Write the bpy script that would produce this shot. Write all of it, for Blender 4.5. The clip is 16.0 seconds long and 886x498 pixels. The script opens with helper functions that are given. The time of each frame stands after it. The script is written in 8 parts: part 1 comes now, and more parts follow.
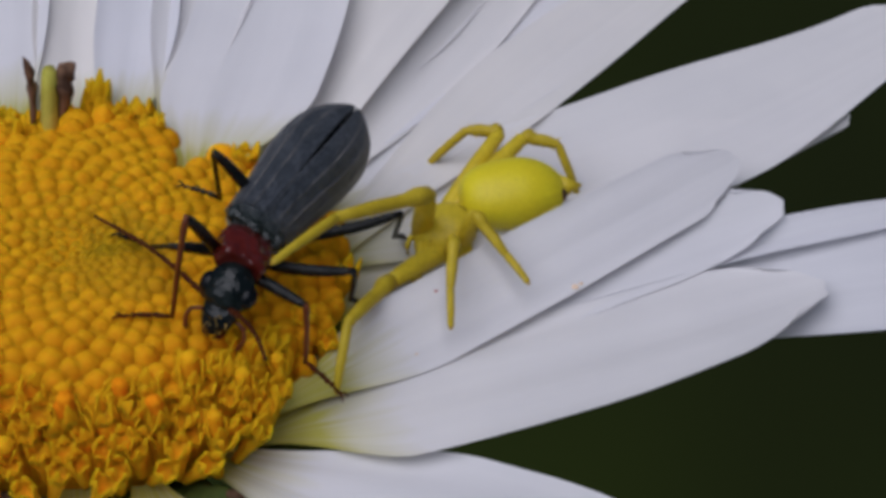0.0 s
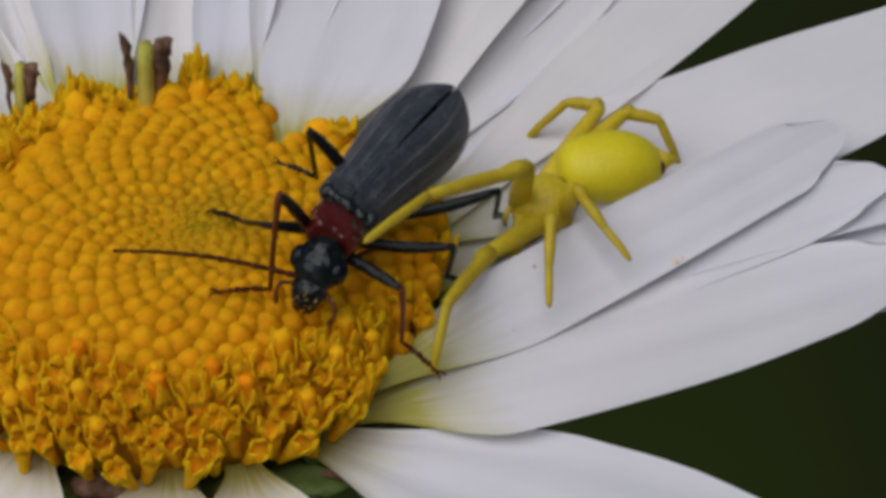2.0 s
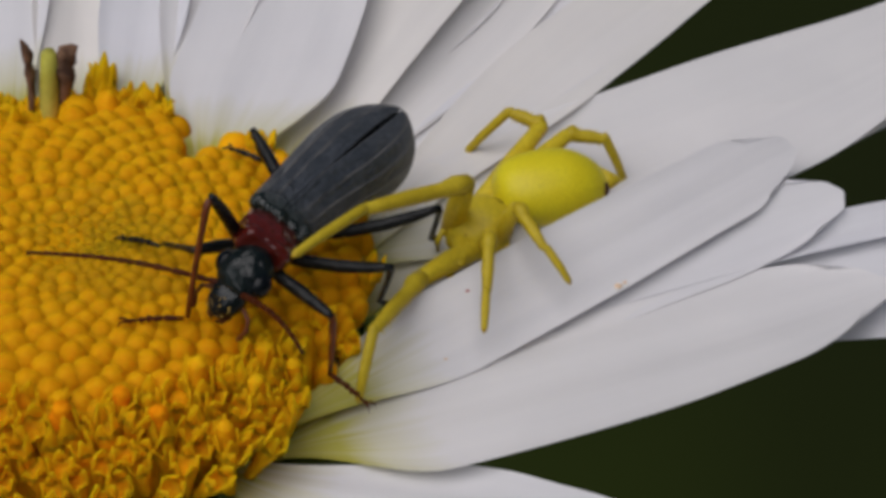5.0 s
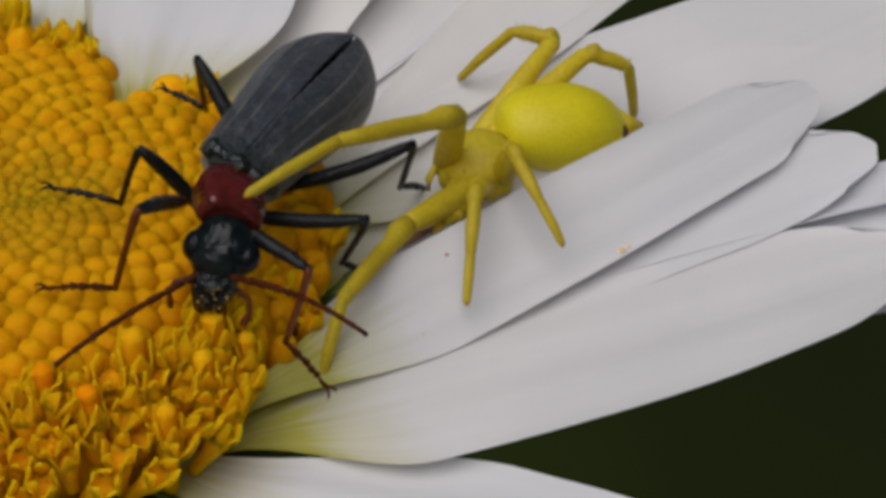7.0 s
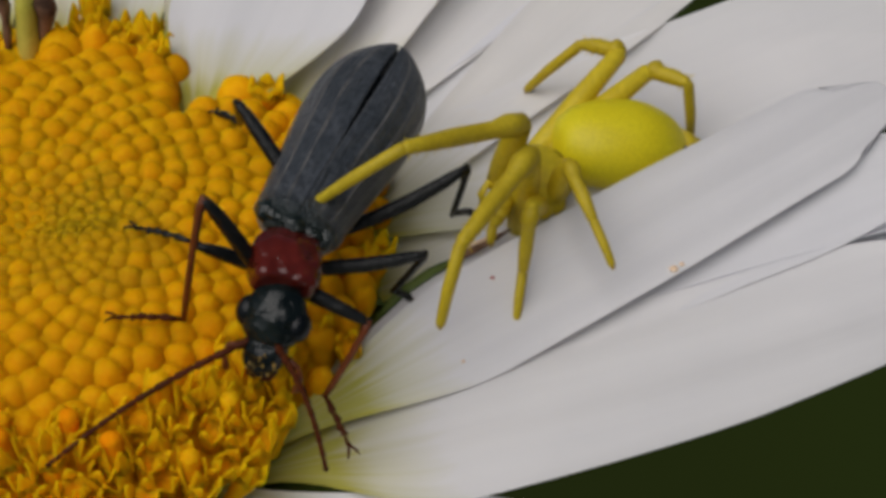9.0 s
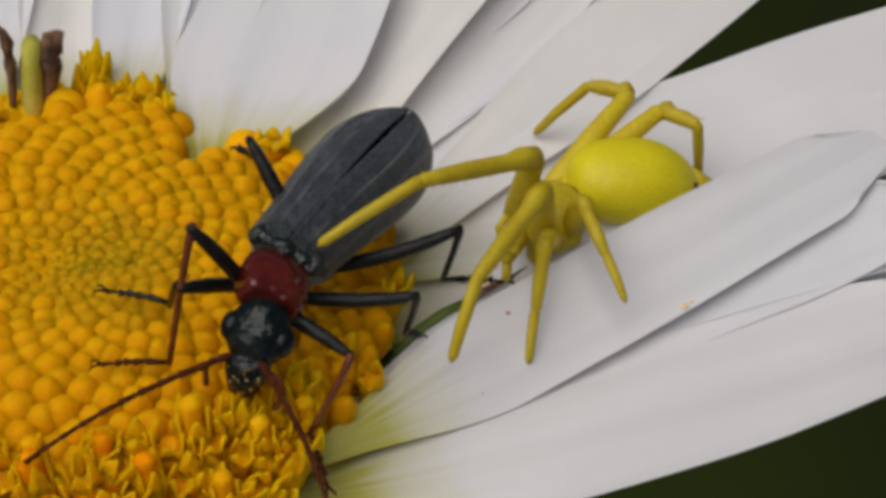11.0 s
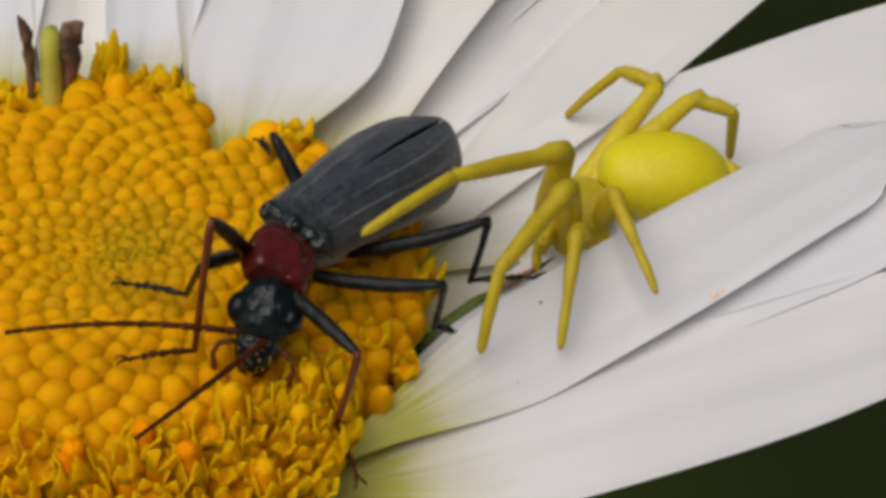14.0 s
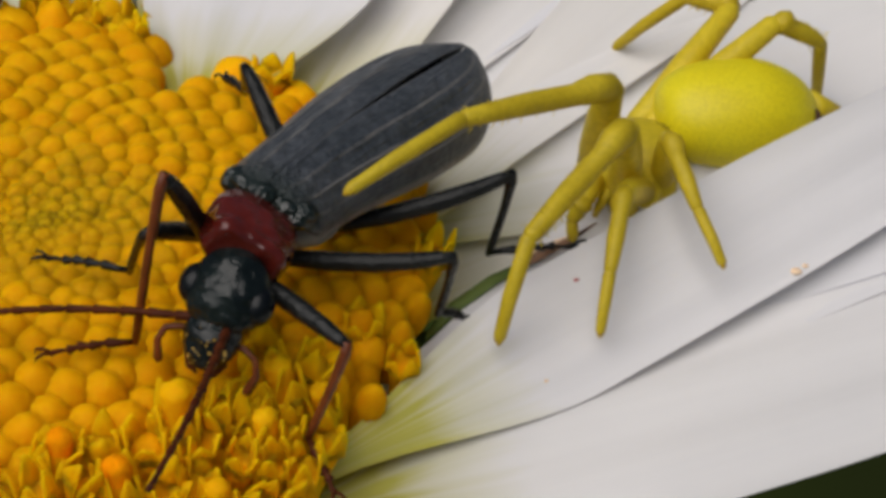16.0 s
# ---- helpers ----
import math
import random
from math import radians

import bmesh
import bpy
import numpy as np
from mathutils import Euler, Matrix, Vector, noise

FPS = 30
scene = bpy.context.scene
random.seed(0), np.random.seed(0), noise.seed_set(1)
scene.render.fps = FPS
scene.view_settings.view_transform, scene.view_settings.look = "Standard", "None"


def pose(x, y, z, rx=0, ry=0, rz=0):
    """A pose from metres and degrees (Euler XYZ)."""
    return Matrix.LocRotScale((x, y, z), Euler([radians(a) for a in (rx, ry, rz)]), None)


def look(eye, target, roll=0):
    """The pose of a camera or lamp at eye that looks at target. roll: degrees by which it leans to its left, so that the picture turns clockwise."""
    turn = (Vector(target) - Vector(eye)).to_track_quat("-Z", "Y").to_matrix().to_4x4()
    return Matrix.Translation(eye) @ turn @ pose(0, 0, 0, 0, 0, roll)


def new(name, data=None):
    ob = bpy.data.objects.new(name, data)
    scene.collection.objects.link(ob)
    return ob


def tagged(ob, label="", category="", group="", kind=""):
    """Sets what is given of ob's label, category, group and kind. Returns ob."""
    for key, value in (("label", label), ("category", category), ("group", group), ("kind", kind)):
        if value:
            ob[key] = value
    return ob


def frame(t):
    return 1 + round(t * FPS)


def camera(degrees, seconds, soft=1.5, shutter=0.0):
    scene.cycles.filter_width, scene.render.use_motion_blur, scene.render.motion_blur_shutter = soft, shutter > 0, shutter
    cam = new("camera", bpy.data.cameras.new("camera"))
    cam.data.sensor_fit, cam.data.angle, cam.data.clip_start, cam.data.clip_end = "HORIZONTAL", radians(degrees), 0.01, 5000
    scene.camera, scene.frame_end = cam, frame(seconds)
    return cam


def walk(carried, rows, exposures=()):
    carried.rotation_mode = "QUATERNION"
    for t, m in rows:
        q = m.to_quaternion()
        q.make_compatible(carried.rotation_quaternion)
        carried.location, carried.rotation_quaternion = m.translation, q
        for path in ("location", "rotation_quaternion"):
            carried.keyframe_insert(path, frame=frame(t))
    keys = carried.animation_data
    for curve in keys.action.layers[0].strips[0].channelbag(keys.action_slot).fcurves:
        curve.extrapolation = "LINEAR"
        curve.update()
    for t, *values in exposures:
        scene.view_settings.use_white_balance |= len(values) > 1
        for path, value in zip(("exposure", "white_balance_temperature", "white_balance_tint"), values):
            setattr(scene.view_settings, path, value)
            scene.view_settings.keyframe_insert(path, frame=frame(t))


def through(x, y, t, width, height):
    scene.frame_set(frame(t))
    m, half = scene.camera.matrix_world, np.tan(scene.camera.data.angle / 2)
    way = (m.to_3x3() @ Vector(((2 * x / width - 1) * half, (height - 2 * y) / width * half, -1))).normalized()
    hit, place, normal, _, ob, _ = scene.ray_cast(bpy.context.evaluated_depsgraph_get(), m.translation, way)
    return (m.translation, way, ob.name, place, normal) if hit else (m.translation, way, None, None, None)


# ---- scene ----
MM = 0.001


def at(x, y, z, rx, ry, rz):
    """A pose from millimetres and degrees."""
    return pose(x * MM, y * MM, z * MM, rx, ry, rz)


cam = camera(16, 16.0, soft=4.0)
walk(cam, [
    (0, at(5.997, -65.625, 56.425, 50.24, -1.68, -2.15)), (0.3, at(6.105, -64.716, 56.618, 50.15, -1.87, -2.56)), (0.5, at(6.114, -64.974, 57.469, 50.10, -1.81, -2.82)),
    (0.8, at(6.868, -64.812, 56.399, 49.68, -0.86, -1.25)), (1, at(7.353, -65.212, 56.116, 49.88, -0.94, -1.01)), (1.3, at(7.118, -65.617, 56.727, 49.37, -1.33, -1.89)),
    (1.5, at(7.002, -65.115, 56.471, 49.58, -1.22, -1.99)), (1.8, at(7.199, -65.040, 56.503, 49.46, -0.88, -1.66)), (2, at(7.348, -64.566, 56.162, 49.44, 0.28, -0.31)),
    (2.3, at(6.332, -64.622, 56.194, 49.47, -0.88, -1.59)), (2.5, at(5.651, -64.764, 56.305, 50.11, -0.76, -1.32)), (2.8, at(6.693, -63.999, 56.336, 49.94, -0.76, -1.07)),
    (3, at(7.365, -64.233, 56.983, 49.70, -0.48, -0.70)), (3.3, at(6.361, -63.693, 56.400, 48.98, -0.98, -1.42)), (3.5, at(5.665, -63.991, 56.583, 49.26, -1.18, -1.65)),
    (3.8, at(6.364, -64.670, 56.491, 50.24, -0.07, -0.01)), (4, at(6.831, -64.863, 56.214, 50.02, 0.00, 0.00)), (4.2, at(6.835, -64.679, 56.058, 49.73, -0.65, -0.71)),
    (6.3, at(5.818, -52.912, 43.965, 51.50, -1.79, -2.28)), (6.5, at(5.852, -52.394, 43.552, 51.10, -2.19, -2.44)), (6.8, at(5.469, -50.174, 41.429, 50.94, -2.08, -2.86)),
    (7, at(4.897, -52.675, 43.251, 51.00, -2.44, -3.42)), (7.2, at(7.911, -52.139, 46.271, 49.73, -1.31, -2.17)), (7.5, at(12.603, -48.353, 48.272, 46.14, 2.13, 1.52)),
    (7.8, at(12.880, -50.494, 50.105, 46.51, 2.01, 1.86)), (8, at(12.861, -48.834, 48.396, 46.39, 2.39, 2.18)), (8.3, at(12.864, -50.273, 49.802, 47.00, 2.12, 2.31)),
    (8.5, at(12.665, -48.551, 48.235, 46.33, 2.13, 2.44)), (8.8, at(12.612, -49.404, 50.023, 45.08, 2.11, 2.45)), (9, at(12.383, -47.536, 48.780, 44.87, 2.26, 2.08)),
    (9.2, at(12.499, -49.189, 50.423, 45.21, 2.02, 2.02)), (11.3, at(7.837, -51.699, 45.412, 49.87, -0.05, -0.90)), (11.5, at(7.840, -51.506, 45.250, 49.46, -0.21, -0.97)),
    (11.8, at(6.668, -51.998, 44.875, 50.12, -0.14, -1.09)), (12, at(5.887, -52.278, 44.586, 49.97, -1.15, -2.16)), (12.3, at(5.899, -52.031, 44.615, 49.29, -0.46, -1.66)),
    (12.5, at(5.922, -51.445, 44.272, 49.37, -0.65, -1.52)), (12.8, at(5.836, -51.016, 44.448, 49.79, 0.42, 0.10)), (13, at(5.783, -51.264, 45.016, 49.96, 0.31, 0.38)),
    (13.3, at(5.357, -50.970, 44.988, 50.20, -0.92, -1.59)), (13.5, at(5.054, -51.220, 45.342, 50.20, -1.09, -1.77)), (13.8, at(4.998, -51.323, 45.091, 50.13, -1.82, -3.00)),
    (14, at(4.924, -51.848, 45.306, 50.04, -1.02, -2.32)), (14.3, at(4.835, -51.803, 45.689, 49.76, -0.85, -1.81)), (14.5, at(4.793, -51.392, 45.622, 49.37, -1.52, -2.42)),
    (14.8, at(5.787, -52.267, 45.169, 49.85, -0.33, -1.35)), (15, at(6.517, -50.478, 42.866, 50.82, -0.42, -1.46)), (15.2, at(6.465, -47.379, 40.961, 50.19, 0.16, -0.87)),
    (15.4, at(6.410, -44.727, 39.437, 49.55, 0.25, -0.72)), (15.5, at(6.388, -42.715, 38.090, 49.48, -0.07, -0.93)), (15.7, at(6.437, -41.229, 36.129, 50.06, -0.11, -1.46)),
    (16, at(6.440, -41.641, 35.399, 50.46, -0.22, -1.47))],
    exposures=[(0.0, -0.68, 5760, 17.5), (2.0, -0.64, 6010, 15.5), (4.0, -0.62, 6180, 15), (6.5, -0.62, 6310, 13), (9.0, -0.60, 6380, 11.5), (12.0, -0.39, 6480, 11.5), (16.0, -0.30, 6500, 11.5)])
SKY_STRENGTH, SUN_STRENGTH = 0.045, 3.3
BEETLE_LEGS = {"fr": (2.50, 3.20, 1.57), "mr": (2.00, 1.90, 1.64), "hr": (2.20, 2.90, 1.21), "fl": (2.60, 1.90, 1.41), "ml": (3.10, 1.90, 1.10), "hl": (3.30, 2.10, 1.65)}
SPIDER_LEGS = {"r1": (2.96, 3.47, 2.46), "l1": (2.77, 3.0, 1.85), "l2": (2.17, 1.50, 1.06), "l3": (1.76, 1.37, 1.05), "r3": (3.53, 0.95, 2.09), "r4": (3.43, 0.99, 1.66), "r2": (1.84, 0.44, 0.39)}
ANTENNA = 4.9

# ---- world, sun ----
world = bpy.data.worlds.new("world")
scene.world = world
world.use_nodes = True
wn = world.node_tree
sky = wn.nodes.new("ShaderNodeTexSky")
sky.sky_type = "NISHITA"
sky.sun_disc = False
sky.sun_elevation, sky.sun_rotation = radians(64), radians(-128)
sky.air_density, sky.dust_density, sky.ozone_density = 1.0, 4.0, 1.0
wn.links.new(sky.outputs[0], wn.nodes["Background"].inputs[0])
wn.nodes["Background"].inputs[1].default_value = SKY_STRENGTH

lamp = bpy.data.lights.new("sun", "SUN")
lamp.energy, lamp.angle, lamp.color = SUN_STRENGTH, radians(70), (1.0, 0.97, 0.93)
sun = new("sun", lamp)
sun.matrix_world = look((-0.33, -0.26, 0.86), (0, 0, 0))


# ---- materials ----
def material(name, rough=0.5, metal=0.0, spec=0.5):
    m = bpy.data.materials.new(name)
    m.use_nodes = True
    b = m.node_tree.nodes["Principled BSDF"]
    b.inputs["Roughness"].default_value = rough
    b.inputs["Metallic"].default_value = metal
    b.inputs["Specular IOR Level"].default_value = spec
    return m, m.node_tree, b


def node(tree, kind, **inputs):
    n = tree.nodes.new(kind)
    for key, value in inputs.items():
        n.inputs[key.replace("_", " ")].default_value = value
    return n


def noise_at(tree, coord, scale, detail=3.0, rough=0.55):
    n = node(tree, "ShaderNodeTexNoise", Scale=scale, Detail=detail, Roughness=rough)
    if coord is not None:
        tree.links.new(coord, n.inputs["Vector"])
    return n


def ramp(tree, source, stops):
    r = tree.nodes.new("ShaderNodeValToRGB")
    while len(r.color_ramp.elements) < len(stops):
        r.color_ramp.elements.new(0.5)
    for e, (p, c) in zip(r.color_ramp.elements, stops):
        e.position, e.color = p, (*c, 1)
    tree.links.new(source, r.inputs[0])
    return r


def blend(tree, fac, a, b, kind="MIX"):
    n = tree.nodes.new("ShaderNodeMix")
    n.data_type, n.blend_type = "RGBA", kind
    for socket, value in ((n.inputs[0], fac), (n.inputs[6], a), (n.inputs[7], b)):
        if hasattr(value, "links"):
            tree.links.new(value, socket)
        elif isinstance(value, tuple):
            socket.default_value = (*value, 1)
        else:
            socket.default_value = value
    return n.outputs[2]


def bump(tree, bsdf, height, strength, distance):
    b = node(tree, "ShaderNodeBump", Strength=strength, Distance=distance)
    tree.links.new(height, b.inputs["Height"])
    tree.links.new(b.outputs[0], bsdf.inputs["Normal"])
    return b


def see_through(tree, bsdf, colour, share):
    """Lets part of the light pass through a thin living sheet."""
    t = tree.nodes.new("ShaderNodeBsdfTranslucent")
    mix = node(tree, "ShaderNodeMixShader", Fac=share)
    if hasattr(colour, "links"):
        tree.links.new(colour, t.inputs[0])
    else:
        t.inputs[0].default_value = (*colour, 1)
    tree.links.new(bsdf.outputs[0], mix.inputs[1])
    tree.links.new(t.outputs[0], mix.inputs[2])
    tree.links.new(mix.outputs[0], tree.nodes["Material Output"].inputs[0])


def petal_material():
    m, t, b = material("white_petal", 0.55, 0.0, 0.25)
    co = t.nodes.new("ShaderNodeTexCoord")
    sep = t.nodes.new("ShaderNodeSeparateXYZ")
    t.links.new(co.outputs["UV"], sep.inputs[0])
    info = t.nodes.new("ShaderNodeObjectInfo")
    # fine veins that run the petal's length
    stretch = node(t, "ShaderNodeMapping", Scale=(1.3, 9.0, 1.0))
    t.links.new(co.outputs["UV"], stretch.inputs[0])
    veins = noise_at(t, stretch.outputs[0], 1.0, 4.0)
    broad = noise_at(t, co.outputs["Object"], 260.0, 3.0)
    tone = ramp(t, info.outputs["Random"], [(0.0, (0.88, 0.88, 0.905)), (1.0, (0.94, 0.915, 0.875))])
    c = blend(t, 0.05, tone.outputs[0], ramp(t, veins.outputs["Fac"], [(0.35, (0.45, 0.46, 0.5)), (0.6, (1, 1, 1))]).outputs[0], "MULTIPLY")
    c = blend(t, 0.08, c, ramp(t, broad.outputs["Fac"], [(0.35, (0.6, 0.62, 0.66)), (0.6, (1, 1, 1))]).outputs[0], "MULTIPLY")
    # greenish yellow claw where the petal is fastened, fading in streaks
    fade = node(t, "ShaderNodeMath")
    fade.operation = "MULTIPLY_ADD"
    t.links.new(veins.outputs["Fac"], fade.inputs[0])
    fade.inputs[1].default_value = 0.14
    t.links.new(sep.outputs["X"], fade.inputs[2])
    claw = ramp(t, fade.outputs[0], [(0.07, (0.95, 0.95, 0.95)), (0.12, (0.36, 0.36, 0.36)), (0.21, (0, 0, 0))])
    c = blend(t, claw.outputs[0], c, (0.58, 0.55, 0.07))
    t.links.new(c, b.inputs["Base Color"])
    bump(t, b, veins.outputs["Fac"], 0.06, 0.0001)
    see_through(t, b, c, 0.37)
    return m


def bud_material(name, low, high, share=0.25, island=False):
    m, t, b = material(name, 0.6, 0.0, 0.03)
    co = t.nodes.new("ShaderNodeTexCoord")
    if island:
        chance = t.nodes.new("ShaderNodeNewGeometry").outputs["Random Per Island"]
    else:
        chance = t.nodes.new("ShaderNodeObjectInfo").outputs["Random"]
    tone = ramp(t, chance, [(0.0, low), (1.0, high)])
    grain = noise_at(t, co.outputs["Object"], 3600.0, 4.0, 0.65)
    c = blend(t, 0.30, tone.outputs[0], ramp(t, grain.outputs["Fac"], [(0.35, (0.72, 0.62, 0.3)), (0.62, (1, 1, 1))]).outputs[0], "MULTIPLY")
    t.links.new(c, b.inputs["Base Color"])
    b.inputs["Subsurface Weight"].default_value = share
    b.inputs["Subsurface Radius"].default_value = (0.80, 0.72, 0.08)
    b.inputs["Subsurface Scale"].default_value = 0.0007
    bump(t, b, grain.outputs["Fac"], 0.5, 0.0001)
    return m


def plain_material(name, colour, other, scale, rough=0.5, metal=0.0, spec=0.5, relief=0.2, through=0.0, grainy=None, depth=0.00004):
    m, t, b = material(name, rough, metal, spec)
    co = t.nodes.new("ShaderNodeTexCoord")
    broad = noise_at(t, co.outputs["Object"], scale, 4.0)
    c = ramp(t, broad.outputs["Fac"], [(0.32, colour), (0.68, other)]).outputs[0]
    fine = noise_at(t, co.outputs["Object"], grainy or scale * 7, 2.0)
    c = blend(t, 0.25, c, ramp(t, fine.outputs["Fac"], [(0.35, (0.55, 0.55, 0.55)), (0.6, (1, 1, 1))]).outputs[0], "MULTIPLY")
    t.links.new(c, b.inputs["Base Color"])
    bump(t, b, fine.outputs["Fac"], relief, depth)
    if through:
        see_through(t, b, c, through)
    return m


def elytron_material():
    m, t, b = material("slate_wing_case", 0.36, 0.1, 0.42)
    co = t.nodes.new("ShaderNodeTexCoord")
    grain = noise_at(t, co.outputs["Object"], 7500.0, 3.0, 0.7)
    streak = node(t, "ShaderNodeMapping", Scale=(5.0, 26.0, 1.0))
    t.links.new(co.outputs["UV"], streak.inputs[0])
    nerves = noise_at(t, streak.outputs[0], 1.0, 3.0)
    broad = noise_at(t, co.outputs["Object"], 650.0, 3.0)
    c = ramp(t, broad.outputs["Fac"], [(0.3, (0.036, 0.043, 0.051)), (0.7, (0.070, 0.078, 0.090))]).outputs[0]
    c = blend(t, 0.6, c, ramp(t, grain.outputs["Fac"], [(0.38, (0.45, 0.46, 0.47)), (0.50, (0.9, 0.9, 0.9)), (0.68, (1.7, 1.65, 1.55))]).outputs[0], "MULTIPLY")
    c = blend(t, ramp(t, nerves.outputs["Fac"], [(0.58, (0, 0, 0)), (0.72, (0.35, 0.35, 0.35))]).outputs[0], c, (0.10, 0.085, 0.065))
    sep = t.nodes.new("ShaderNodeSeparateXYZ")
    t.links.new(co.outputs["UV"], sep.inputs[0])
    # pale raised nerves and seam, worn in places
    sway = node(t, "ShaderNodeMath")
    sway.operation = "MULTIPLY_ADD"
    t.links.new(broad.outputs["Fac"], sway.inputs[0])
    sway.inputs[1].default_value = 0.07
    t.links.new(sep.outputs["Y"], sway.inputs[2])
    lines = ramp(t, sway.outputs[0], [(0.0, (0.7, 0.7, 0.7)), (0.045, (0, 0, 0)), (0.235, (0, 0, 0)), (0.258, (0.5, 0.5, 0.5)), (0.280, (0, 0, 0)), (0.455, (0, 0, 0)), (0.475, (0.75, 0.75, 0.75)),
                                      (0.497, (0, 0, 0)), (0.675, (0, 0, 0)), (0.697, (0.6, 0.6, 0.6)), (0.72, (0, 0, 0)), (0.92, (0, 0, 0)), (0.98, (0.9, 0.9, 0.9))])
    worn = blend(t, 1.0, lines.outputs[0], ramp(t, noise_at(t, co.outputs["Object"], 1400.0, 2.0).outputs["Fac"], [(0.32, (0.25, 0.25, 0.25)), (0.55, (1, 1, 1))]).outputs[0], "MULTIPLY")
    c = blend(t, worn, c, (0.27, 0.245, 0.21))
    # crumpled glossy green-black base
    base = ramp(t, sep.outputs["X"], [(0.04, (1, 1, 1)), (0.13, (0, 0, 0))])
    c = blend(t, base.outputs[0], c, (0.014, 0.022, 0.020))
    gloss = ramp(t, base.outputs[0], [(0.0, (0.36, 0.36, 0.36)), (1.0, (0.20, 0.20, 0.20))])
    t.links.new(gloss.outputs[0], b.inputs["Roughness"])
    t.links.new(c, b.inputs["Base Color"])
    b.inputs["Sheen Weight"].default_value = 0.04
    b.inputs["Sheen Roughness"].default_value = 0.4
    first = bump(t, b, grain.outputs["Fac"], 0.6, 0.00006)
    # wrinkles that cross the wing case, deepest at its crumpled base
    wrinkle = noise_at(t, co.outputs["Object"], 2600.0, 4.0, 0.6)
    deep = node(t, "ShaderNodeMath")
    deep.operation = "MULTIPLY"
    t.links.new(wrinkle.outputs["Fac"], deep.inputs[0])
    t.links.new(ramp(t, sep.outputs["X"], [(0.05, (1, 1, 1)), (0.20, (0.16, 0.16, 0.16))]).outputs[0], deep.inputs[1])
    third = node(t, "ShaderNodeBump", Strength=1.0, Distance=0.0004)
    t.links.new(deep.outputs[0], third.inputs["Height"])
    second = node(t, "ShaderNodeBump", Strength=0.5, Distance=0.0002)
    t.links.new(nerves.outputs["Fac"], second.inputs["Height"])
    t.links.new(third.outputs[0], second.inputs["Normal"])
    t.links.new(second.outputs[0], first.inputs["Normal"])
    return m


def shell_material(name, dark, light, rough, pits, pit_depth, dents, dent_depth, metal=0.0, spec=0.5):
    """A beetle's horny skin: fine pits over shallow dents, duller where it is dusty."""
    m, t, b = material(name, rough, metal, spec)
    co = t.nodes.new("ShaderNodeTexCoord").outputs["Object"]
    broad = noise_at(t, co, 1600.0, 4.0)
    fine = noise_at(t, co, pits, 2.0, 0.6)
    c = ramp(t, broad.outputs["Fac"], [(0.32, dark), (0.68, light)]).outputs[0]
    t.links.new(c, b.inputs["Base Color"])
    gloss = ramp(t, broad.outputs["Fac"], [(0.35, (rough * 0.75,) * 3), (0.7, (min(1.0, rough * 1.5),) * 3)])
    t.links.new(gloss.outputs[0], b.inputs["Roughness"])
    first = bump(t, b, fine.outputs["Fac"], 0.8, pit_depth)
    second = node(t, "ShaderNodeBump", Strength=0.9, Distance=dent_depth)
    t.links.new(noise_at(t, co, dents, 1.4).outputs["Fac"], second.inputs["Height"])
    t.links.new(second.outputs[0], first.inputs["Normal"])
    return m


def ground_material():
    m, t, b = material("shade_toned_meadow", 0.9, 0.0, 0.1)
    co = t.nodes.new("ShaderNodeTexCoord")
    lie = node(t, "ShaderNodeMapping", Scale=(1.0, 0.35, 1.0))
    t.links.new(co.outputs["Object"], lie.inputs[0])
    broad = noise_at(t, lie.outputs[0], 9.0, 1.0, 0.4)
    # far darker than foliage: the shade between grasses is put into this colour
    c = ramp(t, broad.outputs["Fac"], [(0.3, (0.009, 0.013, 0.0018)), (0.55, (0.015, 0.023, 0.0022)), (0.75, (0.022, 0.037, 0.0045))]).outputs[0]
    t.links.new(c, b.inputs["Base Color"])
    return m


PETAL = petal_material()
RIPE_TONES, YOUNG_TONES, FLORET_TONES = ((0.67, 0.300, 0.001), (0.73, 0.340, 0.002)), ((0.51, 0.258, 0.003), (0.59, 0.292, 0.003)), ((0.80, 0.365, 0.002), (0.90, 0.435, 0.003))
RIPE = bud_material("ripe_yellow_bud", *RIPE_TONES, 0.8)
YOUNG = bud_material("young_olive_bud", *YOUNG_TONES, 0.8)
FLORET = bud_material("open_yellow_floret", *FLORET_TONES, 0.8)
RIPE_ISLAND = bud_material("ripe_yellow_buds", *RIPE_TONES, 0.8, True)
YOUNG_ISLAND = bud_material("young_olive_buds", *YOUNG_TONES, 0.8, True)
FLORET_ISLAND = bud_material("open_yellow_florets", *FLORET_TONES, 0.8, True)
AMBER = bud_material("amber_flower_base", (0.72, 0.31, 0.001), (0.76, 0.34, 0.001), 0.8)
POLLEN = plain_material("orange_pollen", (0.95, 0.29, 0.001), (0.98, 0.36, 0.002), 4000.0, 0.8, 0, 0.02, 0.8)
GREEN = plain_material("green_bract", (0.07, 0.11, 0.02), (0.14, 0.19, 0.04), 500.0, 0.6, 0, 0.3, 0.3)
STRAW = plain_material("withered_green", (0.42, 0.40, 0.05), (0.56, 0.52, 0.10), 700.0, 0.7, 0, 0.2, 0.5)
BROWN = plain_material("withered_brown", (0.05, 0.025, 0.014), (0.26, 0.15, 0.09), 1800.0, 0.85, 0, 0.2, 0.8)
ELYTRON = elytron_material()
RED = shell_material("wine_red_shell", (0.040, 0.005, 0.003), (0.105, 0.012, 0.007), 0.10, 12000.0, 0.000008, 1500.0, 0.00034, 0.0, 0.45)
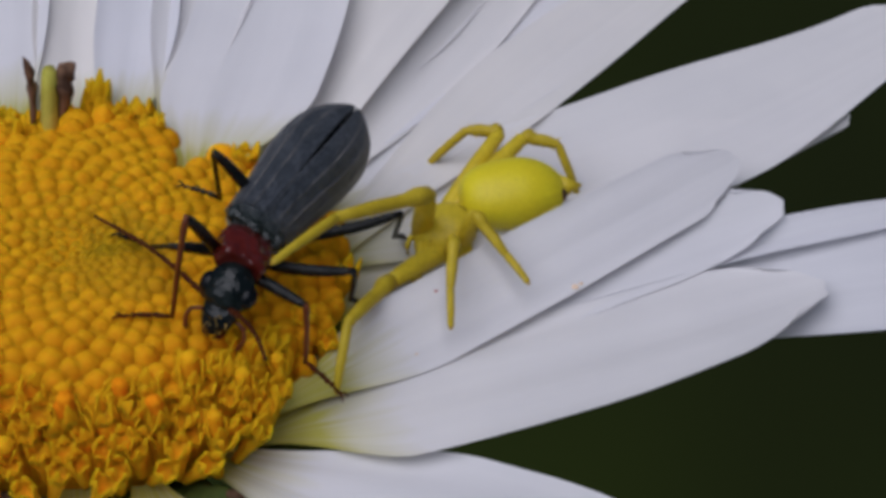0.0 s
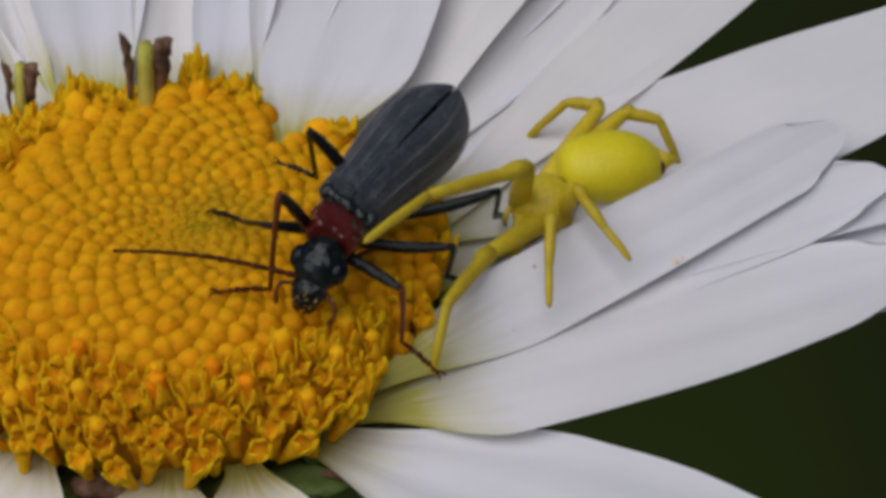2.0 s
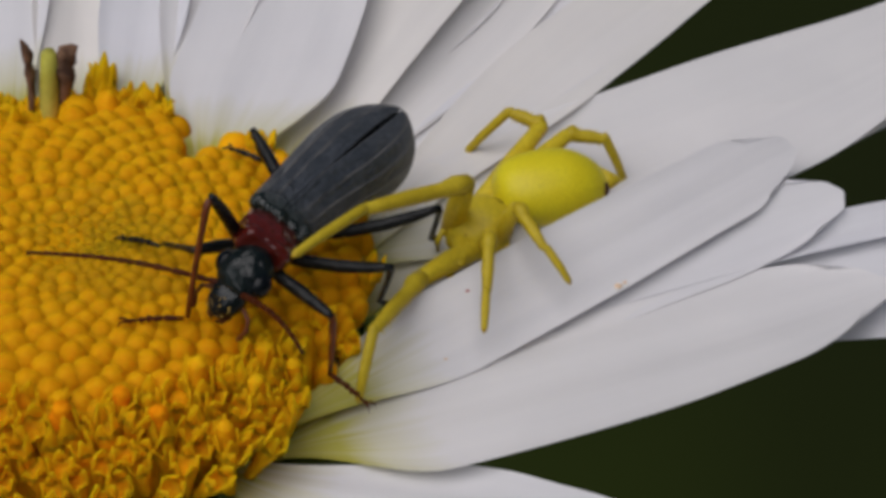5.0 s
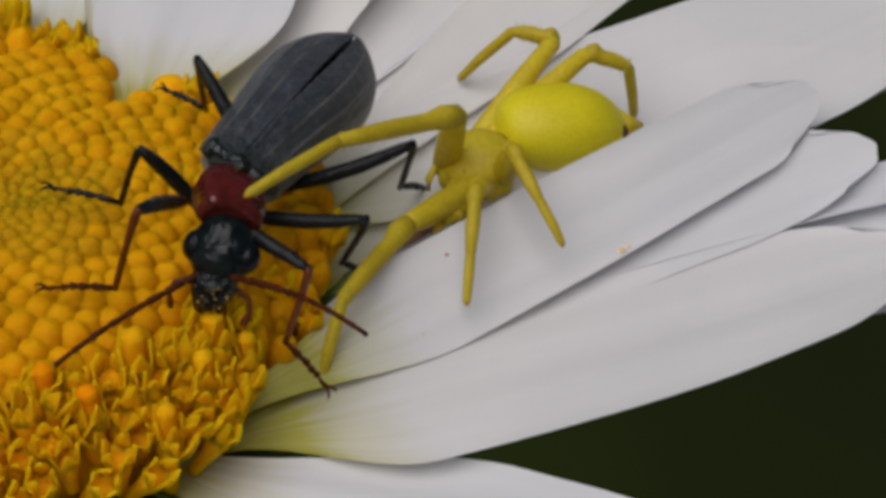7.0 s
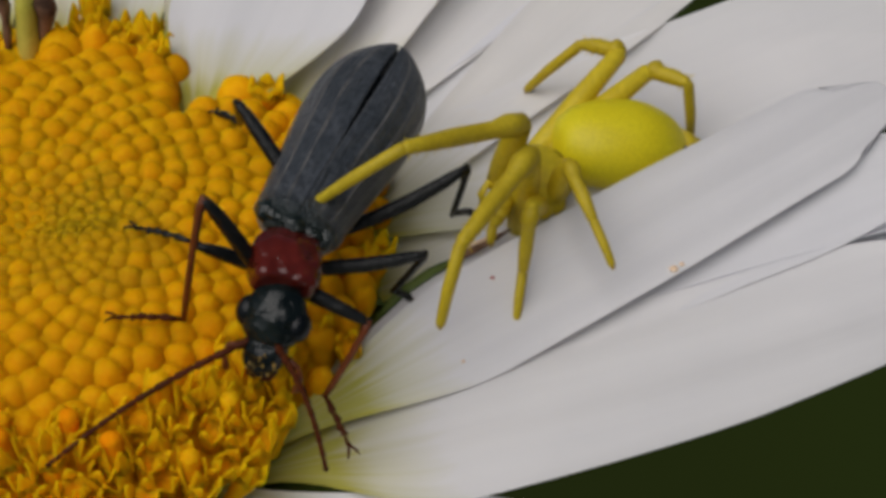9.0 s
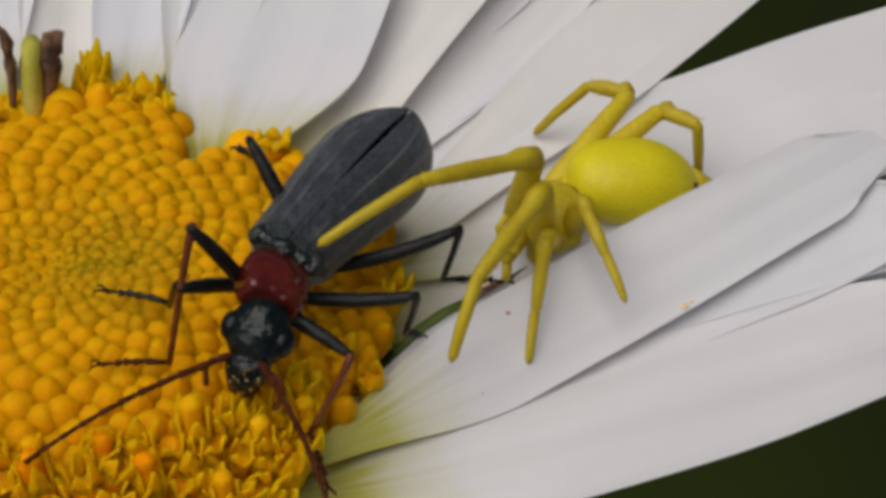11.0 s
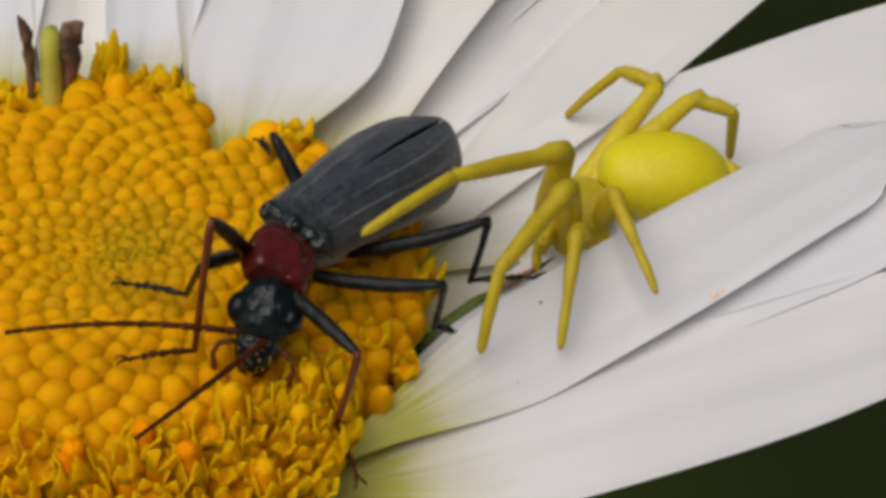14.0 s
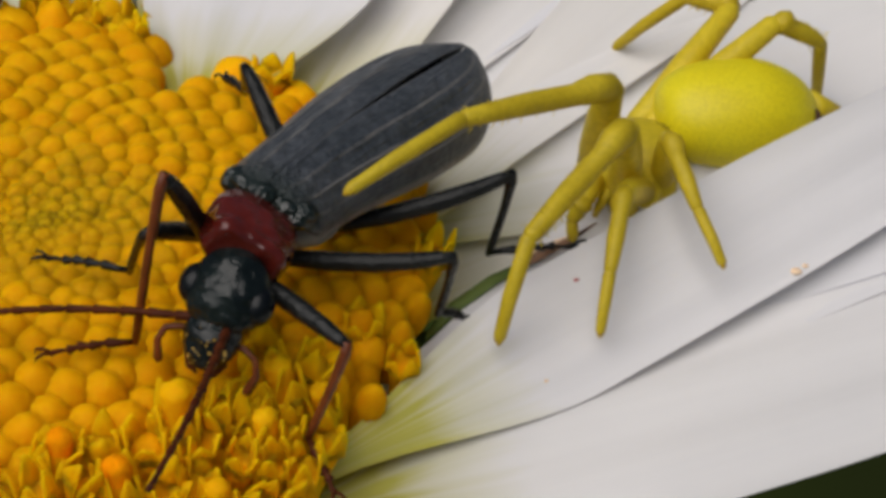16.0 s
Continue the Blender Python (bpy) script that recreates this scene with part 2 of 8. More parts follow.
BLACK = shell_material("black_green_shell", (0.003, 0.005, 0.005), (0.008, 0.013, 0.012), 0.13, 15000.0, 0.000022, 2600.0, 0.00020, 0.0, 0.30)
SHOULDER = shell_material("green_black_shoulder", (0.004, 0.007, 0.006), (0.014, 0.022, 0.019), 0.09, 11000.0, 0.00004, 4500.0, 0.00026, 0.0, 0.45)
EYE = shell_material("black_eye", (0.003, 0.004, 0.005), (0.006, 0.008, 0.009), 0.10, 30000.0, 0.00001, 2000.0, 0.00001, 0.0, 0.2)
LEG = shell_material("black_leg", (0.005, 0.006, 0.006), (0.014, 0.015, 0.014), 0.22, 14000.0, 0.00004, 3000.0, 0.00006, 0.0, 0.22)
RUST = plain_material("rusty_leg", (0.09, 0.020, 0.005), (0.20, 0.050, 0.010), 1200.0, 0.42, 0.0, 0.3, 0.4, 0, 8000.0)
FEELER = plain_material("dark_brown_feeler", (0.038, 0.008, 0.002), (0.095, 0.021, 0.004), 900.0, 0.55, 0.0, 0.12, 0.5, 0, 8000.0)
BELLY = plain_material("grey_belly", (0.07, 0.07, 0.062), (0.26, 0.25, 0.21), 1200.0, 0.5, 0.0, 0.4, 0.5, 0, 6000.0)
LEMON = plain_material("lemon_abdomen", (0.78, 0.64, 0.008), (0.88, 0.78, 0.015), 500.0, 0.42, 0.0, 0.4, 0.3, 0.2, 16000.0)
SHIN = plain_material("dull_olive_shin", (0.58, 0.435, 0.016), (0.74, 0.58, 0.032), 1500.0, 0.45, 0.0, 0.3, 0.4, 0.32, 9000.0)
OLIVE = plain_material("olive_yellow_limb", (0.74, 0.570, 0.020), (0.88, 0.720, 0.045), 900.0, 0.4, 0.0, 0.35, 0.3, 0.36, 8000.0)
SADDLE = plain_material("brown_olive_patch", (0.30, 0.22, 0.008), (0.44, 0.34, 0.012), 1500.0, 0.5, 0.0, 0.3, 0.4, 0.1, 9000.0)
TIP = plain_material("amber_claw", (0.44, 0.27, 0.01), (0.56, 0.38, 0.02), 2000.0, 0.5, 0, 0.3, 0.3)
DUST = plain_material("pale_pollen", (0.50, 0.28, 0.04), (0.66, 0.42, 0.09), 4000.0, 0.8, 0, 0.2, 0.6)
PALE = plain_material("pale_dust", (0.85, 0.60, 0.38), (0.9, 0.70, 0.48), 4000.0, 0.8, 0, 0.2, 0.6)
SPECK = plain_material("pinkish_speck", (0.45, 0.10, 0.12), (0.5, 0.2, 0.18), 2000.0, 0.7, 0, 0.2, 0.3)
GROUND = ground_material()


# ---- building blocks, in millimetres ----
def part(name, bm, mat, parent, label="", smooth=True):
    me = bpy.data.meshes.new(name)
    bmesh.ops.transform(bm, matrix=Matrix.Scale(MM, 4), verts=bm.verts)
    bmesh.ops.recalc_face_normals(bm, faces=bm.faces)
    bm.to_mesh(me)
    bm.free()
    if smooth:
        for p in me.polygons:
            p.use_smooth = True
    me.materials.append(mat)
    ob = new(name, me)
    ob.parent = parent
    if label:
        ob["label"] = label
    return ob


def shared(name, me, parent, m):
    ob = new(name, me)
    ob.parent = parent
    ob.matrix_basis = m
    return ob


def tube(bm, points, radii, seg=10, flat=1.0):
    """A round limb through the points, closed at both ends; flat squeezes it along its own up."""
    pts = [Vector(p) for p in points]
    rings = []
    for i, p in enumerate(pts):
        d = (pts[min(i + 1, len(pts) - 1)] - pts[max(i - 1, 0)]).normalized()
        up = Vector((0, 0, 1)) if abs(d.z) < 0.9 else Vector((1, 0, 0))
        x = d.cross(up).normalized()
        z = x.cross(d)
        rings.append([bm.verts.new(p + radii[i] * (math.cos(a) * x + math.sin(a) * z * flat)) for a in (k * math.tau / seg for k in range(seg))])
    for a, b in zip(rings, rings[1:]):
        for k in range(seg):
            bm.faces.new((a[k], a[(k + 1) % seg], b[(k + 1) % seg], b[k]))
    bm.faces.new(rings[0])
    bm.faces.new(rings[-1])
    return bm


def egg(bm, centre, size, seg=20, rings=14, shape=None):
    """A closed rounded body; shape(u, a) scales its radius along y (u 0..1) and round it."""
    c = Vector(centre)
    loops = []
    for i in range(1, rings):
        u = i / rings
        th = u * math.pi
        row = []
        for k in range(seg):
            a = k * math.tau / seg
            s = shape(u, a) if shape else 1.0
            row.append(bm.verts.new(c + Vector((size[0] * s * math.sin(th) * math.cos(a), -size[1] * math.cos(th), size[2] * s * math.sin(th) * math.sin(a)))))
        loops.append(row)
    for a, b in zip(loops, loops[1:]):
        for k in range(seg):
            bm.faces.new((a[k], a[(k + 1) % seg], b[(k + 1) % seg], b[k]))
    first, last = bm.verts.new(c - Vector((0, size[1], 0))), bm.verts.new(c + Vector((0, size[1], 0)))
    for k in range(seg):
        bm.faces.new((loops[0][(k + 1) % seg], loops[0][k], first))
        bm.faces.new((loops[-1][k], loops[-1][(k + 1) % seg], last))
    return bm


def smoothstep(a, b, x):
    x = min(max((x - a) / (b - a), 0.0), 1.0)
    return x * x * (3 - 2 * x)


def crumple(bm, depth, pitch, shift):
    """Dents and lumps pressed into a shell."""
    for v in bm.verts:
        p = Vector(v.co) * pitch + Vector((shift, 0, 0))
        k = depth * (noise.noise(p) + 0.5 * noise.noise(2.3 * p))
        v.co += Vector((v.co.x, 0.0, v.co.z + 0.3)).normalized() * k


# ---- ground ----
def build_ground():
    bm = bmesh.new()
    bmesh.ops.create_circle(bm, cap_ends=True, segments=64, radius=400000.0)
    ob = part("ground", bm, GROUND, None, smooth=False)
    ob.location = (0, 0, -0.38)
    tagged(ob, "dark green meadow far below the daisy, grass shade painted into its colour", "ground", kind="structure")


build_ground()


# ---- daisy ----
DISC_R, DISC_Y = 8.0, -0.3


def dome(r):
    return 0.25 + 2.25 * (1 - (min(r, 8.2) / 8.2) ** 2.4) - 0.30 * math.exp(-((r / 1.9) ** 2))


def notch(x, y):
    """The gap in the disc's far rim through which a petal's claw comes in."""
    if x < 2.4 or y < 2.9:
        return False
    k = y - 2.9
    return 2.78 - 0.12 * k < x < 3.12 + 0.30 * k or (x >= 3.0 and y > 4.8)


def dome_normal(r, a):
    slope = (dome(r + 0.05) - dome(max(r - 0.05, 0))) / 0.1
    return Vector((-slope * math.cos(a), -slope * math.sin(a), 1)).normalized()


daisy = new("daisy")
tagged(daisy, "ox-eye daisy with white petals and a yellow disc", "flower")


def build_disc():
    bm = bmesh.new()
    rings, seg = 40, 120
    rows = []
    for i in range(1, rings + 1):
        r = 6.9 * i / rings
        ring = []
        for k in range(seg):
            x, y = r * math.cos(k * math.tau / seg), DISC_Y + r * math.sin(k * math.tau / seg)
            ring.append(bm.verts.new((x, y, dome(r) - (1.15 if notch(x, y) else -0.05 * smoothstep(1.8, 4.5, r) + 0.2 * max(0.0, r - 5.6)))))
        rows.append(ring)
    for r, z in ((6.8, -0.6), (5.6, -1.6), (3.0, -2.6), (1.3, -3.2)):
        rows.append([bm.verts.new((r * math.cos(k * math.tau / seg), DISC_Y + r * math.sin(k * math.tau / seg), z)) for k in range(seg)])
    top = bm.verts.new((0, DISC_Y, dome(0) - 0.15))
    for k in range(seg):
        bm.faces.new((top, rows[0][k], rows[0][(k + 1) % seg]))
    for a, b in zip(rows, rows[1:]):
        for k in range(seg):
            bm.faces.new((a[k], b[k], b[(k + 1) % seg], a[(k + 1) % seg]))
    bm.faces.new(rows[-1])
    part("receptacle", bm, AMBER, daisy, "yellow domed flower base under the florets")
    bm = bmesh.new()
    tube(bm, [(0, DISC_Y, -3.0), (0.5, DISC_Y + 1, -30), (3, DISC_Y + 6, -120), (2, DISC_Y + 14, -260), (0, 20, -380)], [1.3, 1.2, 1.4, 1.6, 1.8], 14)
    part("stem", bm, GREEN, daisy, "thin green flower stalk")


def bud_mesh(name, mat, seed, seg=10, rings=6):
    """A closed bud: a barrel with a blunt five-sided, slightly pointed crown."""
    rng = random.Random(seed)
    bm = bmesh.new()
    ph = rng.uniform(0, 6)
    lean = Vector((rng.uniform(-0.06, 0.06), rng.uniform(-0.06, 0.06), 0))
    rows = []
    for u, rad, z in ((0, 0.82, -0.9), (0.2, 0.96, -0.35), (0.45, 1.0, 0.10), (0.65, 0.89, 0.48), (0.82, 0.64, 0.78), (0.94, 0.32, 0.95))[:rings]:
        ring = []
        for k in range(seg):
            a = k * math.tau / seg
            r = 0.5 * rad * (1 + 0.05 * u * math.cos(5 * a + ph) + rng.uniform(-0.012, 0.012))
            ring.append(bm.verts.new(Vector((r * math.cos(a), r * math.sin(a), 0.5 * z)) + lean * u))
        rows.append(ring)
    for a, b in zip(rows, rows[1:]):
        for k in range(seg):
            bm.faces.new((a[k], a[(k + 1) % seg], b[(k + 1) % seg], b[k]))
    tip = bm.verts.new(Vector((0, 0, 0.52)) + lean)
    for k in range(seg):
        bm.faces.new((rows[-1][k], rows[-1][(k + 1) % seg], tip))
    return finish_mesh(name, bm, [mat])


def finish_mesh(name, bm, mats, smooth=True):
    me = bpy.data.meshes.new(name)
    bmesh.ops.transform(bm, matrix=Matrix.Scale(MM, 4), verts=bm.verts)
    bmesh.ops.recalc_face_normals(bm, faces=bm.faces)
    bm.to_mesh(me)
    bm.free()
    for p in me.polygons:
        p.use_smooth = smooth
    for m in mats:
        me.materials.append(m)
    return me


def floret_mesh(name, seed, column):
    """An open floret: a narrow bell whose five pointed lobes bend outwards, with or without its column of stamens."""
    rng = random.Random(seed)
    bm = bmesh.new()
    seg = 10
    rows = []
    for z, r in ((-0.7, 0.17), (-0.1, 0.22), (0.25, 0.30), (0.62, 0.37)):
        rows.append([bm.verts.new((r * math.cos(k * math.tau / seg), r * math.sin(k * math.tau / seg), z)) for k in range(seg)])
    for a, b in zip(rows, rows[1:]):
        for k in range(seg):
            bm.faces.new((a[k], a[(k + 1) % seg], b[(k + 1) % seg], b[k]))
    inner = [bm.verts.new((0.84 * v.co.x, 0.84 * v.co.y, 0.60)) for v in rows[-1]]
    floor = [bm.verts.new((0.55 * v.co.x, 0.55 * v.co.y, 0.46)) for v in rows[-1]]
    for k in range(seg):
        bm.faces.new((rows[-1][k], rows[-1][(k + 1) % seg], inner[(k + 1) % seg], inner[k]))
        bm.faces.new((inner[k], inner[(k + 1) % seg], floor[(k + 1) % seg], floor[k]))
    bm.faces.new(floor)
    for lobe in range(5):
        ang = math.tau * (2 * lobe + 0.5) / seg + rng.uniform(-0.12, 0.12)
        curl = rng.uniform(-0.30, 0.30)
        tall = rng.uniform(0.75, 1.45)
        out = Vector((math.cos(ang), math.sin(ang), 0))
        strip = []
        for r, z, w in ((0.35, 0.48, 0.225), (0.36 + 0.04 * curl, 0.60 + 0.13 * tall, 0.19), (0.36 + 0.14 * curl, 0.60 + 0.26 * tall, 0.13), (0.36 + 0.28 * curl, 0.60 + (0.37 - 0.10 * abs(curl)) * tall, 0.065), (0.36 + 0.36 * curl, 0.60 + (0.42 - 0.15 * abs(curl)) * tall, 0.018)):
            turn = rng.uniform(-0.06, 0.06)
            side = Vector((-math.sin(ang + turn), math.cos(ang + turn), 0))
            p = out * r + Vector((0, 0, z))
            fold = 0.10 * w
            strip.append([bm.verts.new(p + side * w), bm.verts.new(p - out * fold), bm.verts.new(p - side * w), bm.verts.new(p - side * 0.9 * w - out * 0.05), bm.verts.new(p - out * (0.075 + fold)), bm.verts.new(p + side * 0.9 * w - out * 0.05)])
        for a, b in zip(strip, strip[1:]):
            for k in range(6):
                bm.faces.new((a[k], a[(k + 1) % 6], b[(k + 1) % 6], b[k]))
        bm.faces.new(strip[-1])
    if column:
        n = len(bm.faces)
        top = rng.uniform(1.10, 1.3)
        tube(bm, [(0, 0, 0.0), (0.0, 0.02, 0.5), (0.02, 0.0, top - 0.30), (0.02, 0.0, top - 0.20), (0.02, 0.0, top - 0.10), (0.02, 0, top - 0.02), (0.02, 0, top + 0.04), (0.02, 0, top + 0.07)], [0.20, 0.215, 0.22, 0.225, 0.235, 0.225, 0.15, 0.04], 14)
        bm.faces.ensure_lookup_table()
        for v in sorted({v for f in bm.faces[n:] for v in f.verts if v.co.z > top - 0.25}, key=lambda v: v.index):
            v.co += Vector((rng.uniform(-0.02, 0.02), rng.uniform(-0.02, 0.02), rng.uniform(-0.02, 0.02)))
        if column > 1:
            for f in bm.faces[n:]:
                if f.calc_center_median().z > top - 0.3:
                    f.material_index = 1
    return finish_mesh(name, bm, [FLORET, POLLEN])


PILLARS = ((1.5, -6.2, True, 0.95), (0.08, -6.75, True, 0.9), (2.55, -6.6, True, 1.05), (3.4, -5.45, False, 1.15), (4.75, -5.35, False, 0.95), (4.05, -6.6, False, 0.95), (-1.85, -5.6, True, 0.9), (-1.58, -6.75, False, 1.0), (-2.95, -6.55, False, 1.0))


def pillar(pollen, posts):
    """Tall columns that stand out among the opening florets, some with bright pollen heads."""
    for x, y, bright, size in PILLARS:
        r, a = math.hypot(x, y - DISC_Y), math.atan2(y - DISC_Y, x)
        axis = (0.3 * dome_normal(r, a) + Vector((0.12 * math.sin(9 * x), 0.22, 1))).normalized()
        m = Matrix.LocRotScale(Vector((x, y, dome(r) - 0.22)) * MM, axis.to_track_quat("Z", "Y"), Vector((size * 0.92, size * 0.92, size * 1.15)))
        shared("open_floret", (pollen if bright else posts)[0], daisy, m)


def opening(a, rng):
    """How far out the closed buds reach in that direction."""
    return 6.55 - 0.90 * smoothstep(0.1, -0.65, math.sin(a)) - smoothstep(0.15, 0.55, math.sin(a)) * (0.45 + 0.35 * math.sin(7 * a + 1.0) + 0.75 * smoothstep(-0.25, -0.75, math.cos(a))) + 0.45 * max(0.0, math.cos(a - 0.1)) ** 4 + rng.uniform(-0.22, 0.22)


def build_florets():
    rng = random.Random(11)
    ripe = [bud_mesh("bud", RIPE, s) for s in range(4)]
    young = [bud_mesh("bud", YOUNG, 20 + s) for s in range(3)]
    plain = [floret_mesh("open_floret", 40 + s, 0) for s in range(6)]
    posts = [floret_mesh("open_floret", 60 + s, 1) for s in range(3)]
    pollen = [floret_mesh("open_floret", 70 + s, 2) for s in range(2)]
    total = 640
    rest = {RIPE_ISLAND: bmesh.new(), YOUNG_ISLAND: bmesh.new()}
    for n in range(1, total):
        r = DISC_R * (n / total) ** 0.78
        a = n * 2.399963
        if r > opening(a, rng):
            continue
        # the buds' spiral winds about a point off the disc's middle
        off = 1 - (r / DISC_R) ** 2
        x, y = r * math.cos(a) + 1.05 * off + rng.uniform(-1, 1) * (0.05 + 0.005 * r), DISC_Y + r * math.sin(a) - 0.40 * off + rng.uniform(-1, 1) * (0.05 + 0.005 * r)
        if notch(x, y):
            continue
        r, a = math.hypot(x, y - DISC_Y), math.atan2(y - DISC_Y, x)
        axis = (dome_normal(r, a) + Vector((0.12 * math.cos(a) + rng.uniform(-0.09, 0.09), 0.12 * math.sin(a) + rng.uniform(-0.09, 0.09), 0))).normalized()
        fresh = math.hypot(x - 1.05, y + 0.7) + rng.uniform(-0.7, 0.7) < 2.0
        me = rng.choice(young if fresh else ripe)
        size = 1.60 * math.sqrt(math.tau * 0.78 * DISC_R * DISC_R / total * max(r / DISC_R, 0.03) ** 0.72) * rng.uniform(0.92, 1.10) * (1 - 0.032 * r * math.cos(a))
        tall = size * (0.98 + (0.10 if y < 0 else 0.04) * max(0, r - 2.0)) * rng.uniform(0.92, 1.10)
        m = Matrix.LocRotScale(Vector((x, y, dome(r) - 0.02 - 0.25 * size + rng.uniform(-0.04, 0.04) * min(1.0, r / 3))) * MM, axis.to_track_quat("Z", "Y") @ Euler((0, 0, rng.uniform(0, 6.28))).to_quaternion(), Vector((size, size, tall)))
        if y < -1.0:
            shared("bud", me, daisy, m)
        else:
            heap = rest[YOUNG_ISLAND if fresh else RIPE_ISLAND]
            before = len(heap.verts)
            heap.from_mesh(me)
            heap.verts.ensure_lookup_table()
            bmesh.ops.transform(heap, matrix=m, verts=heap.verts[before:])
    for mat, heap in rest.items():
        me = bpy.data.meshes.new("bud_field")
        heap.to_mesh(me)
        heap.free()
        me.materials.append(mat)
        for p in me.polygons:
            p.use_smooth = True
        ob = new("bud_field", me)
        ob.parent = daisy
        tagged(ob, "closely packed closed yellow buds on the disc's far half", kind="stuff")
    pillar(pollen, posts)
    far = bmesh.new()
    count = 620
    for n in range(count):
        r = 7.75 * math.sqrt((n + 0.5) / count)
        a = n * 2.399963 + 0.4
        opens = opening(a, rng)
        if r < opens + 0.05 or (r > 7.3 and -0.70 < math.sin(a) < 0.15 and math.cos(a) > 0.3):
            continue
        lean = Vector((math.cos(a), math.sin(a), 0))
        swing = 0.02 + 0.10 * (r - opens) + 0.4 * max(0, r - 6.7)
        axis = (0.35 * dome_normal(r, a) + Vector((0, 0, 0.7)) + 0.6 * swing * lean + Vector((rng.uniform(-0.30, 0.30), rng.uniform(-0.22, 0.30), 0))).normalized()
        pick = rng.random()
        inner = r < opens + 0.7
        me = rng.choice(pollen if inner and pick < 0.03 else posts if pick < (0.10 if math.sin(a) < 0.2 else 0.02) else plain)
        side = math.cos(a) > 0.45 and -0.55 < math.sin(a) < 0.6
        if side and rng.random() < 0.75:
            me = rng.choice(ripe)
        size = rng.uniform(0.60, 0.76) if me in ripe else rng.uniform(0.84, 1.04)
        tall = (1.05 if me in ripe else size) * rng.uniform(0.95, 1.3)
        if math.sin(a) > 0.25:
            if rng.random() < 0.55:
                me, size, tall = rng.choice(ripe), rng.uniform(0.72, 1.05), rng.uniform(1.2, 1.75)
            tall *= 0.70 + 0.50 * max(0.0, math.sin(13 * a + 0.6)) ** 2
            size *= 1.12
        if r > 6.6:
            size *= 0.88
        place = Vector((r * math.cos(a) + rng.uniform(-0.08, 0.08), DISC_Y + r * math.sin(a) + rng.uniform(-0.08, 0.08), dome(r) - 0.25 + rng.uniform(-0.1, 0.08)))
        if notch(place.x, place.y):
            continue
        m = Matrix.LocRotScale(place * MM, axis.to_track_quat("Z", "Y") @ Euler((0, 0, rng.uniform(0, 6.28))).to_quaternion(), Vector((size, size, tall)))
        if math.sin(a) < 0.22:
            shared("open_floret", me, daisy, m)
        else:
            before = len(far.verts)
            far.from_mesh(me)
            far.verts.ensure_lookup_table()
            bmesh.ops.transform(far, matrix=m, verts=far.verts[before:])
    me = bpy.data.meshes.new("floret_fringe")
    far.to_mesh(me)
    far.free()
    me.materials.append(FLORET_ISLAND)
    me.materials.append(POLLEN)
    ob = new("floret_fringe", me)
    ob.parent = daisy
    tagged(ob, "ragged yellow florets along the disc's back edge", kind="stuff")


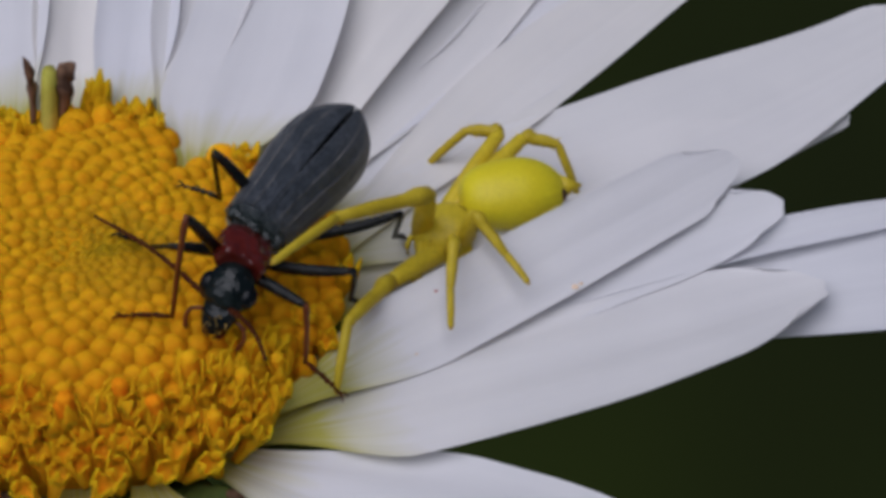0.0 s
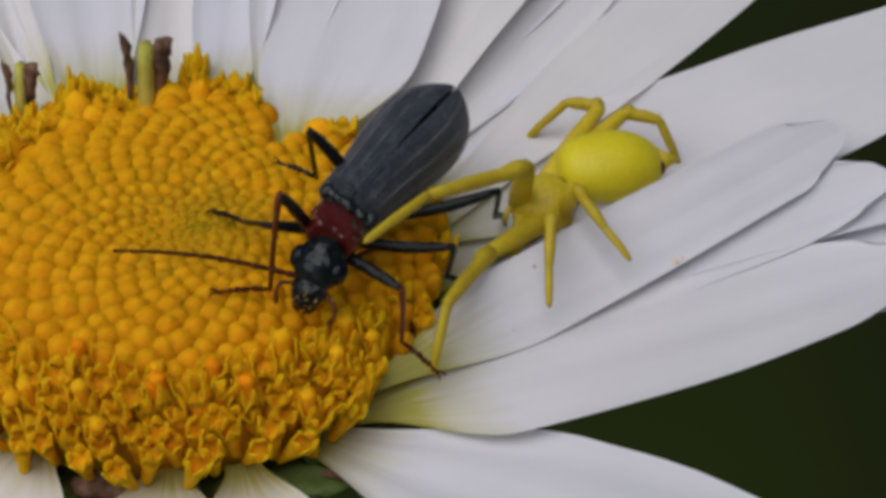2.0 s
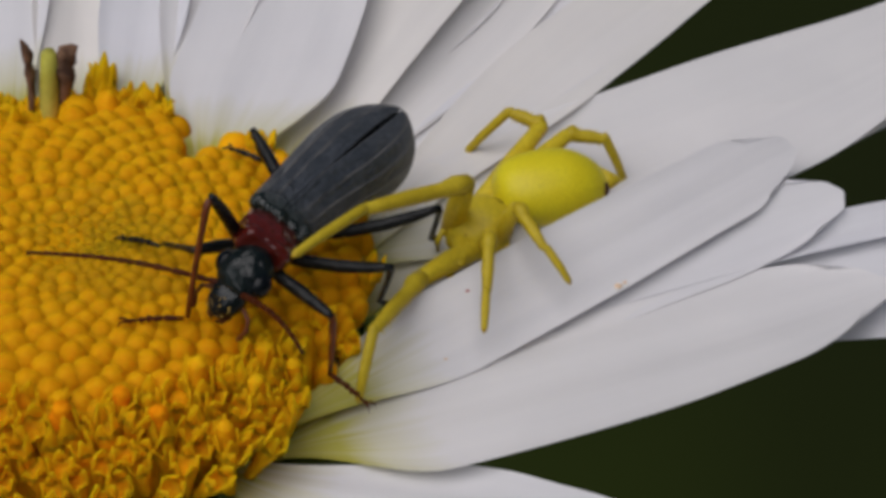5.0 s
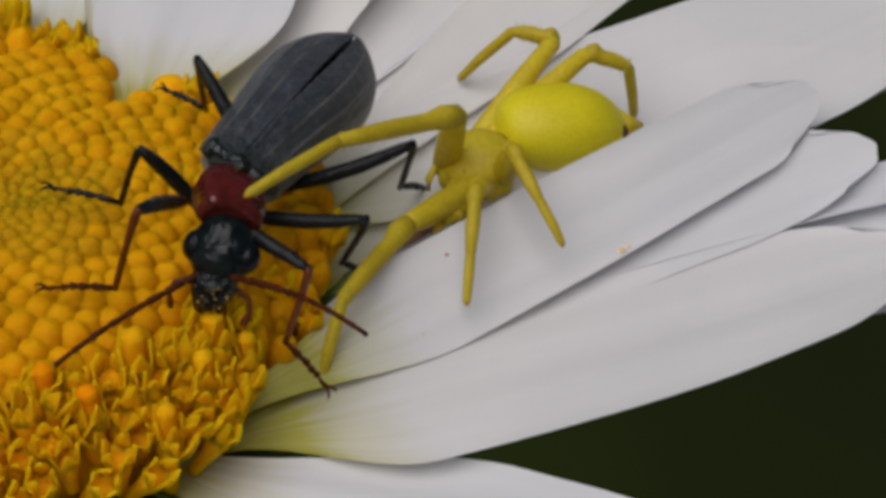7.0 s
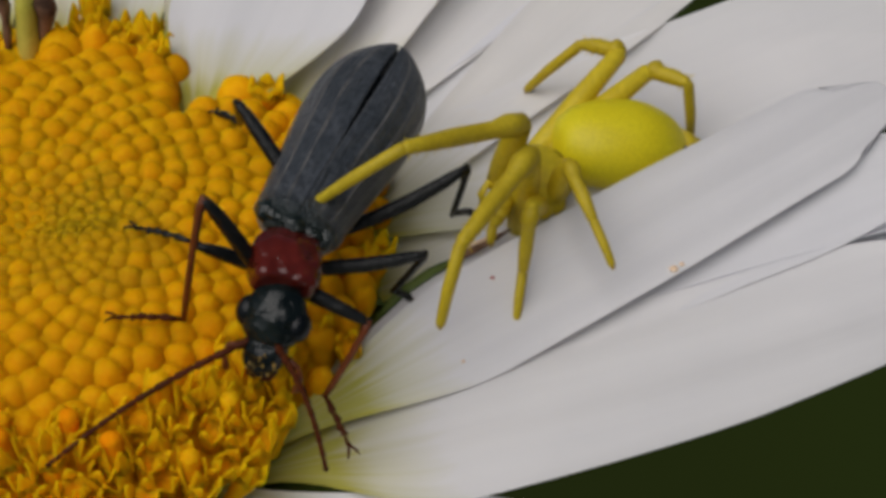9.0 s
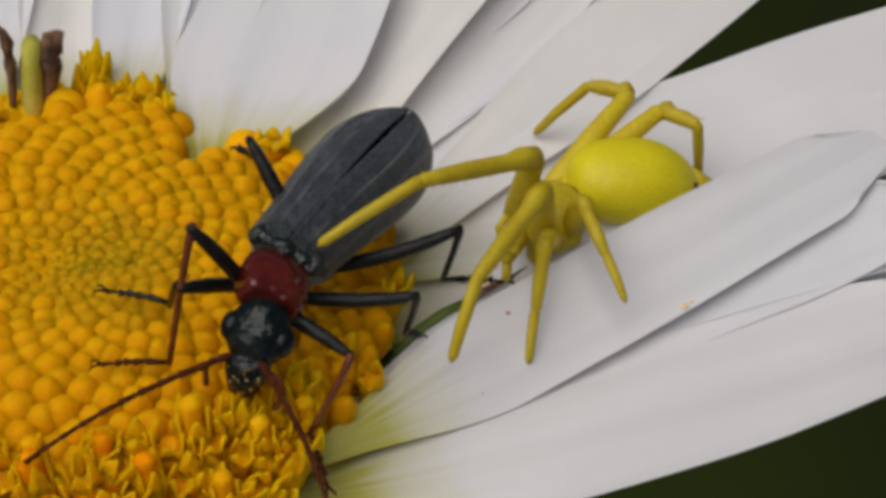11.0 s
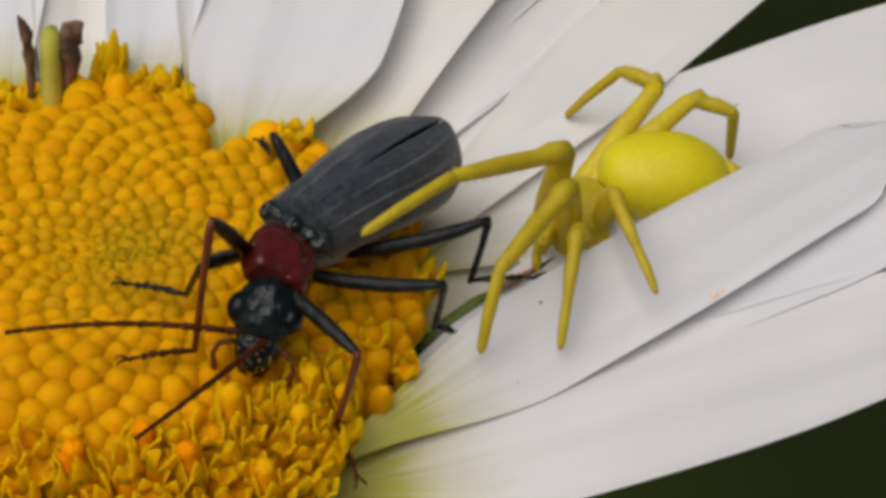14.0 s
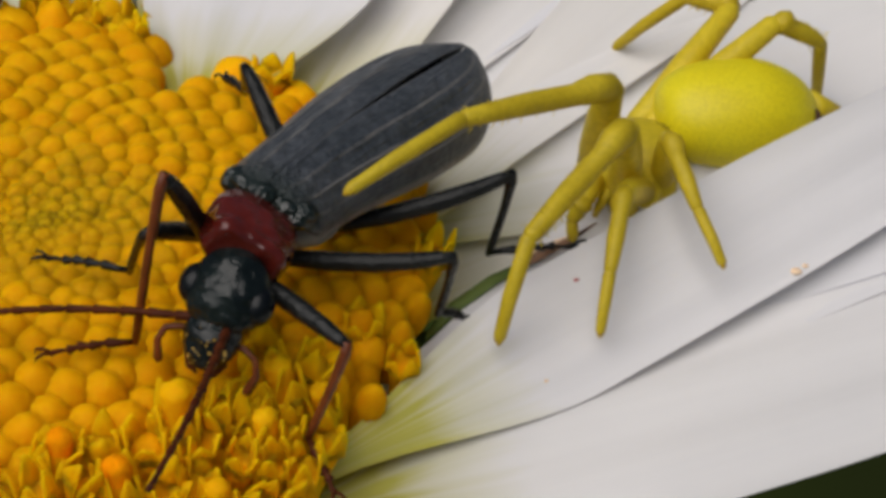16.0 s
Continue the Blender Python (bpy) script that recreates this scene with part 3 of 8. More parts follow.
def petal(base, tip, width, roll=0.0, arch=0.6, cup=0.25, notch=0.12, seed=0, swerve=0.0, claw=0.34, belly=0.62, taper=0.22, blunt=0.90, name="petal", label="", reach=0.0):
    """A strap-shaped petal with two lengthwise folds and a blunt toothed end; roll lifts its far side."""
    rng = random.Random(seed)
    base, tip = Vector(base), Vector(tip)
    d = tip - base
    length = d.length
    d.normalize()
    side = Vector((0, 0, 1)).cross(d).normalized()
    up = d.cross(side)
    turn = Matrix.Rotation(radians(roll), 3, d)
    side, up = turn @ side, turn @ up
    nu, nv = 44, 18
    bm = bmesh.new()
    uv = bm.loops.layers.uv.new("UVMap")
    ph, wob = rng.uniform(0, 6.28), rng.uniform(0.02, 0.07)
    n1 = rng.uniform(-0.15, 0.15)
    grid = {}
    for layer in (0, 1):
        for i in range(nu + 1):
            s = i / nu
            wide = (claw + (1 - claw) * smoothstep(0, belly, s)) * (1 - taper * smoothstep(0.5, 1.0, s))
            for j in range(nv + 1):
                v = 2 * j / nv - 1
                # the end is rounded and slightly toothed
                end = 1 - 0.075 * abs(v) ** 2.6 - 0.012 * notch / 0.12 * (1 - math.cos(3 * math.pi * (v + n1))) * 0.5
                f = s if s < 0.6 else 0.6 + (s - 0.6) * (end - 0.6) / 0.4
                narrow = math.sqrt(max(0.0, 1 - max(0.0, (s - blunt) / (1.015 - blunt)) ** 2))
                y = v * wide * width / 2 * (0.25 + 0.75 * narrow)
                fold = -0.034 * width * 0.25 * math.cos(2.5 * math.pi * v) * smoothstep(0.02, 0.25, s) * (1 - 0.6 * smoothstep(0.7, 1, s))
                z = cup * v * v * wide + fold + arch * math.sin(math.pi * min(1, s)) + wob * math.sin(5 * s + 2 * v + ph)
                thick = 0.11 * (1 - 0.75 * abs(v) ** 4) * (1 - 0.6 * smoothstep(0.85, 1, s))
                p = base + d * (length * f) + side * (y + swerve * math.sin(math.pi * s)) + up * (z - layer * thick)
                grid[layer, i, j] = bm.verts.new(p)

    def face(keys, rim=False):
        fc = bm.faces.new([grid[k] for k in keys])
        if rim:
            for e in fc.edges:
                e.smooth = False
        for loop, (_, i, j) in zip(fc.loops, keys):
            loop[uv].uv = (max(0.0, i / nu - reach), j / nv)

    for i in range(nu):
        for j in range(nv):
            face(((0, i, j), (0, i + 1, j), (0, i + 1, j + 1), (0, i, j + 1)))
            face(((1, i, j), (1, i, j + 1), (1, i + 1, j + 1), (1, i + 1, j)))
        face(((0, i, 0), (1, i, 0), (1, i + 1, 0), (0, i + 1, 0)), True)
        face(((0, i, nv), (0, i + 1, nv), (1, i + 1, nv), (1, i, nv)), True)
    for j in range(nv):
        face(((0, 0, j), (0, 0, j + 1), (1, 0, j + 1), (1, 0, j)), True)
        face(((0, nu, j), (1, nu, j), (1, nu, j + 1), (0, nu, j + 1)), True)
    return part(name, bm, PETAL, daisy, label)


SPREAD = []


def build_petals():
    # the spread side of the flower
    SPREAD.append(petal((5.27, -4.91, 0.30), (18.62, 4.27, 1.55), 2.39, 30, 0.10, 0.05, 0.05, 1, claw=0.18, belly=0.33, taper=0.13, blunt=0.93, reach=0.13))
    petal((5.10, -5.20, -0.3), (20.71, 0.07, 0.5), 4.43, -5, 0.15, 0.15, 0.10, 2, swerve=-0.60, claw=0.15, belly=0.22, taper=0.16, blunt=0.81, reach=0.09)
    petal((6.16, -3.38, -0.3), (19.84, 3.20, 0.85), 3.93, 12, 0.0, 0.15, 0.06, 3, swerve=0.66, claw=0.36, belly=0.40, taper=0.20, blunt=0.71)
    petal((6.52, -2.71, -0.4), (26.32, 4.17, 0.4), 1.31, 6, 0.2, 0.2, 0.12, 4, swerve=0.38, claw=0.36, belly=0.40, taper=0.14, blunt=0.79)
    petal((6.83, -2.55, -0.7), (28.0, 1.69, 0.07), 4.12, 4, 0.1, 0.2, 0.12, 5, swerve=0.29, claw=0.15, belly=0.83, taper=0.02, blunt=0.80)
    petal((3.34, -5.43, -0.5), (20.12, -11.62, -0.5), 6.14, -2, 0.25, 0.25, 0.12, 6, swerve=-1.32, claw=0.15, belly=0.43, taper=0.60, blunt=0.80, reach=0.06)
    petal((5.66, 1.96, 0.0), (26.23, 12.59, 0.9), 5.09, 5, 0.25, 0.2, 0.06, 7, swerve=-1.40, claw=0.45, belly=0.35, taper=0.48, blunt=0.93, reach=0.05)
    petal((7.04, 0.57, -0.4), (22.44, 7.72, 0.4), 4.10, 5, 0.2, 0.2, 0.08, 8, swerve=0.27, claw=0.42, belly=0.50, taper=0.50, blunt=0.67)
    petal((6.72, 1.42, 0.15), (20.33, 16.99, 0.9), 2.94, 2, 0.3, 0.25, 0.12, 9, swerve=0.19, claw=0.36, belly=0.45, taper=0.34, blunt=0.81, reach=0.02)
    petal((5.64, 3.28, 0.25), (16.01, 21.48, 1.2), 2.52, 14, 0.4, 0.2, 0.12, 10, swerve=-0.66, claw=0.31, belly=0.37, taper=0.14, blunt=0.80, reach=0.02)
    petal((4.95, 4.25, 0.55), (14.05, 23.9, 1.6), 5.0, -4, 0.45, 0.2, 0.12, 11, swerve=-0.03, claw=0.59, belly=0.72, taper=0.20, blunt=0.80, reach=0.02)
    petal((2.96, 2.87, 0.85), (6.07, 17.62, 1.75), 4.55, -4, 0.25, 0.2, 0.12, 12, swerve=-0.68, claw=0.10, belly=0.32, taper=0.0, blunt=0.80, reach=0.13)
    # crowded back petals, in two layers
    petal((2.48, 4.55, 0.55), (5.36, 19.57, 1.5), 2.9, 4, 0.4, 0.4, 0.12, 13, swerve=0.59, claw=0.24, belly=0.50, blunt=0.80, reach=0.14)
    petal((0.86, 5.65, 0.2), (1.06, 18.22, 1.3), 2.5, -4, 0.5, 0.4, 0.12, 14, swerve=-0.52, claw=0.47, belly=0.42, blunt=0.80, reach=0.14)
    petal((-0.13, 5.62, -0.1), (-0.31, 20.07, 1.0), 2.7, 4, 0.5, 0.4, 0.12, 15, swerve=0.29, claw=0.66, belly=0.41, blunt=0.80, reach=0.14)
    petal((-2.19, 5.11, 0.2), (-4.21, 21.60, 1.4), 3.66, 0, 0.4, 0.3, 0.12, 16, swerve=0.07, claw=0.34, belly=0.45, blunt=0.80, reach=0.14)
    petal((-3.79, 5.92, -0.1), (-10.07, 21.63, 1.0), 3.30, 5, 0.5, 0.3, 0.12, 17, swerve=-0.47, claw=0.33, belly=0.81, blunt=0.80, reach=0.14)
    petal((-5.2, 4.2, 0.2), (-13.6, 18.6, 1.2), 4.6, 0, 0.5, 0.3, 0.12, 20, reach=0.055)
    for k, deg in enumerate((41, 48, 55, 62, 69, 76, 83, 90, 97, 104, 112, 120, 128)):
        a = radians(deg)
        petal((6.4 * math.cos(a), DISC_Y + 6.4 * math.sin(a), -0.2), (22 * math.cos(a), DISC_Y + 22 * math.sin(a), 0.7 if deg < 50 else 0.85), 5.0, 0, 0.3, 0.2, 0.12, 70 + k, claw=0.7, reach=0.07)
    # the rest of the ring
    for k, deg in enumerate((141, 156, 171, 186, 201, 216, 231)):
        a = radians(deg)
        low = 0.25 if k % 2 else -0.15
        petal((7.0 * math.cos(a), DISC_Y + 7.0 * math.sin(a), low), (23 * math.cos(a + 0.03), DISC_Y + 23 * math.sin(a + 0.03), low + 0.6), 4.6, 0, 0.4, 0.25, 0.12, 30 + k)
    # drooping front petals
    petal((-3.1, -5.9, -0.25), (-9.6, -18.6, -2.4), 4.4, 0, 0.3, 0.25, 0.12, 50, claw=0.30, belly=0.16, reach=0.03)
    petal((0.36, -7.0, -0.35), (-0.3, -21.5, -2.8), 3.2, 0, 0.3, 0.25, 0.12, 51, claw=0.30, belly=0.14, reach=0.03)
    petal((2.25, -6.9, -0.35), (5.8, -20.8, -2.9), 2.9, 0, 0.3, 0.25, 0.12, 52, claw=0.30, belly=0.14, reach=0.03)


def build_bracts():
    rng = random.Random(5)
    for k in range(30):
        a = k * math.tau / 30 + rng.uniform(-0.05, 0.05)
        bm = bmesh.new()
        w = rng.uniform(0.7, 0.9)
        rows = []
        for s in range(7):
            u = s / 6
            r, z = 4.5 + 4.3 * u, -2.1 + 1.40 * u ** 0.8
            half = w * (1 - u ** 3 * 0.8)
            row = []
            for layer in (0, 0.12):
                for v in (-1, 0, 1):
                    ang = a + v * half / r
                    row.append(bm.verts.new((r * math.cos(ang), DISC_Y + r * math.sin(ang), z - layer - 0.12 * abs(v))))
            rows.append(row)
        for p, q in zip(rows, rows[1:]):
            for i, j in ((0, 1), (1, 2), (5, 4), (4, 3), (3, 0), (2, 5)):
                bm.faces.new((p[i], p[j], q[j], q[i]))
        bm.faces.new((rows[-1][0], rows[-1][1], rows[-1][2], rows[-1][5], rows[-1][4], rows[-1][3]))
        part("bract", bm, GREEN, daisy)


def build_withered():
    """Shrivelled rays that stand up behind the disc."""
    rng = random.Random(3)
    for x, y, z, k in ((-0.95, 6.1, 1.35, 1.1), (-4.5, 5.9, 1.35, 0.75)):
        bm = bmesh.new()
        tube(bm, [(x, y, z - 1.4), (x + 0.02, y + 0.2, z), (x + 0.05, y + 0.45, z + 0.9 * k), (x + 0.03, y + 0.55, z + 1.35 * k)], [0.46 * k, 0.50 * k, 0.48 * k, 0.36 * k], 10, 0.5)
        w = part("withered_ray", bm, STRAW, daisy, "shrivelled yellow-green ray floret with brown tips")
        for path, radii in (([(-0.36, 0.0, -0.4), (-0.42, 0.15, 0.3), (-0.42, 0.35, 0.9), (-0.46, 0.45, 1.35), (-0.60, 0.5, 1.75)], [0.09, 0.17, 0.22, 0.24, 0.04]),
                            ([(0.34, 0.1, -0.1), (0.42, 0.3, 0.5), (0.40, 0.4, 0.95), (0.48, 0.6, 1.3), (0.72, 0.65, 1.45)], [0.12, 0.28, 0.40, 0.34, 0.05])):
            bm = bmesh.new()
            pts = []
            for (px, py, pz), (qx, qy, qz) in zip(path, path[1:]):
                pts += [(px, py, pz), (0.5 * (px + qx) + rng.uniform(-0.05, 0.05), 0.5 * (py + qy), 0.5 * (pz + qz))]
            pts.append(path[-1])
            rr = [r for i in range(len(radii) - 1) for r in (radii[i], 0.5 * (radii[i] + radii[i + 1]) * rng.uniform(0.7, 1.25))] + [radii[-1]]
            tube(bm, [(x + k * px, y + k * py, z + k * pz) for px, py, pz in pts], [k * r for r in rr], 9, 0.6)
            crumple(bm, 0.10, 4.5, rng.uniform(0, 9))
            part("brown_tip", bm, BROWN, w, "dry brown curled tip")


def build_slivers():
    """An added sliver and dark strip for a petal gap, foot and shadow beside the petal under the spider, and dry scraps
    under the disc's front.
    """
    # green sliver added to draw the dark gap between two petals
    bm = bmesh.new()
    tube(bm, [(7.3, -1.2, 0.0), (7.8, -0.72, 0.28), (8.5, -0.18, 0.45), (9.2, 0.22, 0.55)], [0.06, 0.14, 0.13, 0.07], 10, 0.5)
    ray = part("gap_sliver", bm, GREEN, daisy, "green sliver added to draw the dark gap between petals")
    # dark strip that stands in for part of a hind foot and a shadow
    bm = bmesh.new()
    tube(bm, [(8.8, -0.02, 0.50), (9.3, 0.25, 0.62), (9.9, 0.58, 0.72), (10.35, 0.95, 0.78)], [0.06, 0.11, 0.07, 0.012], 8, 0.5)
    part("brown_tip", bm, BROWN, ray, "brown-black strip standing in for part of a hind foot and a shadow")
    bm = bmesh.new()
    tube(bm, [(8.9, 0.18, 0.50), (9.4, 0.50, 0.58), (10.0, 0.80, 0.66)], [0.03, 0.09, 0.02], 8, 0.4)
    part("pale_streak", bm, PALE, ray, "pale orange streak beside the petal gap")
    rng = random.Random(21)
    for x, y, z, mat, words, reach in ((-1.3, -7.35, -0.62, BROWN, "dry brown crumpled scrap", 0.85), (-0.85, -7.2, -0.75, BROWN, "dry brown crumpled scrap", 0.6), (4.1, -7.1, -0.75, GREEN, "dark green leaflet with a dry edge", 1.0), (4.75, -7.0, -0.62, BROWN, "dry brown crumpled scrap", 0.45)):
        bm = egg(bmesh.new(), (0, 0, 0), (reach, 0.62 * reach, 0.16), 24, 16)
        crumple(bm, 0.16, 2.6, rng.uniform(0, 9))
        for v in bm.verts:
            v.co += Vector((x, y, z))
        part("scrap" if mat is BROWN else "leaflet", bm, mat, daisy, words)


build_disc()
build_petals()
build_slivers()
build_bracts()
build_withered()


from mathutils.bvhtree import BVHTree

# ---- beetle: origin where collar and wing cases meet, y forward, z up ----
LIMB = {}
beetle = new("beetle")
tagged(beetle, "slate-black false blister beetle with wine-red collar, walking on the daisy", "beetle")


def build_elytron(side):
    bm = bmesh.new()
    uv = bm.loops.layers.uv.new("UVMap")
    nu, nv = 44, 40
    grid = {}
    for layer in (0, 1):
        for i in range(nu + 1):
            u = i / nu
            half = 0.95 + 0.26 * smoothstep(0.05, 0.65, u)
            half *= math.sqrt(max(0.02, 1 - max(0.0, (u - 0.66) / 0.345) ** 2.7))
            half *= 0.62 + 0.38 * smoothstep(-0.01, 0.09, u) ** 0.6
            crown = 0.10 * math.sin(math.pi * u) - 0.30 * u ** 2 - 0.30 * (1 - smoothstep(-0.02, 0.08, u))
            for j in range(nv + 1):
                v = j / nv
                a = radians(98) * v * (0.55 + 0.45 * smoothstep(-0.01, 0.12, u))
                rib = sum(h * math.exp(-(((v - c - 0.012 * math.sin(7 * u + 9 * c)) / 0.032) ** 2)) for c, h in ((0.0, 0.03), (0.24, 0.030), (0.46, 0.042), (0.68, 0.034), (0.86, 0.03)))
                rib += 0.010 * math.sin(31 * v + 3 * math.sin(5 * u)) * math.sin(9 * u)
                rib *= smoothstep(0.04, 0.15, u) * (1 - smoothstep(0.85, 0.98, u))
                x = half * math.sin(a) ** 0.92 if v else 0.0
                z = -0.92 * (half / 1.16) * (1 - math.cos(a)) + crown + rib - 0.05 * layer
                gap = 0.006 + 0.060 * smoothstep(0.30, 0.80, u) * (1 - 0.8 * smoothstep(0.90, 1.0, u))
                grid[layer, i, j] = bm.verts.new((side * (gap + x * (1 - 0.03 * layer)), -6.48 * u * (1 - 0.012 * math.cos(a)) + 0.04, z))

    def face(keys):
        fc = bm.faces.new([grid[k] for k in keys])
        for loop, (_, i, j) in zip(fc.loops, keys):
            loop[uv].uv = (i / nu, j / nv)

    for i in range(nu):
        for j in range(nv):
            face(((0, i, j), (0, i + 1, j), (0, i + 1, j + 1), (0, i, j + 1)))
            face(((1, i, j), (1, i, j + 1), (1, i + 1, j + 1), (1, i + 1, j)))
        for j in (0, nv):
            face(((0, i, j), (1, i, j), (1, i + 1, j), (0, i + 1, j)))
    for i in (0, nu):
        for j in range(nv):
            face(((0, i, j), (0, i, j + 1), (1, i, j + 1), (1, i, j)))
    part("elytron", bm, ELYTRON, beetle, "slate-black ribbed wing case")


def build_beetle():
    build_elytron(1)
    build_elytron(-1)
    bm = egg(bmesh.new(), (0, -3.05, -0.72), (0.98, 3.15, 0.50), 20, 18, lambda u, a: 1 + 0.025 * math.cos(u * 44))
    egg(bm, (0, -5.85, -0.56), (0.60, 0.56, 0.30), 16, 10)
    part("abdomen", bm, LEG, beetle, "black ringed abdomen under the wing cases")
    bm = egg(bmesh.new(), (0, -1.05, -0.86), (0.98, 0.95, 0.52), 28, 20)
    crumple(bm, 0.06, 2.2, 4.0)
    part("thorax", bm, BELLY, beetle, "silver-grey downy middle body")
    bm = egg(bmesh.new(), (0, -0.08, -0.14), (0.26, 0.22, 0.13), 20, 14)
    crumple(bm, 0.05, 6.0, 1.0)
    part("scutellum", bm, SHOULDER, beetle, "small shining shield between the wing cases")
    for s in (-1, 1):
        bm = egg(bmesh.new(), (s * 0.66, -0.32, -0.38), (0.23, 0.30, 0.22), 36, 24)
        crumple(bm, 0.03, 4.5, s * 3.0)
        part("shoulder", bm, SHOULDER, beetle, "crumpled shining green-black shoulder knob")
        bm = egg(bmesh.new(), (s * 0.34, -0.18, -0.25), (0.36, 0.16, 0.11), 36, 24)
        crumple(bm, 0.03, 5.0, s * 5.0)
        part("shoulder_fold", bm, SHOULDER, beetle, "wrinkled shining fold at the wing case's base")

    def collar(u, a):
        ends = 1 - 0.27 * smoothstep(0.5, 0.0, u) - 0.06 * smoothstep(0.8, 1.0, u)
        dent = 1 - 0.10 * math.exp(-(((u - 0.5) / 0.18) ** 2)) * max(0, math.sin(a)) * (0.4 + 0.6 * abs(math.cos(2 * a)))
        square = 1 / (abs(math.cos(a)) ** 3.2 + abs(math.sin(a)) ** 3.2) ** (1 / 3.2)
        return ends * dent * square / max(0.30, math.sin(u * math.pi)) ** 0.72
    bm = egg(bmesh.new(), (0, 0.70, 0.0), (0.76, 0.74, 0.46), 48, 32, collar)
    crumple(bm, 0.05, 2.6, 7.0)
    LIMB["pronotum"] = part("pronotum", bm, RED, beetle, "wine-red glossy dented collar shield")

    def skull(u, a):
        return (1 + 0.10 * math.exp(-(((u - 0.62) / 0.2) ** 2)) * abs(math.cos(a))) * (1 - 0.05 * max(0, math.sin(a)) * math.exp(-(((u - 0.55) / 0.12) ** 2)))
    bm = egg(bmesh.new(), (0, 0.55, 0.0), (0.64, 0.74, 0.50), 28, 20, skull)
    head = part("head", bm, BLACK, beetle, "black-green pitted head")
    LIMB["head"] = head
    for s in (-1, 1):
        bm = egg(bmesh.new(), (s * 0.54, 0.60, 0.05), (0.26, 0.33, 0.31), 14, 10)
        part("eye", bm, EYE, head, "bulging black eye")
        bm = bmesh.new()
        tube(bm, [(s * 0.20, 1.45, -0.12), (s * 0.27, 1.65, -0.16), (s * 0.20, 1.82, -0.18), (s * 0.05, 1.90, -0.18)], [0.11, 0.10, 0.07, 0.02], 8)
        part("mandible", bm, FEELER, head, "brown pincer jaw")
        bm = bmesh.new()
        tube(bm, [(s * 0.28, 1.25, -0.18), (s * 0.55, 1.30, -0.10), (s * 0.76, 1.40, -0.10), (s * 0.84, 1.62, -0.22), (s * 0.76, 1.88, -0.36), (s * 0.72, 1.94, -0.38)], [0.05, 0.06, 0.055, 0.06, 0.08, 0.04], 8)
        part("palp", bm, RUST, head, "rusty mouth feeler")
    bm = egg(bmesh.new(), (0, 1.20, -0.04), (0.48, 0.64, 0.37), 18, 12)
    part("snout", bm, BLACK, head, "black shining snout")
    bm = egg(bmesh.new(), (0, 1.60, -0.05), (0.26, 0.17, 0.12), 12, 8)
    part("labrum", bm, FEELER, head, "brown upper lip")
    rng = random.Random(8)
    bm = bmesh.new()
    for _ in range(30):
        a, y = rng.gauss(1.3, 1.0), 1.15 + 0.68 * rng.random() ** 0.5
        w = 0.485 * math.sqrt(max(0.02, 1 - ((y - 1.20) / 0.65) ** 2))
        c = Vector((w * math.cos(a), y, -0.04 + 0.78 * w * math.sin(a)))
        bmesh.ops.create_icosphere(bm, subdivisions=1, radius=0.008 + 0.020 * rng.random() ** 2, matrix=Matrix.Translation(c))
    tagged(part("pollen", bm, DUST, head, "yellow pollen grains stuck to the snout"), kind="stuff")

    for key, s in (("antenna_r", 1), ("antenna_l", -1)):
        bm = bmesh.new()
        pts, radii = [], []
        for k in range(11):
            for f, r in ((0.03, 0.60), (0.12, 0.88), (0.55, 0.95), (0.93, 1.16)):
                u = (k + f) / 11
                pts.append((s * 0.20 * math.sin(u * 2.4), ANTENNA * u, 0.14 * math.sin(u * math.pi) + 0.03))
                radii.append((0.082 - 0.036 * u) * r)
        tube(bm, pts, radii, 8)
        LIMB[key] = part("antenna", bm, FEELER, beetle, "dark brown jointed antenna")

    for key, (lf, lt, ls) in BEETLE_LEGS.items():
        rust = key[0] == "f"
        sag = -0.16 if key in ("ml", "hl") else 0.05
        bm = bmesh.new()
        tube(bm, [(0, -0.05, 0), (0, 0.15 * lf, 0.5 * sag), (0, 0.35 * lf, 0.9 * sag), (0, 0.6 * lf, sag), (0, 0.82 * lf, 0.6 * sag), (0, 0.93 * lf, 0.2 * sag), (0, lf + 0.04, 0)], [0.10, 0.15, 0.165, 0.165, 0.145, 0.12, 0.08], 12)
        LIMB[key + "_femur"] = part("femur", bm, LEG, beetle, "black thigh")
        bm = bmesh.new()
        tube(bm, [(0, -0.06, 0), (0, 0.08 * lt, 0.04), (0, 0.4 * lt, 0.05), (0, 0.85 * lt, 0.02), (0, lt + 0.03, 0)], [0.08, 0.095, 0.075, 0.075, 0.062], 10)
        LIMB[key + "_tibia"] = part("tibia", bm, RUST if rust else LEG, beetle, "rust-brown shin" if rust else "black shin")
        bm = bmesh.new()
        pts, radii = [], []
        for start, stop, wide in ((0.0, 0.34, 1.0), (0.34, 0.52, 1.1), (0.52, 0.66, 1.2), (0.66, 0.78, 1.15), (0.78, 1.0, 0.8)):
            for f, r in ((0.04, 0.042), (0.5, 0.062), (0.93, 0.088)):
                u = start + f * (stop - start)
                pts.append((0.012 * math.sin(23 * u), ls * 0.88 * u, 0.06 * math.sin(3 * u)))
                radii.append(r * wide * (1.05 - 0.25 * u))
        tube(bm, pts, radii, 8)
        for s in (-1, 1):
            tube(bm, [(s * 0.01, ls * 0.85, 0.02), (s * 0.06, ls * 0.93, 0.07), (s * 0.11, ls * 1.0, 0.05), (s * 0.13, ls * 1.03, -0.06)], [0.030, 0.032, 0.026, 0.006], 6)
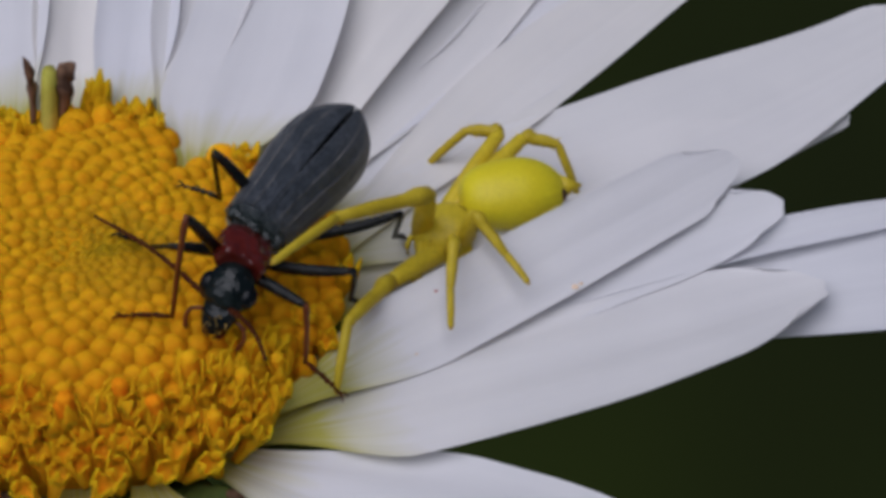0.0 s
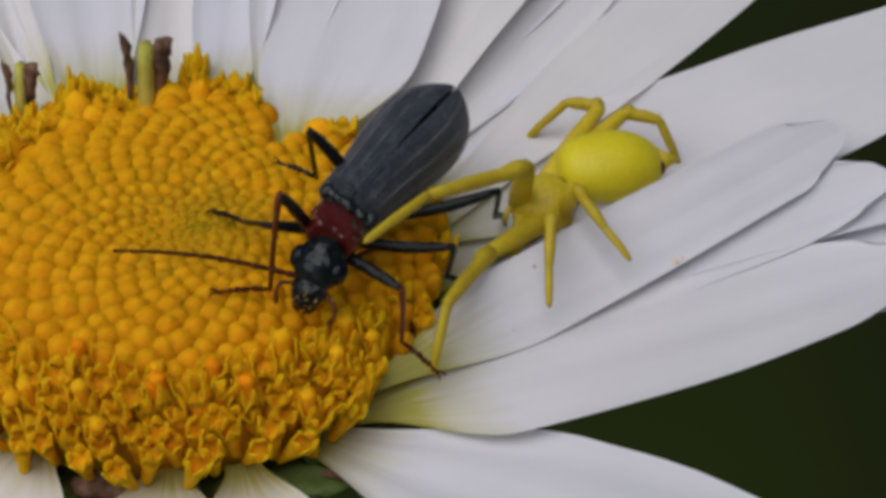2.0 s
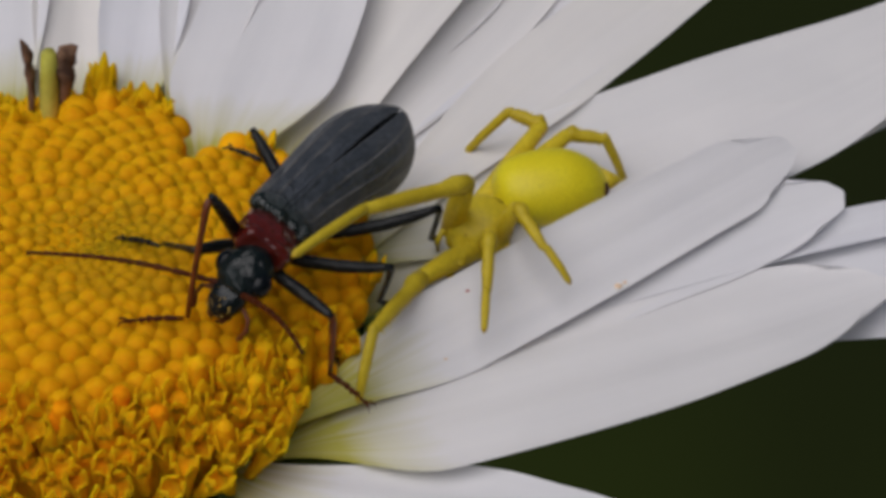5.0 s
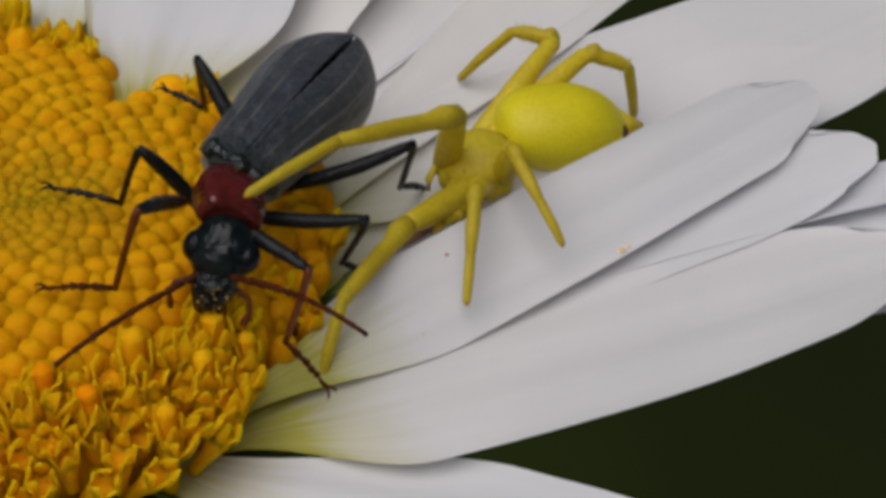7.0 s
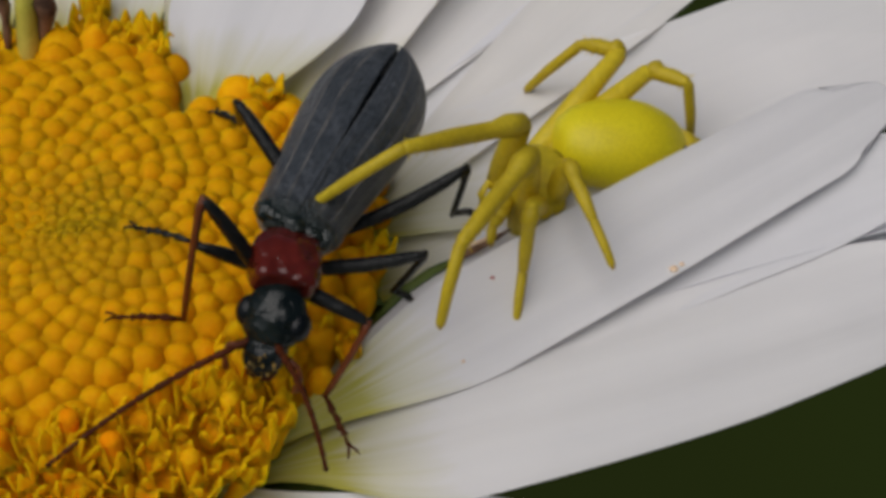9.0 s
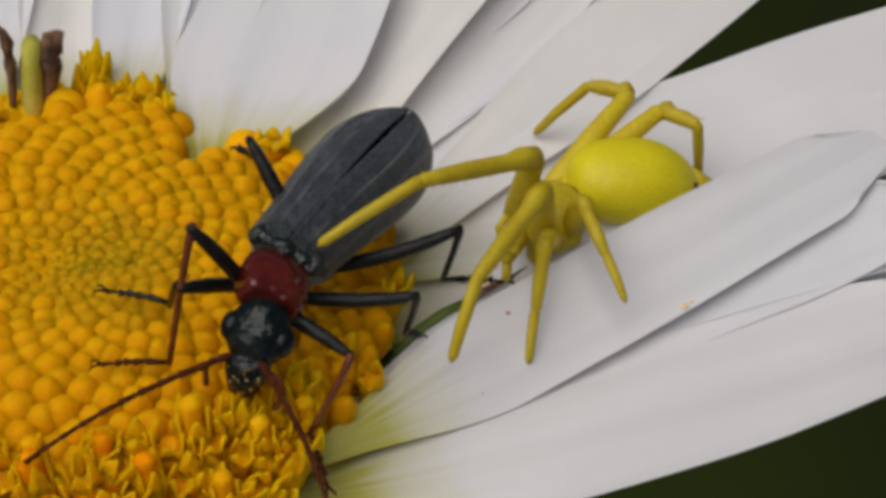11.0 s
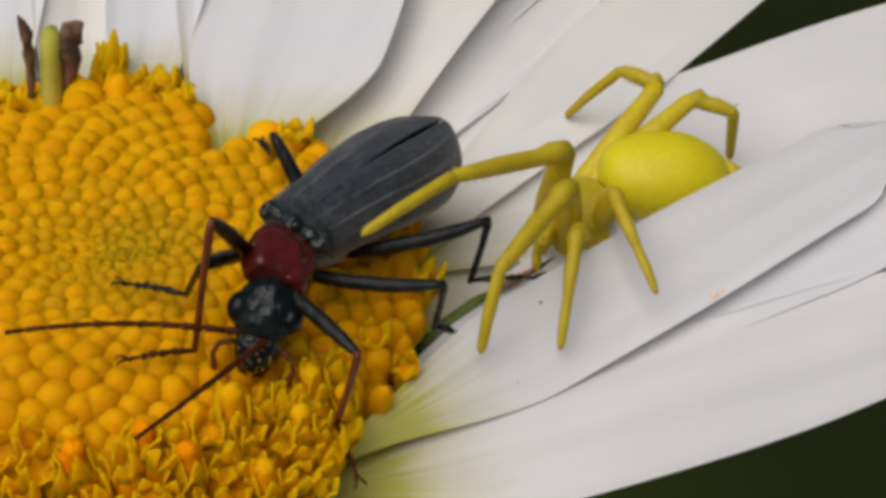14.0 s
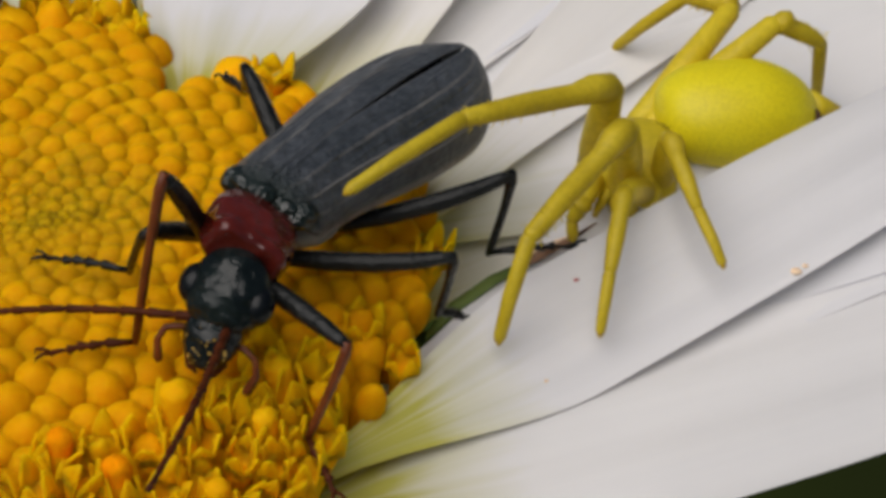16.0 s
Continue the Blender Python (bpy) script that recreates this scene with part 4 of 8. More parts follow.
        LIMB[key + "_tarsus"] = part("tarsus", bm, FEELER if rust else LEG, beetle, "dark jointed foot with two claws")


# ---- crab spider: origin in the middle of the front body, y forward, z up ----
spider = new("spider")
tagged(spider, "lemon-yellow crab spider gripping the beetle from the petal", "spider")


def build_spider():
    bm = egg(bmesh.new(), (0, 0.0, 0.0), (0.80, 0.92, 0.56), 24, 16, lambda u, a: 1 + 0.10 * math.exp(-(((u - 0.45) / 0.2) ** 2)) - 0.06 * smoothstep(0.75, 1, u))
    body = part("cephalothorax", bm, OLIVE, spider, "olive-yellow glossy front body")
    for x, y, z in ((-0.14, 0.80, 0.18), (0.14, 0.80, 0.18), (-0.34, 0.70, 0.24), (0.34, 0.70, 0.24)):
        bm = egg(bmesh.new(), (x, y, z), (0.045, 0.045, 0.045), 8, 6)
        part("eye", bm, TIP, body, "tiny amber eye")
    bm = egg(bmesh.new(), (0, -0.30, 0.36), (0.36, 0.40, 0.15), 18, 12)
    part("saddle", bm, SADDLE, body, "dull brown-olive patch on the front body")
    for s in (-1, 1):
        bm = egg(bmesh.new(), (s * 0.17, 0.78, -0.22), (0.16, 0.20, 0.30), 12, 8)
        part("chelicera", bm, OLIVE, spider)
        bm = bmesh.new()
        tube(bm, [(s * 0.30, 0.66, -0.22), (s * 0.42, 0.92, -0.05), (s * 0.40, 1.10, -0.28), (s * 0.34, 1.14, -0.52)], [0.08, 0.095, 0.09, 0.05], 8)
        part("palp", bm, OLIVE, spider)

    def sack(u, a):
        blunt = 1 / max(0.35, math.sin(u * math.pi)) ** 0.30 if u > 0.5 else 1.0
        return (1 - 0.04 * math.cos(u * math.pi)) * blunt + 0.02 * math.sin(9 * u) * math.sin(a) + 0.012 * math.sin(18 * a) * smoothstep(0.45, 0.15, u) * smoothstep(0.0, 0.1, u)
    bm = egg(bmesh.new(), (0, 0, 0), (1.08, 1.52, 0.92), 96, 40, sack)
    for v in bm.verts:
        v.co.z -= 0.12 * smoothstep(0.2, 1.0, -v.co.y / 1.58) * (1 if v.co.z > 0 else 0.2)
    sack_part = part("abdomen", bm, LEMON, spider, "lemon-yellow swollen abdomen")
    sack_part.matrix_basis = at(-0.12, -2.18, 0.10, 6, 0, -22)
    bm = bmesh.new()
    tube(bm, [(0, -1.35, -0.05), (0, -1.66, -0.08), (0, -1.95, -0.10)], [0.36, 0.20, 0.04], 10)
    part("spinneret", bm, OLIVE, sack_part, "small olive spinneret")
    bm = egg(bmesh.new(), (-0.42, -1.34, 0.02), (0.15, 0.10, 0.20), 14, 10)
    crumple(bm, 0.05, 6.0, 2.0)
    part("wrinkle", bm, BROWN, sack_part, "brown wrinkled mark beside the spinneret")
    bm = bmesh.new()
    tube(bm, [(0, -0.95, 0.0), (0, -0.7, 0.0)], [0.22, 0.28], 10)
    part("waist", bm, OLIVE, spider)

    for x, y, z in ((0.55, 0.52, -0.25), (-0.45, 0.56, -0.25), (-0.60, 0.22, -0.25), (-0.60, -0.10, -0.25), (0.62, 0.22, -0.28), (0.60, -0.10, -0.25), (0.58, -0.38, -0.25)):
        bm = egg(bmesh.new(), (x, y, z), (0.32, 0.28, 0.30), 16, 10)
        part("coxa", bm, OLIVE, spider)
    for key, (lf, lt, ls) in SPIDER_LEGS.items():
        k = 1.12 if key in ("r1", "l1") else 1.0 if key in ("r3", "r4") else 0.86
        back = {"l1": 0.75, "l2": 0.55, "l3": 0.3}.get(key, 0.12)
        bm = bmesh.new()
        tube(bm, [(0, -back - 0.08, 0), (0, -back, 0.0), (0, 0.2 * lf, 0.02), (0, 0.6 * lf, 0.04), (0, lf - 0.08, 0.02), (0, lf + 0.07, 0)], [0.10 * k, 0.22 * k, 0.27 * k, 0.26 * k, 0.20 * k, 0.10 * k], 14)
        LIMB["s" + key + "_femur"] = part("femur", bm, OLIVE, spider)
        bm = bmesh.new()
        pat = min(0.24 * lt, 0.8)
        tube(bm, [(0, -0.09, 0), (0, 0.06, 0.02), (0, 0.6 * pat, 0.06), (0, pat, 0.02), (0, pat + 0.08, 0.01), (0, 0.6 * lt, 0.03), (0, lt - 0.04, 0.0), (0, lt + 0.05, 0)],
             [0.11 * k, 0.225 * k, 0.235 * k, 0.19 * k, 0.175 * k, 0.18 * k, 0.135 * k, 0.08 * k], 14)
        tibia = part("tibia", bm, SHIN, spider)
        LIMB["s" + key + "_tibia"] = tibia
        rng = random.Random(len(key) + ord(key[1]))
        if key in ("r1", "l1", "r3", "r4"):
            bm = bmesh.new()
            for _ in range(44):
                y, a = rng.uniform(0.15, 1) * lt, rng.uniform(0, 6.28)
                r = 0.15 * k
                p = Vector((r * math.cos(a), y, r * math.sin(a)))
                out = Vector((math.cos(a), 0.7, math.sin(a))).normalized()
                tube(bm, [p, p + out * rng.uniform(0.06, 0.14)], [0.012, 0.004], 4)
            tagged(part("bristle", bm, OLIVE, tibia, "short olive bristles"), kind="stuff")
        bm = bmesh.new()
        tube(bm, [(0, -0.06, 0), (0, 0.05, 0.01), (0, 0.55 * ls, 0.03), (0, 0.6 * ls, 0.03), (0, 0.95 * ls, 0), (0, ls, 0)], [0.07 * k, 0.130 * k, 0.125 * k, 0.12 * k, 0.10 * k, 0.06 * k], 10)
        tarsus = part("tarsus", bm, SHIN, spider)
        LIMB["s" + key + "_tarsus"] = tarsus
        bm = bmesh.new()
        tube(bm, [(0, 0.93 * ls, 0), (0, 0.98 * ls, 0.0), (0, ls + 0.06, -0.03)], [0.095 * k, 0.08 * k, 0.025], 8)
        part("claw", bm, TIP, tarsus, "amber foot tip")


build_beetle()
build_spider()


# ---- small marks on the petals ----
def build_specks():
    """Pollen and dust that lie on the petal the spider leans over."""
    me = SPREAD[0].data
    tree = BVHTree.FromPolygons([v.co for v in me.vertices], [tuple(p.vertices) for p in me.polygons])
    for x, y, r, mat, words in ((13.70, -0.33, 0.10, PALE, "clump of pale orange pollen on the white petal"), (13.87, -0.20, 0.06, PALE, "clump of pale orange pollen on the white petal"),
                                (9.86, -1.07, 0.05, SPECK, "tiny pink speck of dust on the white petal"), (9.28, -2.85, 0.04, PALE, "single pollen grain on the white petal")):
        hit = tree.ray_cast(Vector((x * MM, y * MM, 0.02)), Vector((0, 0, -1)))[0]
        if hit is None:
            continue
        bm = egg(bmesh.new(), (0, 0, 0), (r, r * 0.85, r * 0.5), 10, 6)
        ob = part("pollen_grain" if mat is PALE else "speck", bm, mat, None)
        ob.location = hit + Vector((0, 0, 0.2 * r * MM))
        tagged(ob, words, "pollen" if mat is PALE else "speck")


build_specks()
build_florets()


# ---- what moves ----
def motions():
    walk(beetle, [
        (0, at(5.016, -2.076, 4.330, 2.35, -22.99, 152.48)), (0.5, at(5.032, -2.197, 4.331, 1.68, -22.74, 153.24)), (1, at(4.959, -2.281, 4.332, 1.28, -22.49, 153.22)),
        (1.5, at(4.841, -2.114, 4.333, 2.75, -22.23, 151.72)), (2, at(4.990, -2.139, 4.334, 3.69, -21.96, 151.27)), (2.5, at(4.891, -2.149, 4.334, 4.14, -21.70, 150.53)),
        (3, at(5.013, -2.157, 4.335, 4.43, -21.44, 151.44)), (3.5, at(4.922, -2.097, 4.336, 4.95, -21.18, 150.42)), (4, at(5.021, -2.161, 4.337, 4.95, -20.93, 147.75)),
        (6.5, at(5.409, -1.293, 4.354, 12.55, -19.56, 147.38)), (7, at(5.465, -1.824, 4.330, 6.86, -19.37, 152.28)), (7.5, at(5.860, -2.387, 4.303, 6.44, -20.88, 157.55)),
        (8, at(5.968, -2.402, 4.302, 6.18, -19.90, 158.17)), (8.5, at(6.062, -2.138, 4.301, 5.73, -18.91, 162.79)), (9, at(5.983, -2.527, 4.300, 3.54, -17.97, 161.21)),
        (11.5, at(5.049, -2.356, 4.357, 9.33, -13.82, 150.80)), (12, at(4.957, -1.994, 4.358, 11.73, -12.74, 148.50)), (12.5, at(4.940, -2.125, 4.361, 9.93, -11.83, 148.43)),
        (13, at(4.876, -2.263, 4.363, 9.61, -10.85, 147.83)), (13.5, at(4.758, -2.135, 4.363, 10.17, -10.50, 146.26)), (14, at(4.593, -1.990, 4.364, 11.30, -10.14, 144.86)),
        (14.5, at(4.554, -2.089, 4.364, 9.91, -9.85, 144.05)), (15, at(4.631, -2.201, 4.366, 9.21, -9.22, 144.27)), (15.5, at(4.675, -2.149, 4.366, 9.58, -8.55, 144.92)),
        (16, at(4.681, -2.463, 4.368, 7.25, -7.94, 145.44))])
    walk(LIMB["pronotum"], [
        (0, at(-0.012, 0.000, -0.451, 4.72, -6.79, 14.12)), (0.5, at(-0.013, 0.000, -0.451, 10.44, -7.20, 7.01)), (1, at(-0.013, 0.000, -0.451, 6.45, -7.38, 10.52)),
        (1.5, at(-0.013, 0.000, -0.451, 6.93, -7.61, 10.89)), (2, at(-0.014, 0.000, -0.451, 8.02, -7.86, 10.62)), (2.5, at(-0.014, 0.000, -0.451, 9.14, -8.13, 9.93)),
        (3, at(-0.015, 0.000, -0.451, 10.82, -8.46, 5.64)), (3.5, at(-0.015, 0.000, -0.451, 9.90, -8.67, 7.63)), (4, at(-0.016, 0.000, -0.451, 7.97, -8.74, 13.89)),
        (6.5, at(-0.022, 0.000, -0.453, 8.88, -12.62, 14.13)), (7, at(-0.014, 0.000, -0.451, -3.31, -7.25, 25.07)), (7.5, at(-0.002, 0.000, -0.450, 0.79, -0.92, 22.83)),
        (8, at(-0.001, 0.000, -0.450, -3.54, -0.62, 22.52)), (8.5, at(-0.001, 0.000, -0.450, -4.07, -0.30, 26.91)), (9, at(0.000, 0.000, -0.450, -3.20, -0.00, 18.66)),
        (11.5, at(-0.028, 0.000, -0.454, -2.90, -15.14, 19.30)), (12, at(-0.029, 0.000, -0.454, -0.10, -15.93, 21.03)), (12.5, at(-0.031, 0.000, -0.455, 0.30, -17.27, 16.96)),
        (13, at(-0.033, 0.000, -0.455, -5.08, -17.85, 20.75)), (13.5, at(-0.033, 0.000, -0.456, -5.66, -18.02, 21.97)), (14, at(-0.034, 0.000, -0.456, -13.68, -17.67, 26.93)),
        (14.5, at(-0.034, 0.000, -0.456, -8.91, -18.17, 25.59)), (15, at(-0.035, 0.000, -0.456, -9.18, -18.56, 27.11)), (15.5, at(-0.036, 0.000, -0.457, -5.98, -19.29, 26.37)),
        (16, at(-0.037, 0.000, -0.457, 2.67, -20.45, 22.64))])
    walk(LIMB["head"], [
        (0, at(-0.366, 1.350, -0.336, -44.69, 13.59, 3.20)), (0.5, at(-0.212, 1.363, -0.199, -43.56, 13.32, 1.96)), (1, at(-0.287, 1.364, -0.294, -43.12, 12.90, 5.25)),
        (1.5, at(-0.298, 1.361, -0.284, -43.29, 12.46, 11.59)), (2, at(-0.296, 1.358, -0.257, -44.89, 12.67, 3.24)), (2.5, at(-0.284, 1.356, -0.230, -45.22, 12.30, 7.88)),
        (3, at(-0.188, 1.365, -0.191, -45.07, 12.01, 3.27)), (3.5, at(-0.234, 1.362, -0.214, -45.81, 11.85, 4.41)), (4, at(-0.377, 1.339, -0.259, -45.16, 11.96, 0.88)),
        (6.5, at(-0.406, 1.330, -0.241, -50.12, 7.48, -24.38)), (7, at(-0.597, 1.270, -0.531, -49.75, 11.16, 15.32)), (7.5, at(-0.545, 1.290, -0.430, -42.45, 14.31, 15.26)),
        (8, at(-0.535, 1.291, -0.536, -38.78, 13.60, 17.38)), (8.5, at(-0.632, 1.246, -0.550, -43.41, 12.85, 16.22)), (9, at(-0.447, 1.324, -0.528, -49.75, 11.60, -1.34)),
        (11.5, at(-0.472, 1.326, -0.522, -50.09, 5.07, 9.05)), (12, at(-0.531, 1.307, -0.457, -53.69, 4.59, 9.46)), (12.5, at(-0.441, 1.338, -0.447, -51.88, 3.64, 14.03)),
        (13, at(-0.491, 1.317, -0.573, -51.04, 2.90, 17.20)), (13.5, at(-0.515, 1.308, -0.587, -51.11, 3.08, 20.92)), (14, at(-0.560, 1.258, -0.771, -52.48, 3.42, 23.86)),
        (14.5, at(-0.571, 1.277, -0.662, -50.29, 3.43, 30.36)), (15, at(-0.602, 1.263, -0.668, -51.04, 2.58, 30.14)), (15.5, at(-0.612, 1.269, -0.595, -49.95, 0.97, 19.03)),
        (16, at(-0.597, 1.282, -0.396, -48.82, -0.20, 13.42))])
    walk(LIMB["antenna_r"], [
        (0, at(-0.366, 2.175, -1.071, -22.43, -9.77, -108.31)), (0.5, at(-0.188, 2.202, -0.917, -11.77, -3.36, -94.03)), (1, at(-0.305, 2.209, -1.006, -2.74, 5.47, -73.57)),
        (1.5, at(-0.403, 2.197, -0.996, -8.66, 2.28, -77.75)), (2, at(-0.285, 2.181, -0.993, -11.60, 7.00, -63.46)), (2.5, at(-0.336, 2.174, -0.971, -15.00, 7.42, -60.98)),
        (3, at(-0.170, 2.187, -0.929, -14.58, 7.11, -60.78)), (3.5, at(-0.232, 2.175, -0.961, -12.98, 5.84, -62.59)), (4, at(-0.325, 2.158, -0.998, -16.52, 8.57, -54.79)),
        (6.5, at(0.009, 1.970, -1.041, -19.29, -14.04, -94.46)), (7, at(-0.736, 2.019, -1.331, -31.86, 13.69, -30.61)), (7.5, at(-0.726, 2.123, -1.134, -15.91, 18.42, -17.27)),
        (8, at(-0.739, 2.162, -1.185, -9.27, 19.35, -5.79)), (8.5, at(-0.810, 2.068, -1.265, -17.82, 17.74, -10.61)), (9, at(-0.372, 2.082, -1.329, -27.98, 11.65, -40.66)),
        (11.5, at(-0.445, 2.094, -1.315, -20.47, 7.04, -32.21)), (12, at(-0.498, 2.026, -1.294, -26.03, 1.19, -44.18)), (12.5, at(-0.457, 2.087, -1.260, -28.35, 3.36, -38.22)),
        (13, at(-0.542, 2.078, -1.373, -28.59, 3.45, -35.42)), (13.5, at(-0.616, 2.062, -1.388, -19.78, 0.75, -43.51)), (14, at(-0.698, 1.986, -1.590, -11.10, -2.25, -50.73)),
        (14.5, at(-0.804, 2.011, -1.453, -7.62, -1.78, -52.48)), (15, at(-0.817, 1.995, -1.466, -11.77, -0.25, -46.49)), (15.5, at(-0.666, 2.050, -1.374, -20.29, -3.96, -59.80)),
        (16, at(-0.562, 2.083, -1.156, -19.91, -3.14, -64.65))])
    walk(LIMB["antenna_l"], [
        (0, at(-0.787, 2.152, -0.968, 38.45, 19.29, 40.38)), (0.5, at(-0.610, 2.187, -0.817, -20.71, -21.43, 163.07)), (1, at(-0.726, 2.170, -0.909, 45.52, 14.62, 54.13)),
        (1.5, at(-0.819, 2.112, -0.903, 44.08, 15.38, 54.80)), (2, at(-0.708, 2.157, -0.898, -20.15, -21.90, 178.38)), (2.5, at(-0.756, 2.116, -0.879, -19.00, -21.78, -179.56)),
        (3, at(-0.594, 2.162, -0.839, -22.25, -21.42, 178.85)), (3.5, at(-0.656, 2.142, -0.872, -21.15, -21.12, 178.41)), (4, at(-0.749, 2.152, -0.909, 38.68, 16.98, 51.82)),
        (6.5, at(-0.383, 2.147, -0.984, 25.96, 21.80, 51.79)), (7, at(-1.147, 1.906, -1.247, 33.71, 15.38, 61.44)), (7.5, at(-1.132, 2.012, -1.026, 20.07, 15.81, 61.33)),
        (8, at(-1.141, 2.036, -1.082, 16.12, 15.45, 59.90)), (8.5, at(-1.215, 1.950, -1.168, 4.77, 12.05, 69.68)), (9, at(-0.797, 2.092, -1.241, 23.27, 16.82, 34.72)),
        (11.5, at(-0.872, 2.026, -1.278, 3.61, 16.30, 45.24)), (12, at(-0.925, 1.955, -1.259, 19.41, 17.22, 45.44)), (12.5, at(-0.878, 1.982, -1.233, 14.23, 15.28, 46.74)),
        (13, at(-0.955, 1.950, -1.351, 19.16, 14.44, 43.48)), (13.5, at(-1.021, 1.907, -1.365, 13.86, 12.83, 14.76)), (14, at(-1.094, 1.811, -1.565, 1.53, 10.25, -0.40)),
        (14.5, at(-1.178, 1.792, -1.428, -3.44, 8.35, -9.01)), (15, at(-1.192, 1.777, -1.447, 3.10, 11.01, 12.05)), (15.5, at(-1.076, 1.909, -1.366, 6.55, 11.47, 21.01)),
        (16, at(-0.984, 1.982, -1.157, 8.01, 9.99, 20.37))])
    walk(LIMB["fr_femur"], [
        (0, at(0.255, 0.812, -0.868, 51.23, 21.97, -13.36)), (0.5, at(0.254, 0.809, -0.872, 51.69, 21.95, -12.51)), (1, at(0.254, 0.806, -0.875, 52.10, 21.85, -11.75)),
        (1.5, at(0.253, 0.803, -0.878, 52.33, 21.38, -11.50)), (2, at(0.253, 0.800, -0.881, 52.60, 21.01, -11.08)), (2.5, at(0.244, 0.785, -0.901, 53.13, 20.77, -10.42)),
        (3, at(0.236, 0.771, -0.921, 53.68, 20.57, -9.66)), (3.5, at(0.228, 0.757, -0.941, 54.22, 20.34, -8.91)), (4, at(0.222, 0.743, -0.961, 54.82, 20.20, -8.00)),
        (6.5, at(0.199, 0.610, -0.977, 37.78, 17.16, -12.20)), (7, at(0.379, 1.578, -0.472, 26.64, 19.76, 2.63)), (7.5, at(0.218, 0.771, -0.911, 39.92, 19.82, -9.34)),
        (8, at(0.238, 0.818, -0.871, 36.62, 18.28, -12.99)), (8.5, at(0.199, 0.755, -0.928, 38.00, 16.85, -16.16)), (9, at(0.051, 0.796, -1.076, 47.68, 2.32, -72.18)),
        (11.5, at(0.165, 0.632, -1.020, 43.46, 8.01, -28.47)), (12, at(0.281, 0.734, -0.855, 37.01, 9.78, -14.31)), (12.5, at(0.316, 0.804, -0.800, 41.65, 10.27, -9.40)),
        (13, at(0.286, 0.698, -0.901, 43.86, 9.50, -8.47)), (13.5, at(0.310, 0.721, -0.872, 43.76, 10.44, -1.31)), (14, at(0.328, 0.756, -0.834, 43.30, 11.32, 5.34)),
        (14.5, at(0.330, 0.722, -0.876, 46.30, 11.30, 8.39)), (15, at(0.338, 0.697, -0.913, 49.33, 11.00, 11.92)), (15.5, at(0.329, 0.673, -0.960, 52.27, 9.92, 8.14)),
        (16, at(0.315, 0.663, -0.998, 55.11, 8.34, 2.83))])
    walk(LIMB["fr_tibia"], [
        (0, at(1.326, 2.167, 0.940, -92.06, 17.81, -20.22)), (0.5, at(1.305, 2.163, 0.948, -94.74, 14.59, -24.40)), (1, at(1.284, 2.160, 0.957, -97.33, 13.50, -25.33)),
        (1.5, at(1.264, 2.156, 0.964, -96.05, 17.80, -17.61)), (2, at(1.243, 2.153, 0.973, -96.77, 14.31, -22.17)), (2.5, at(1.213, 2.132, 0.969, -96.59, 15.88, -18.78)),
        (3, at(1.182, 2.112, 0.965, -95.38, 12.85, -22.64)), (3.5, at(1.152, 2.092, 0.961, -93.87, 15.48, -17.49)), (4, at(1.121, 2.071, 0.957, -92.07, 15.27, -16.88)),
        (6.5, at(1.058, 2.446, 0.487, -86.76, 17.77, -11.53)), (7, at(0.655, 3.828, 0.583, -110.47, -6.38, -17.38)), (7.5, at(1.066, 2.575, 0.598, -100.67, -11.92, -42.94)),
        (8, at(1.144, 2.668, 0.544, -98.64, -15.40, -46.13)), (8.5, at(1.176, 2.523, 0.545, -95.55, -20.57, -55.31)), (9, at(1.676, 1.239, 0.771, -94.72, 8.83, -63.32)),
        (11.5, at(1.240, 2.113, 0.683, -88.44, 10.81, -24.97)), (12, at(1.022, 2.605, 0.627, -91.09, 9.39, -14.71)), (12.5, at(0.912, 2.599, 0.836, -93.87, 1.67, -19.45)),
        (13, at(0.834, 2.439, 0.808, -89.44, 4.36, -14.93)), (13.5, at(0.664, 2.519, 0.828, -90.92, 4.85, -8.35)), (14, at(0.494, 2.598, 0.847, -93.00, 6.40, -0.80)),
        (14.5, at(0.429, 2.482, 0.897, -91.38, 6.49, 1.75)), (15, at(0.356, 2.366, 0.949, -89.90, 3.25, 0.32)), (15.5, at(0.449, 2.236, 0.989, -87.09, 3.79, -1.84)),
        (16, at(0.541, 2.105, 1.031, -87.99, 1.63, -9.25))])
